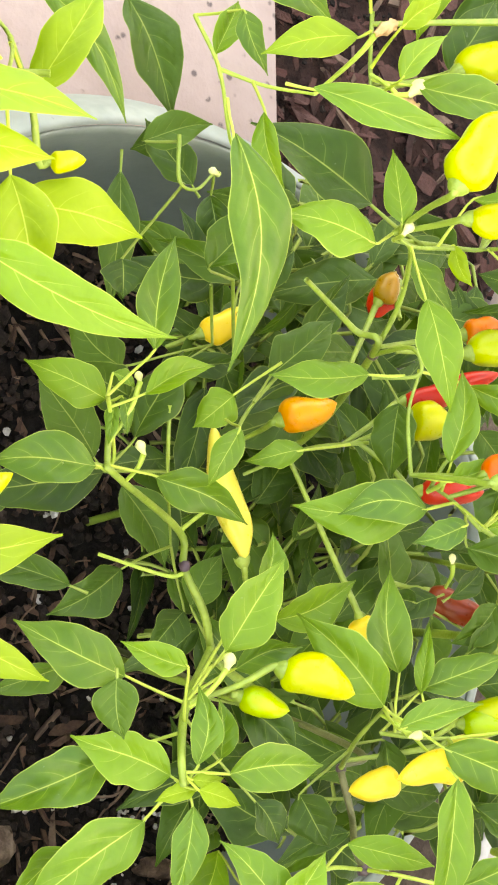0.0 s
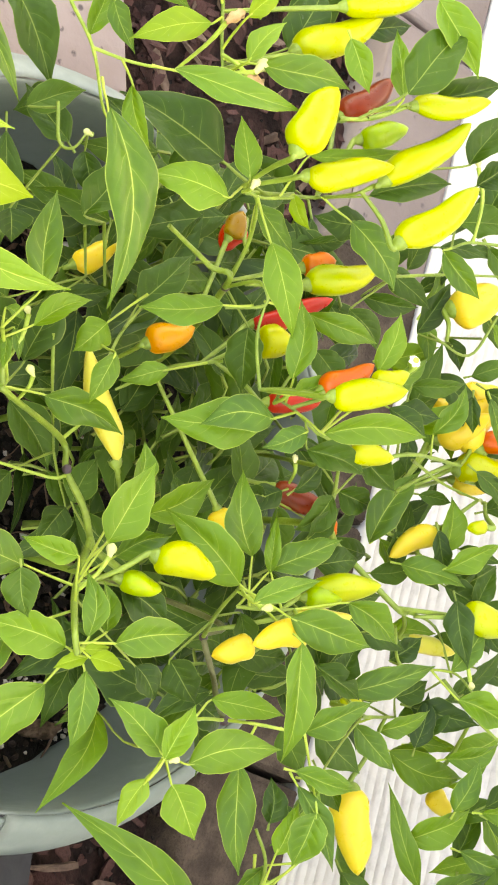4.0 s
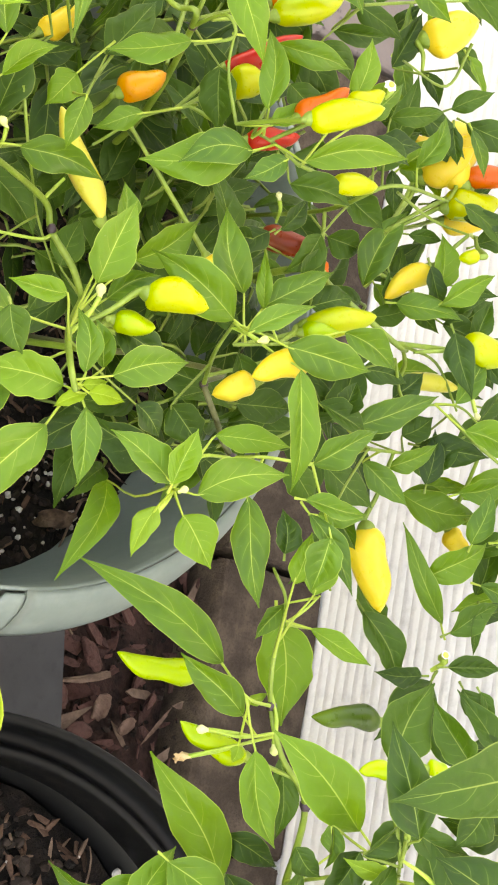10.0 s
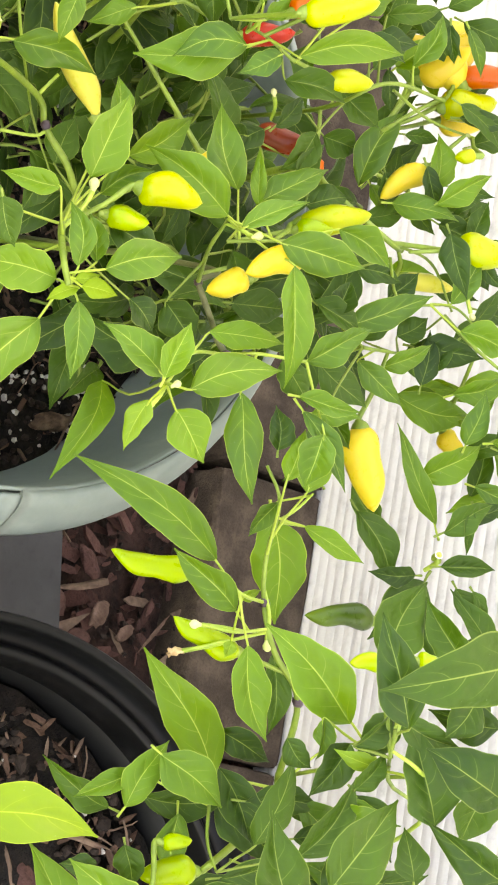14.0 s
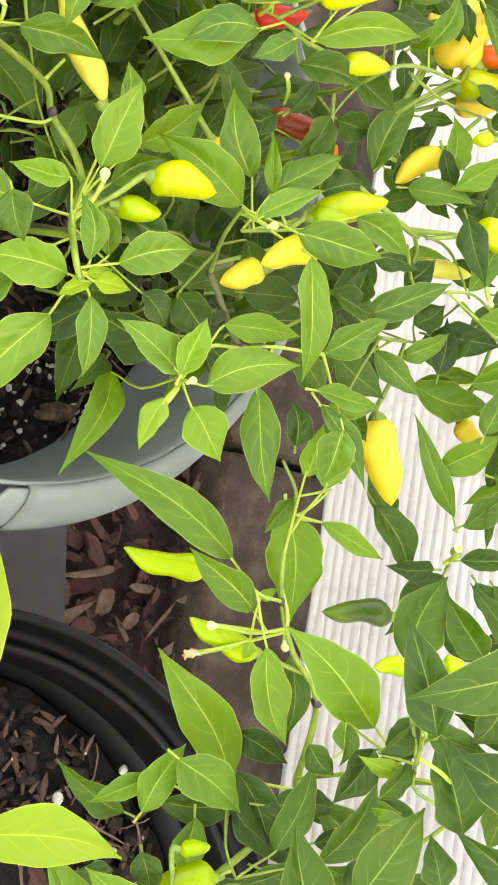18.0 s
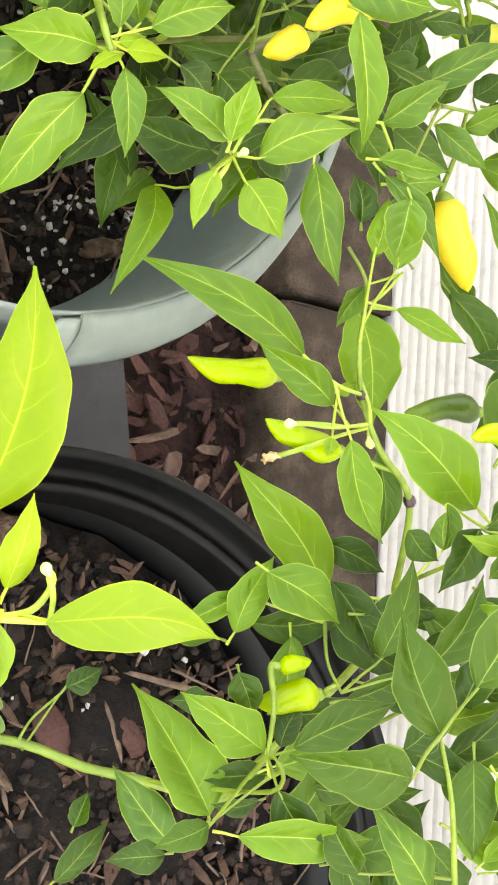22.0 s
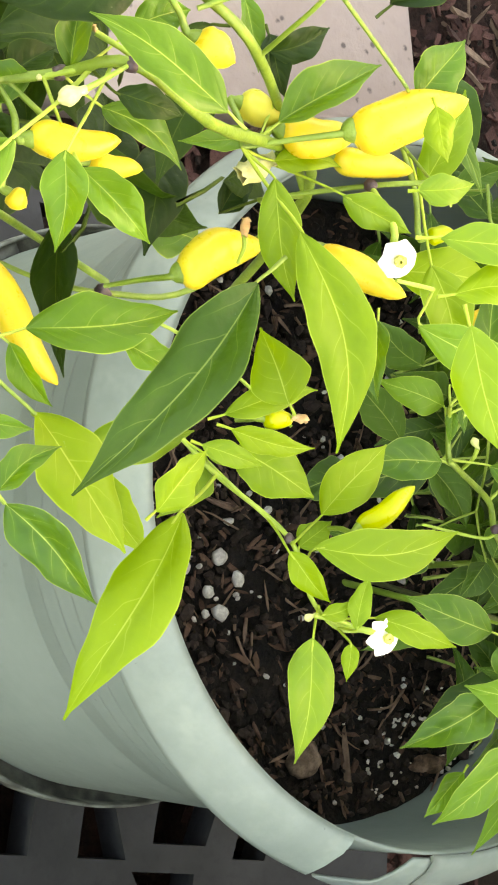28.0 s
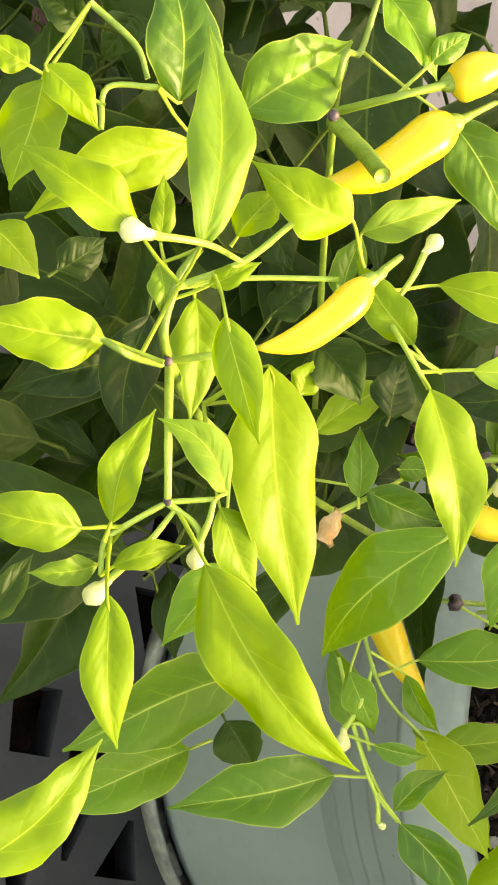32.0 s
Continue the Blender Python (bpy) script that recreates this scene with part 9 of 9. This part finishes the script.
leaf(BP, (-0.0495, 0.0186, 0.1494), (-0.0229, 0.0232, 0.1522), 0.0138, 'leaf_deep_shaded', 0.06, 0.78, 4, -0.06, (-0.0386, 0.0146, 0.1460))
leaf(BP, (-0.0205, 0.0244, 0.1722), (-0.0395, 0.0468, 0.1813), 0.0136, 'leaf_deep_shaded', 0.10, 0.75, -1, 0.05, (-0.0220, 0.0035, 0.1577))
leaf(BP, (-0.0296, 0.0100, 0.1712), (-0.0526, 0.0268, 0.1777), 0.0106, 'leaf_deep_shaded', 0.09, 0.10, -10, 0.04, (-0.0220, 0.0035, 0.1577))
leaf(BP, (-0.0335, -0.0179, 0.2363), (-0.0511, 0.0047, 0.2456), 0.0170, 'leaf_deep_shaded', 0.10, 0.43, -5, -0.04, (-0.0216, -0.0204, 0.2206))
leaf(BP, (-0.0573, 0.0095, 0.2357), (-0.0662, -0.0021, 0.2304), 0.0062, 'leaf_young', 0.03, 0.19, -18, 0.01, (-0.0532, 0.0171, 0.2377))
leaf(BP, (-0.0667, 0.0020, 0.2336), (-0.0739, 0.0162, 0.2395), 0.0096, 'leaf_deep_shaded', 0.10, 0.81, 18, -0.01, (-0.0613, 0.0095, 0.2393))
leaf(BP, (-0.0401, 0.0155, 0.2442), (-0.0697, 0.0162, 0.2435), 0.0158, 'leaf_deep_shaded', 0.09, 0.58, 2, 0.01, (-0.0514, 0.0185, 0.2464))
leaf(BP, (-0.0428, 0.0303, 0.2578), (-0.0634, 0.0144, 0.2501), 0.0173, 'leaf_deep_shaded', 0.10, 0.45, 20, -0.01)
leaf(BP, (-0.0192, 0.0284, 0.2580), (-0.0435, 0.0083, 0.2483), 0.0142, 'leaf_deep_shaded', 0.04, 0.46, -23, 0.00)
leaf(BP, (-0.0470, 0.0489, 0.1651), (-0.0574, 0.0540, 0.1670), 0.0075, 'leaf', 0.02, 0.25, -12, -0.06, (-0.0425, 0.0369, 0.1620))
leaf(BP, (-0.1350, 0.0415, 0.1823), (-0.1492, 0.0504, 0.1857), 0.0076, 'leaf', 0.11, 0.12, -13, 0.03, (-0.1117, 0.0420, 0.1651))
leaf(BP, (-0.1547, 0.0489, 0.1876), (-0.1274, 0.0564, 0.1917), 0.0083, 'leaf', 0.11, 0.50, -15, 0.002)
leaf(BP, (-0.1283, 0.0549, 0.1749), (-0.1490, 0.0665, 0.1792), 0.0127, 'leaf', 0.04, 0.28, 16, -0.06, (-0.1156, 0.0467, 0.1629))
leaf(BP, (-0.1443, 0.0420, 0.1805), (-0.1576, 0.0451, 0.1814), 0.0089, 'leaf_deep_shaded', 0.04, 0.73, 6, 0.05)
leaf(BP, (-0.1592, 0.0483, 0.1878), (-0.1507, 0.0660, 0.1957), 0.0072, 'leaf', 0.03, 0.78, -10, 0.04)
leaf(BP, (-0.0994, 0.1228, 0.1619), (-0.1042, 0.1417, 0.1700), 0.0100, 'leaf_deep_shaded', 0.08, 0.55, -1, -0.04)
leaf(BP, (-0.0723, 0.0124, 0.2424), (-0.0586, 0.0267, 0.2491), 0.0093, 'leaf_deep_shaded', 0.03, 0.59, 9, 0.04, (-0.0650, 0.0056, 0.2447))
leaf(BP, (-0.0718, 0.0323, 0.2537), (-0.0636, 0.0212, 0.2491), 0.0109, 'leaf_deep_shaded', 0.07, 0.33, 9, -0.06)
leaf(BP, (-0.0548, -0.0001, 0.2325), (-0.0628, 0.0109, 0.2370), 0.0078, 'leaf_deep_shaded', 0.10, 0.58, 5, 0.03, (-0.0575, 0.0135, 0.2338))
leaf(BP, (-0.1006, 0.0324, 0.1598), (-0.1015, 0.0391, 0.1627), 0.0042, 'leaf_young', 0.08, 0.31, 19, -0.01, (-0.1097, 0.0273, 0.1619))
leaf(BP, (-0.0915, 0.0171, 0.1709), (-0.0871, 0.0140, 0.1697), 0.0044, 'leaf_young', 0.09, 0.28, 2, -0.05, (-0.1041, 0.0244, 0.1719))
leaf(BP, (-0.0819, 0.1252, 0.1460), (-0.0654, 0.1045, 0.1374), 0.0203, 'leaf_deep_shaded', 0.06, 0.23, -16, 0.03)
leaf(BP, (-0.0517, 0.1254, 0.1568), (-0.0777, 0.1169, 0.1522), 0.0135, 'leaf_deep_shaded', 0.03, 0.25, -13, -0.076)
leaf(BP, (-0.0594, 0.1346, 0.1697), (-0.0598, 0.1186, 0.1626), 0.0115, 'leaf_deep_shaded', 0.04, 0.49, 1, -0.06)
leaf(BP, (-0.0799, 0.1232, 0.1625), (-0.0630, 0.1270, 0.1646), 0.0088, 'leaf_deep_shaded', 0.05, 0.38, 1, -0.03)
leaf(BP, (-0.0776, 0.1275, 0.1658), (-0.0654, 0.1300, 0.1673), 0.0058, 'leaf_deep_shaded', 0.03, 0.45, -13, 0.00)
leaf(BP, (-0.1049, 0.1338, 0.1666), (-0.0896, 0.1286, 0.1648), 0.0046, 'leaf_deep_shaded', 0.12, 0.75, 3, 0.05)
leaf(BP, (-0.1004, 0.1368, 0.1598), (-0.1011, 0.1517, 0.1664), 0.0082, 'leaf_deep_shaded', 0.07, 0.12, 23, -0.06)
leaf(BP, (-0.0694, 0.0215, 0.2317), (-0.0602, 0.0082, 0.2261), 0.0114, 'leaf_deep_shaded', 0.10, 0.18, 2, -0.01, (-0.0608, 0.0163, 0.2218))
leaf(BP, (-0.0731, 0.0056, 0.2198), (-0.0620, 0.0009, 0.2180), 0.0060, 'leaf', 0.10, 0.87, -22, -0.00, (-0.0608, 0.0163, 0.2218))
leaf(BP, (-0.0642, 0.0105, 0.2230), (-0.0529, -0.0035, 0.2172), 0.0114, 'leaf_deep_shaded', 0.04, 0.89, 16, -0.04, (-0.0608, 0.0163, 0.2218))
leaf(BP, (-0.0700, -0.0043, 0.2137), (-0.0598, 0.0004, 0.2160), 0.0082, 'leaf_deep_shaded', 0.08, 0.19, 18, 0.07)
leaf(BP, (-0.0608, 0.0407, 0.2515), (-0.0697, 0.0232, 0.2435), 0.0132, 'leaf_deep_shaded', 0.04, 0.33, -21, -0.01)
leaf(BP, (-0.0230, 0.0155, 0.2316), (-0.0381, 0.0165, 0.2316), 0.0101, 'leaf_deep_shaded', 0.06, 0.30, -6, 0.01)
leaf(BP, (-0.0064, 0.0414, 0.1690), (-0.0145, 0.0319, 0.1646), 0.0092, 'leaf_deep_shaded', 0.09, 0.23, -14, 0.06, (-0.0153, 0.0419, 0.1765))
leaf(BP, (-0.0040, 0.0492, 0.1701), (-0.0252, 0.0467, 0.1684), 0.0125, 'leaf_deep_shaded', 0.11, 0.70, -22, 0.06, (-0.0153, 0.0419, 0.1765))
leaf(BP, (-0.0423, 0.0397, 0.2422), (-0.0286, 0.0304, 0.2385), 0.0144, 'leaf_deep_shaded', 0.04, 0.41, -1, 0.07)
leaf(BP, (-0.0820, 0.0248, 0.1980), (-0.0663, 0.0314, 0.2014), 0.0083, 'leaf_deep_shaded', 0.03, 0.13, 7, -0.04)
leaf(BP, (-0.0703, 0.0460, 0.2437), (-0.0605, 0.0343, 0.2388), 0.0112, 'leaf_deep_shaded', 0.03, 0.33, 15, -0.05)
leaf(BP, (-0.0175, -0.0253, 0.1548), (-0.0411, -0.0404, 0.1477), 0.0147, 'leaf', 0.05, 0.27, -10, 0.003, (-0.0096, -0.0255, 0.1531))
leaf(BP, (0.0084, -0.0182, 0.1073), (-0.0353, -0.0232, 0.1031), 0.0208, 'leaf', 0.10, 0.43, 20, -0.005, (0.0108, -0.0212, 0.1091))
leaf(BP, (-0.0187, -0.0262, 0.1689), (-0.0193, 0.0028, 0.1803), 0.0124, 'leaf_deep_shaded', 0.11, 0.50, -12, -0.049, (-0.0165, -0.0273, 0.1577))
leaf(BP, (-0.0184, -0.0379, 0.2261), (-0.0339, -0.0623, 0.2157), 0.0199, 'leaf_deep_shaded', 0.10, 0.50, -20, 0.095, (-0.0216, -0.0204, 0.2206))
leaf(BP, (-0.0209, -0.0195, 0.2198), (-0.0542, -0.0173, 0.2189), 0.0162, 'leaf_deep_shaded', 0.04, 0.50, 12, -0.092, (-0.0149, -0.0179, 0.2165))
leaf(BP, (-0.0062, -0.0525, 0.1696), (0.0115, -0.0202, 0.1832), 0.0135, 'leaf', 0.05, 0.54, 11, -0.04)
leaf(BP, (0.0256, -0.0168, 0.1928), (-0.0024, -0.0212, 0.1895), 0.0124, 'leaf', 0.10, 0.18, 15, 0.01, (0.0306, -0.0060, 0.1901))
leaf(BP, (0.0166, -0.0244, 0.0940), (-0.0127, -0.0332, 0.0891), 0.0140, 'leaf', 0.08, 0.22, -4, 0.005, (0.0108, -0.0212, 0.1091))
leaf(BP, (-0.0021, -0.0587, 0.1432), (-0.0065, -0.0728, 0.1375), 0.0093, 'leaf_deep_shaded', 0.06, 0.35, 14, -0.01)
leaf(BP, (-0.0060, -0.0475, 0.1510), (-0.0056, -0.0628, 0.1451), 0.0087, 'leaf_deep_shaded', 0.10, 0.27, 19, -0.04, (-0.0096, -0.0255, 0.1531))
leaf(BP, (0.0021, -0.0021, 0.1183), (-0.0050, -0.0200, 0.1109), 0.0103, 'leaf_deep_shaded', 0.05, 0.80, 13, -0.02, (0.0033, 0.0276, 0.1211))
leaf(BP, (-0.0383, -0.0204, 0.1478), (-0.0247, -0.0215, 0.1481), 0.0096, 'leaf_deep_shaded', 0.09, 0.25, 7, -0.02)
leaf(BP, (-0.0314, -0.0218, 0.1326), (-0.0337, -0.0322, 0.1285), 0.0092, 'leaf_deep_shaded', 0.08, 0.62, -11, 0.02)
leaf(BP, (0.0084, -0.0065, 0.1172), (0.0046, -0.0193, 0.1121), 0.0073, 'leaf_deep_shaded', 0.03, 0.36, -14, -0.06)
leaf(BP, (-0.0311, -0.0162, 0.0497), (-0.0325, -0.0034, 0.0545), 0.0086, 'leaf_deep_shaded', 0.05, 0.34, -10, 0.06, (-0.0161, -0.0323, 0.0384))
leaf(BP, (0.0115, -0.0283, 0.0467), (0.0025, -0.0205, 0.0492), 0.0075, 'leaf_deep_shaded', 0.06, 0.83, -17, 0.03)
leaf(BP, (0.0135, -0.0566, 0.0759), (0.0039, -0.0357, 0.0834), 0.0091, 'leaf_deep_shaded', 0.11, 0.21, 5, -0.05)
leaf(BP, (-0.0132, -0.0389, 0.1740), (0.0111, -0.0348, 0.1768), 0.0118, 'leaf_deep_shaded', 0.05, 0.42, 10, 0.00, (-0.0165, -0.0273, 0.1577))
leaf(BP, (0.0147, -0.0290, 0.1825), (-0.0040, -0.0319, 0.1803), 0.0103, 'leaf_deep_shaded', 0.04, 0.68, -21, 0.01, (0.0265, -0.0068, 0.1924))
leaf(BP, (-0.0089, -0.0036, 0.1845), (-0.0133, 0.0091, 0.1893), 0.0091, 'leaf_deep_shaded', 0.12, 0.54, 3, -0.01)
leaf(BP, (-0.0129, -0.0136, 0.1454), (-0.0224, -0.0038, 0.1488), 0.0079, 'leaf_deep_shaded', 0.11, 0.17, -16, -0.04, (-0.0087, -0.0255, 0.1438))
leaf(BP, (-0.1196, -0.1366, 0.2426), (-0.1629, -0.1097, 0.2510), 0.0204, 'leaf_lime', 0.05, 0.15, 0, 0.098)
leaf(BP, (-0.1057, -0.1388, 0.2504), (-0.1206, -0.1273, 0.2541), 0.0079, 'leaf_young', 0.10, 0.14, 19, -0.04)
leaf(BP, (-0.0982, -0.1364, 0.2567), (-0.0813, -0.1073, 0.2686), 0.0142, 'leaf_lime', 0.09, 0.25, 1, -0.092)
leaf(BP, (-0.1019, -0.1466, 0.2573), (-0.0886, -0.1544, 0.2549), 0.0072, 'leaf_lime', 0.06, 0.28, 14, -0.07)
pepper(BP, (-0.1073, 0.0382, 0.1306), (-0.1213, 0.0164, 0.1209), 0.0084, 'green', -0.06, (-0.1025, 0.0479, 0.1312))
pepper(BP, (-0.0849, 0.0260, 0.1625), (-0.1012, 0.0099, 0.1551), 0.0076, 'green', -0.08, (-0.0740, 0.0413, 0.1630))
pepper(BP, (-0.0744, 0.1006, 0.1430), (-0.0826, 0.0795, 0.1336), 0.0084, 'dark', 0.03, None)
pepper(BP, (-0.0865, 0.0154, 0.2369), (-0.0892, 0.0072, 0.2332), 0.0053, 'green', 0.03, (-0.0613, 0.0095, 0.2393))
pepper(BP, (-0.0355, -0.0097, 0.1517), (-0.0337, -0.0013, 0.1553), 0.0052, 'green', 0.03, (-0.0165, -0.0273, 0.1577))
pepper(BP, (-0.0855, 0.0214, 0.2448), (-0.0844, 0.0266, 0.2471), 0.0047, 'green', 0.03, (-0.0687, 0.0016, 0.2501))
pepper(BP, (-0.0224, 0.0011, 0.1504), (-0.0265, -0.0153, 0.1438), 0.0092, 'green', 0.03, (-0.0241, 0.0048, 0.1556))
bud(BP, (-0.0978, 0.0118, 0.1656), (-0.3332, -0.8636, -0.3784), 0.0034, (-0.0926, 0.0236, 0.1696), 'bud_pale', 'bud')
bud(BP, (-0.0902, 0.0096, 0.1563), (-0.1392, -0.9098, -0.3910), 0.0050, (-0.0900, 0.0249, 0.1652), 'wilted', 'dried_flower')
bud(BP, (-0.0868, 0.0366, 0.1636), (0.9870, -0.1567, -0.0355), 0.0035, (-0.1017, 0.0393, 0.1641), 'bud', 'bud')
flower(BP, (-0.0918, 0.1216, 0.1585), (-0.8142, 0.5415, 0.2094), 0.0025, 0.60, (-0.0869, 0.1213, 0.1512))
bud(BP, (-0.0538, 0.0156, 0.2444), (0.8344, 0.4941, 0.2442), 0.0047, (-0.0650, 0.0056, 0.2447), 'bud', 'bud')
joint(BP, (-0.0976, 0.0383, 0.1638), 0.0013)
joint(BP, (-0.0633, 0.0463, 0.1606), 0.0014)

near_plant = thing('chilli_plant', 'bright lime-green chilli shoot rising from the black pot', 'chilli plant', 'chilli plants', (0.2150, -0.1900, 0.1800))
NP = near_plant
stem(NP, [(0.0345, 0.0821, 0.0376), (0.0282, 0.0886, 0.0415), (0.0231, 0.0985, 0.0481), (0.0193, 0.1012, 0.0495)], 0.0005, 0.0004, 'stem')
stem(NP, [(0.0000, 0.0000, -0.0050), (-0.0150, -0.0600, 0.1200), (-0.0334, -0.0769, 0.2164), (-0.0346, -0.0728, 0.2192), (-0.0393, -0.0573, 0.2300), (-0.0528, -0.0374, 0.2429), (-0.0607, -0.0269, 0.2406), (-0.0669, -0.0214, 0.2437)], 0.0010, 0.0008, 'stem_young')
stem(NP, [(-0.0528, -0.0374, 0.2429), (-0.0505, -0.0338, 0.2561), (-0.0438, -0.0187, 0.2528)], 0.0008, 0.0006, 'stem_young')
stem(NP, [(-0.0528, -0.0374, 0.2429), (-0.0576, -0.0391, 0.2408), (-0.0626, -0.0383, 0.2407)], 0.0007, 0.0005, 'stem_young')
stem(NP, [(-0.0502, -0.0330, 0.2568), (-0.0470, -0.0205, 0.2509), (-0.0507, -0.0158, 0.2539), (-0.0536, -0.0155, 0.2537)], 0.0008, 0.0006, 'stem_young')
stem(NP, [(-0.0393, -0.0573, 0.2300), (-0.0330, -0.0611, 0.2282), (-0.0286, -0.0588, 0.2306)], 0.0008, 0.0006, 'stem_young')
stem(NP, [(-0.0821, -0.0705, 0.2271), (-0.0662, -0.0795, 0.2154), (-0.0483, -0.0915, 0.2015)], 0.0008, 0.0006, 'stem_young')
leaf(NP, (-0.0617, -0.0368, 0.2376), (-0.0857, -0.0524, 0.2309), 0.0121, 'leaf_lime', 0.08, 0.27, -9, -0.04, (-0.0562, -0.0329, 0.2419))
leaf(NP, (-0.0568, -0.0371, 0.2425), (-0.0651, -0.0339, 0.2434), 0.0022, 'leaf_young', 0.10, 0.24, -10, 0.03, (-0.0509, -0.0402, 0.2410))
leaf(NP, (-0.0340, -0.0676, 0.2467), (-0.0567, -0.0693, 0.2452), 0.0078, 'leaf_lime', 0.07, 0.33, -22, 0.00, (-0.0286, -0.0588, 0.2306))
leaf(NP, (-0.0303, -0.0653, 0.2429), (-0.0269, -0.0400, 0.2525), 0.0100, 'leaf_lime', 0.09, 0.08, -13, -0.05, (-0.0324, -0.0608, 0.2285))
leaf(NP, (-0.0992, -0.1118, 0.2153), (-0.0845, -0.0692, 0.2317), 0.0182, 'leaf_lime', 0.05, 0.27, 7, 0.07)
leaf(NP, (-0.0794, -0.0639, 0.2165), (-0.1089, -0.0741, 0.2125), 0.0117, 'leaf_young', 0.03, 0.11, 12, 0.01, (-0.0753, -0.0744, 0.2221))
leaf(NP, (-0.0825, -0.0690, 0.2247), (-0.0523, -0.0948, 0.2148), 0.0199, 'leaf_lime', 0.05, 0.27, -18, 0.01, (-0.0821, -0.0705, 0.2271))
leaf(NP, (-0.0940, -0.0852, 0.1893), (-0.1200, -0.0797, 0.1914), 0.0096, 'leaf_lime', 0.05, 0.30, -3, -0.05)
leaf(NP, (-0.0583, -0.1113, 0.2104), (-0.0840, -0.1063, 0.2123), 0.0150, 'leaf_lime', 0.07, 0.20, 5, 0.06, (-0.0483, -0.0915, 0.2015))
leaf(NP, (0.0108, 0.0435, 0.0547), (-0.0233, 0.0400, 0.0532), 0.0240, 'leaf_weed', 0.11, 0.30, 9, 0.05)
pepper(NP, (-0.0436, -0.0481, 0.2443), (-0.0515, -0.0360, 0.2485), 0.0041, 'green', 0.03, (-0.0334, -0.0524, 0.2283))
pepper(NP, (-0.0750, -0.0323, 0.2298), (-0.0806, -0.0349, 0.2286), 0.0030, 'lime', 0.03, (-0.0656, -0.0274, 0.2232))
bud(NP, (-0.0522, -0.0180, 0.2572), (-0.9983, -0.0268, -0.0514), 0.0028, (-0.0438, -0.0187, 0.2528), 'bud', 'bud')


# ---- the dense inside of the plants ----
def inside_main(rng):
    x = rng.uniform(-0.10, 0.095)
    return x, rng.uniform(-0.005, 0.085), rng.uniform(0.05, 0.150)


def inside_left(rng):
    return rng.uniform(-0.15, -0.04), rng.uniform(-0.28, -0.10), rng.uniform(0.06, 0.22)


filler(main_plant, 300, inside_main, "leaf_deep_shaded", 3, (0.022, 0.038))
filler(left_plant, 120, inside_left, "leaf_inner_shaded", 4, (0.03, 0.055))


def inside_left_far(rng):
    return rng.uniform(-0.30, -0.10), rng.uniform(-0.42, -0.14), rng.uniform(0.02, 0.15)


filler(left_plant, 210, inside_left_far, "leaf_inner_shaded", 6, (0.035, 0.06))


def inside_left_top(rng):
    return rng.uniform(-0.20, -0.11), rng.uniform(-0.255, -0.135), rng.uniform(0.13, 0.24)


filler(left_plant, 70, inside_left_top, "leaf_inner_shaded", 8, (0.045, 0.08))


# ---- seedling with lobed leaves in the black pot ----
weed = thing("seedling", "soft grey-green seedling with lobed leaves in the black pot", "seedling", "", (0.2577, -0.1224, 0.1810))
lobed_leaf(weed, (-0.0382, -0.0244, 0.0440), (-0.0691, -0.0294, 0.0480), 0.0214, seed=1)
stem(weed, [(0.0000, 0.0000, 0.0000), (-0.0191, -0.0122, 0.0340), (-0.0382, -0.0244, 0.0440)], 0.0007, 0.0005, 'stem_weed')
lobed_leaf(weed, (-0.0219, -0.0230, 0.0410), (-0.0453, -0.0702, 0.0450), 0.0212, seed=2)
stem(weed, [(0.0000, 0.0000, 0.0000), (-0.0109, -0.0115, 0.0325), (-0.0219, -0.0230, 0.0410)], 0.0007, 0.0005, 'stem_weed')
lobed_leaf(weed, (-0.0191, -0.0093, 0.0470), (-0.0326, 0.0059, 0.0510), 0.0203, seed=3)
stem(weed, [(0.0000, 0.0000, 0.0000), (-0.0096, -0.0046, 0.0355), (-0.0191, -0.0093, 0.0470)], 0.0007, 0.0005, 'stem_weed')


lobed_leaf(weed, (-0.0297, -0.0106, 0.0430), (-0.0607, -0.0246, 0.0450), 0.0225, seed=5)
stem(weed, [(0.0000, 0.0000, 0.0000), (-0.0120, -0.0050, 0.0300), (-0.0297, -0.0106, 0.0430)], 0.0007, 0.0005, 'stem_weed')


# ---- leaves of the main plant's outer side, before the white wall ----
def outer_leaves(plant, o, u, v, w, count, seed, size):
    rng = random.Random(seed)
    for _ in range(count):
        base = o + u * rng.random() ** 0.8 + v * rng.random() + w * rng.random()
        a = rng.uniform(-1.2, 1.6)
        d = (u.normalized() * math.cos(a) + v.normalized() * math.sin(a) + w.normalized() * rng.uniform(-0.3, 0.5)).normalized()
        L = rng.uniform(*size)
        leaf(plant, base, base + d * L, L * rng.uniform(0.38, 0.5), "leaf_deep_shaded" if rng.random() < 0.75 else "leaf", rng.uniform(0.02, 0.14), rng.uniform(0.1, 0.6), rng.uniform(-35, 35), rng.uniform(-0.06, 0.06))


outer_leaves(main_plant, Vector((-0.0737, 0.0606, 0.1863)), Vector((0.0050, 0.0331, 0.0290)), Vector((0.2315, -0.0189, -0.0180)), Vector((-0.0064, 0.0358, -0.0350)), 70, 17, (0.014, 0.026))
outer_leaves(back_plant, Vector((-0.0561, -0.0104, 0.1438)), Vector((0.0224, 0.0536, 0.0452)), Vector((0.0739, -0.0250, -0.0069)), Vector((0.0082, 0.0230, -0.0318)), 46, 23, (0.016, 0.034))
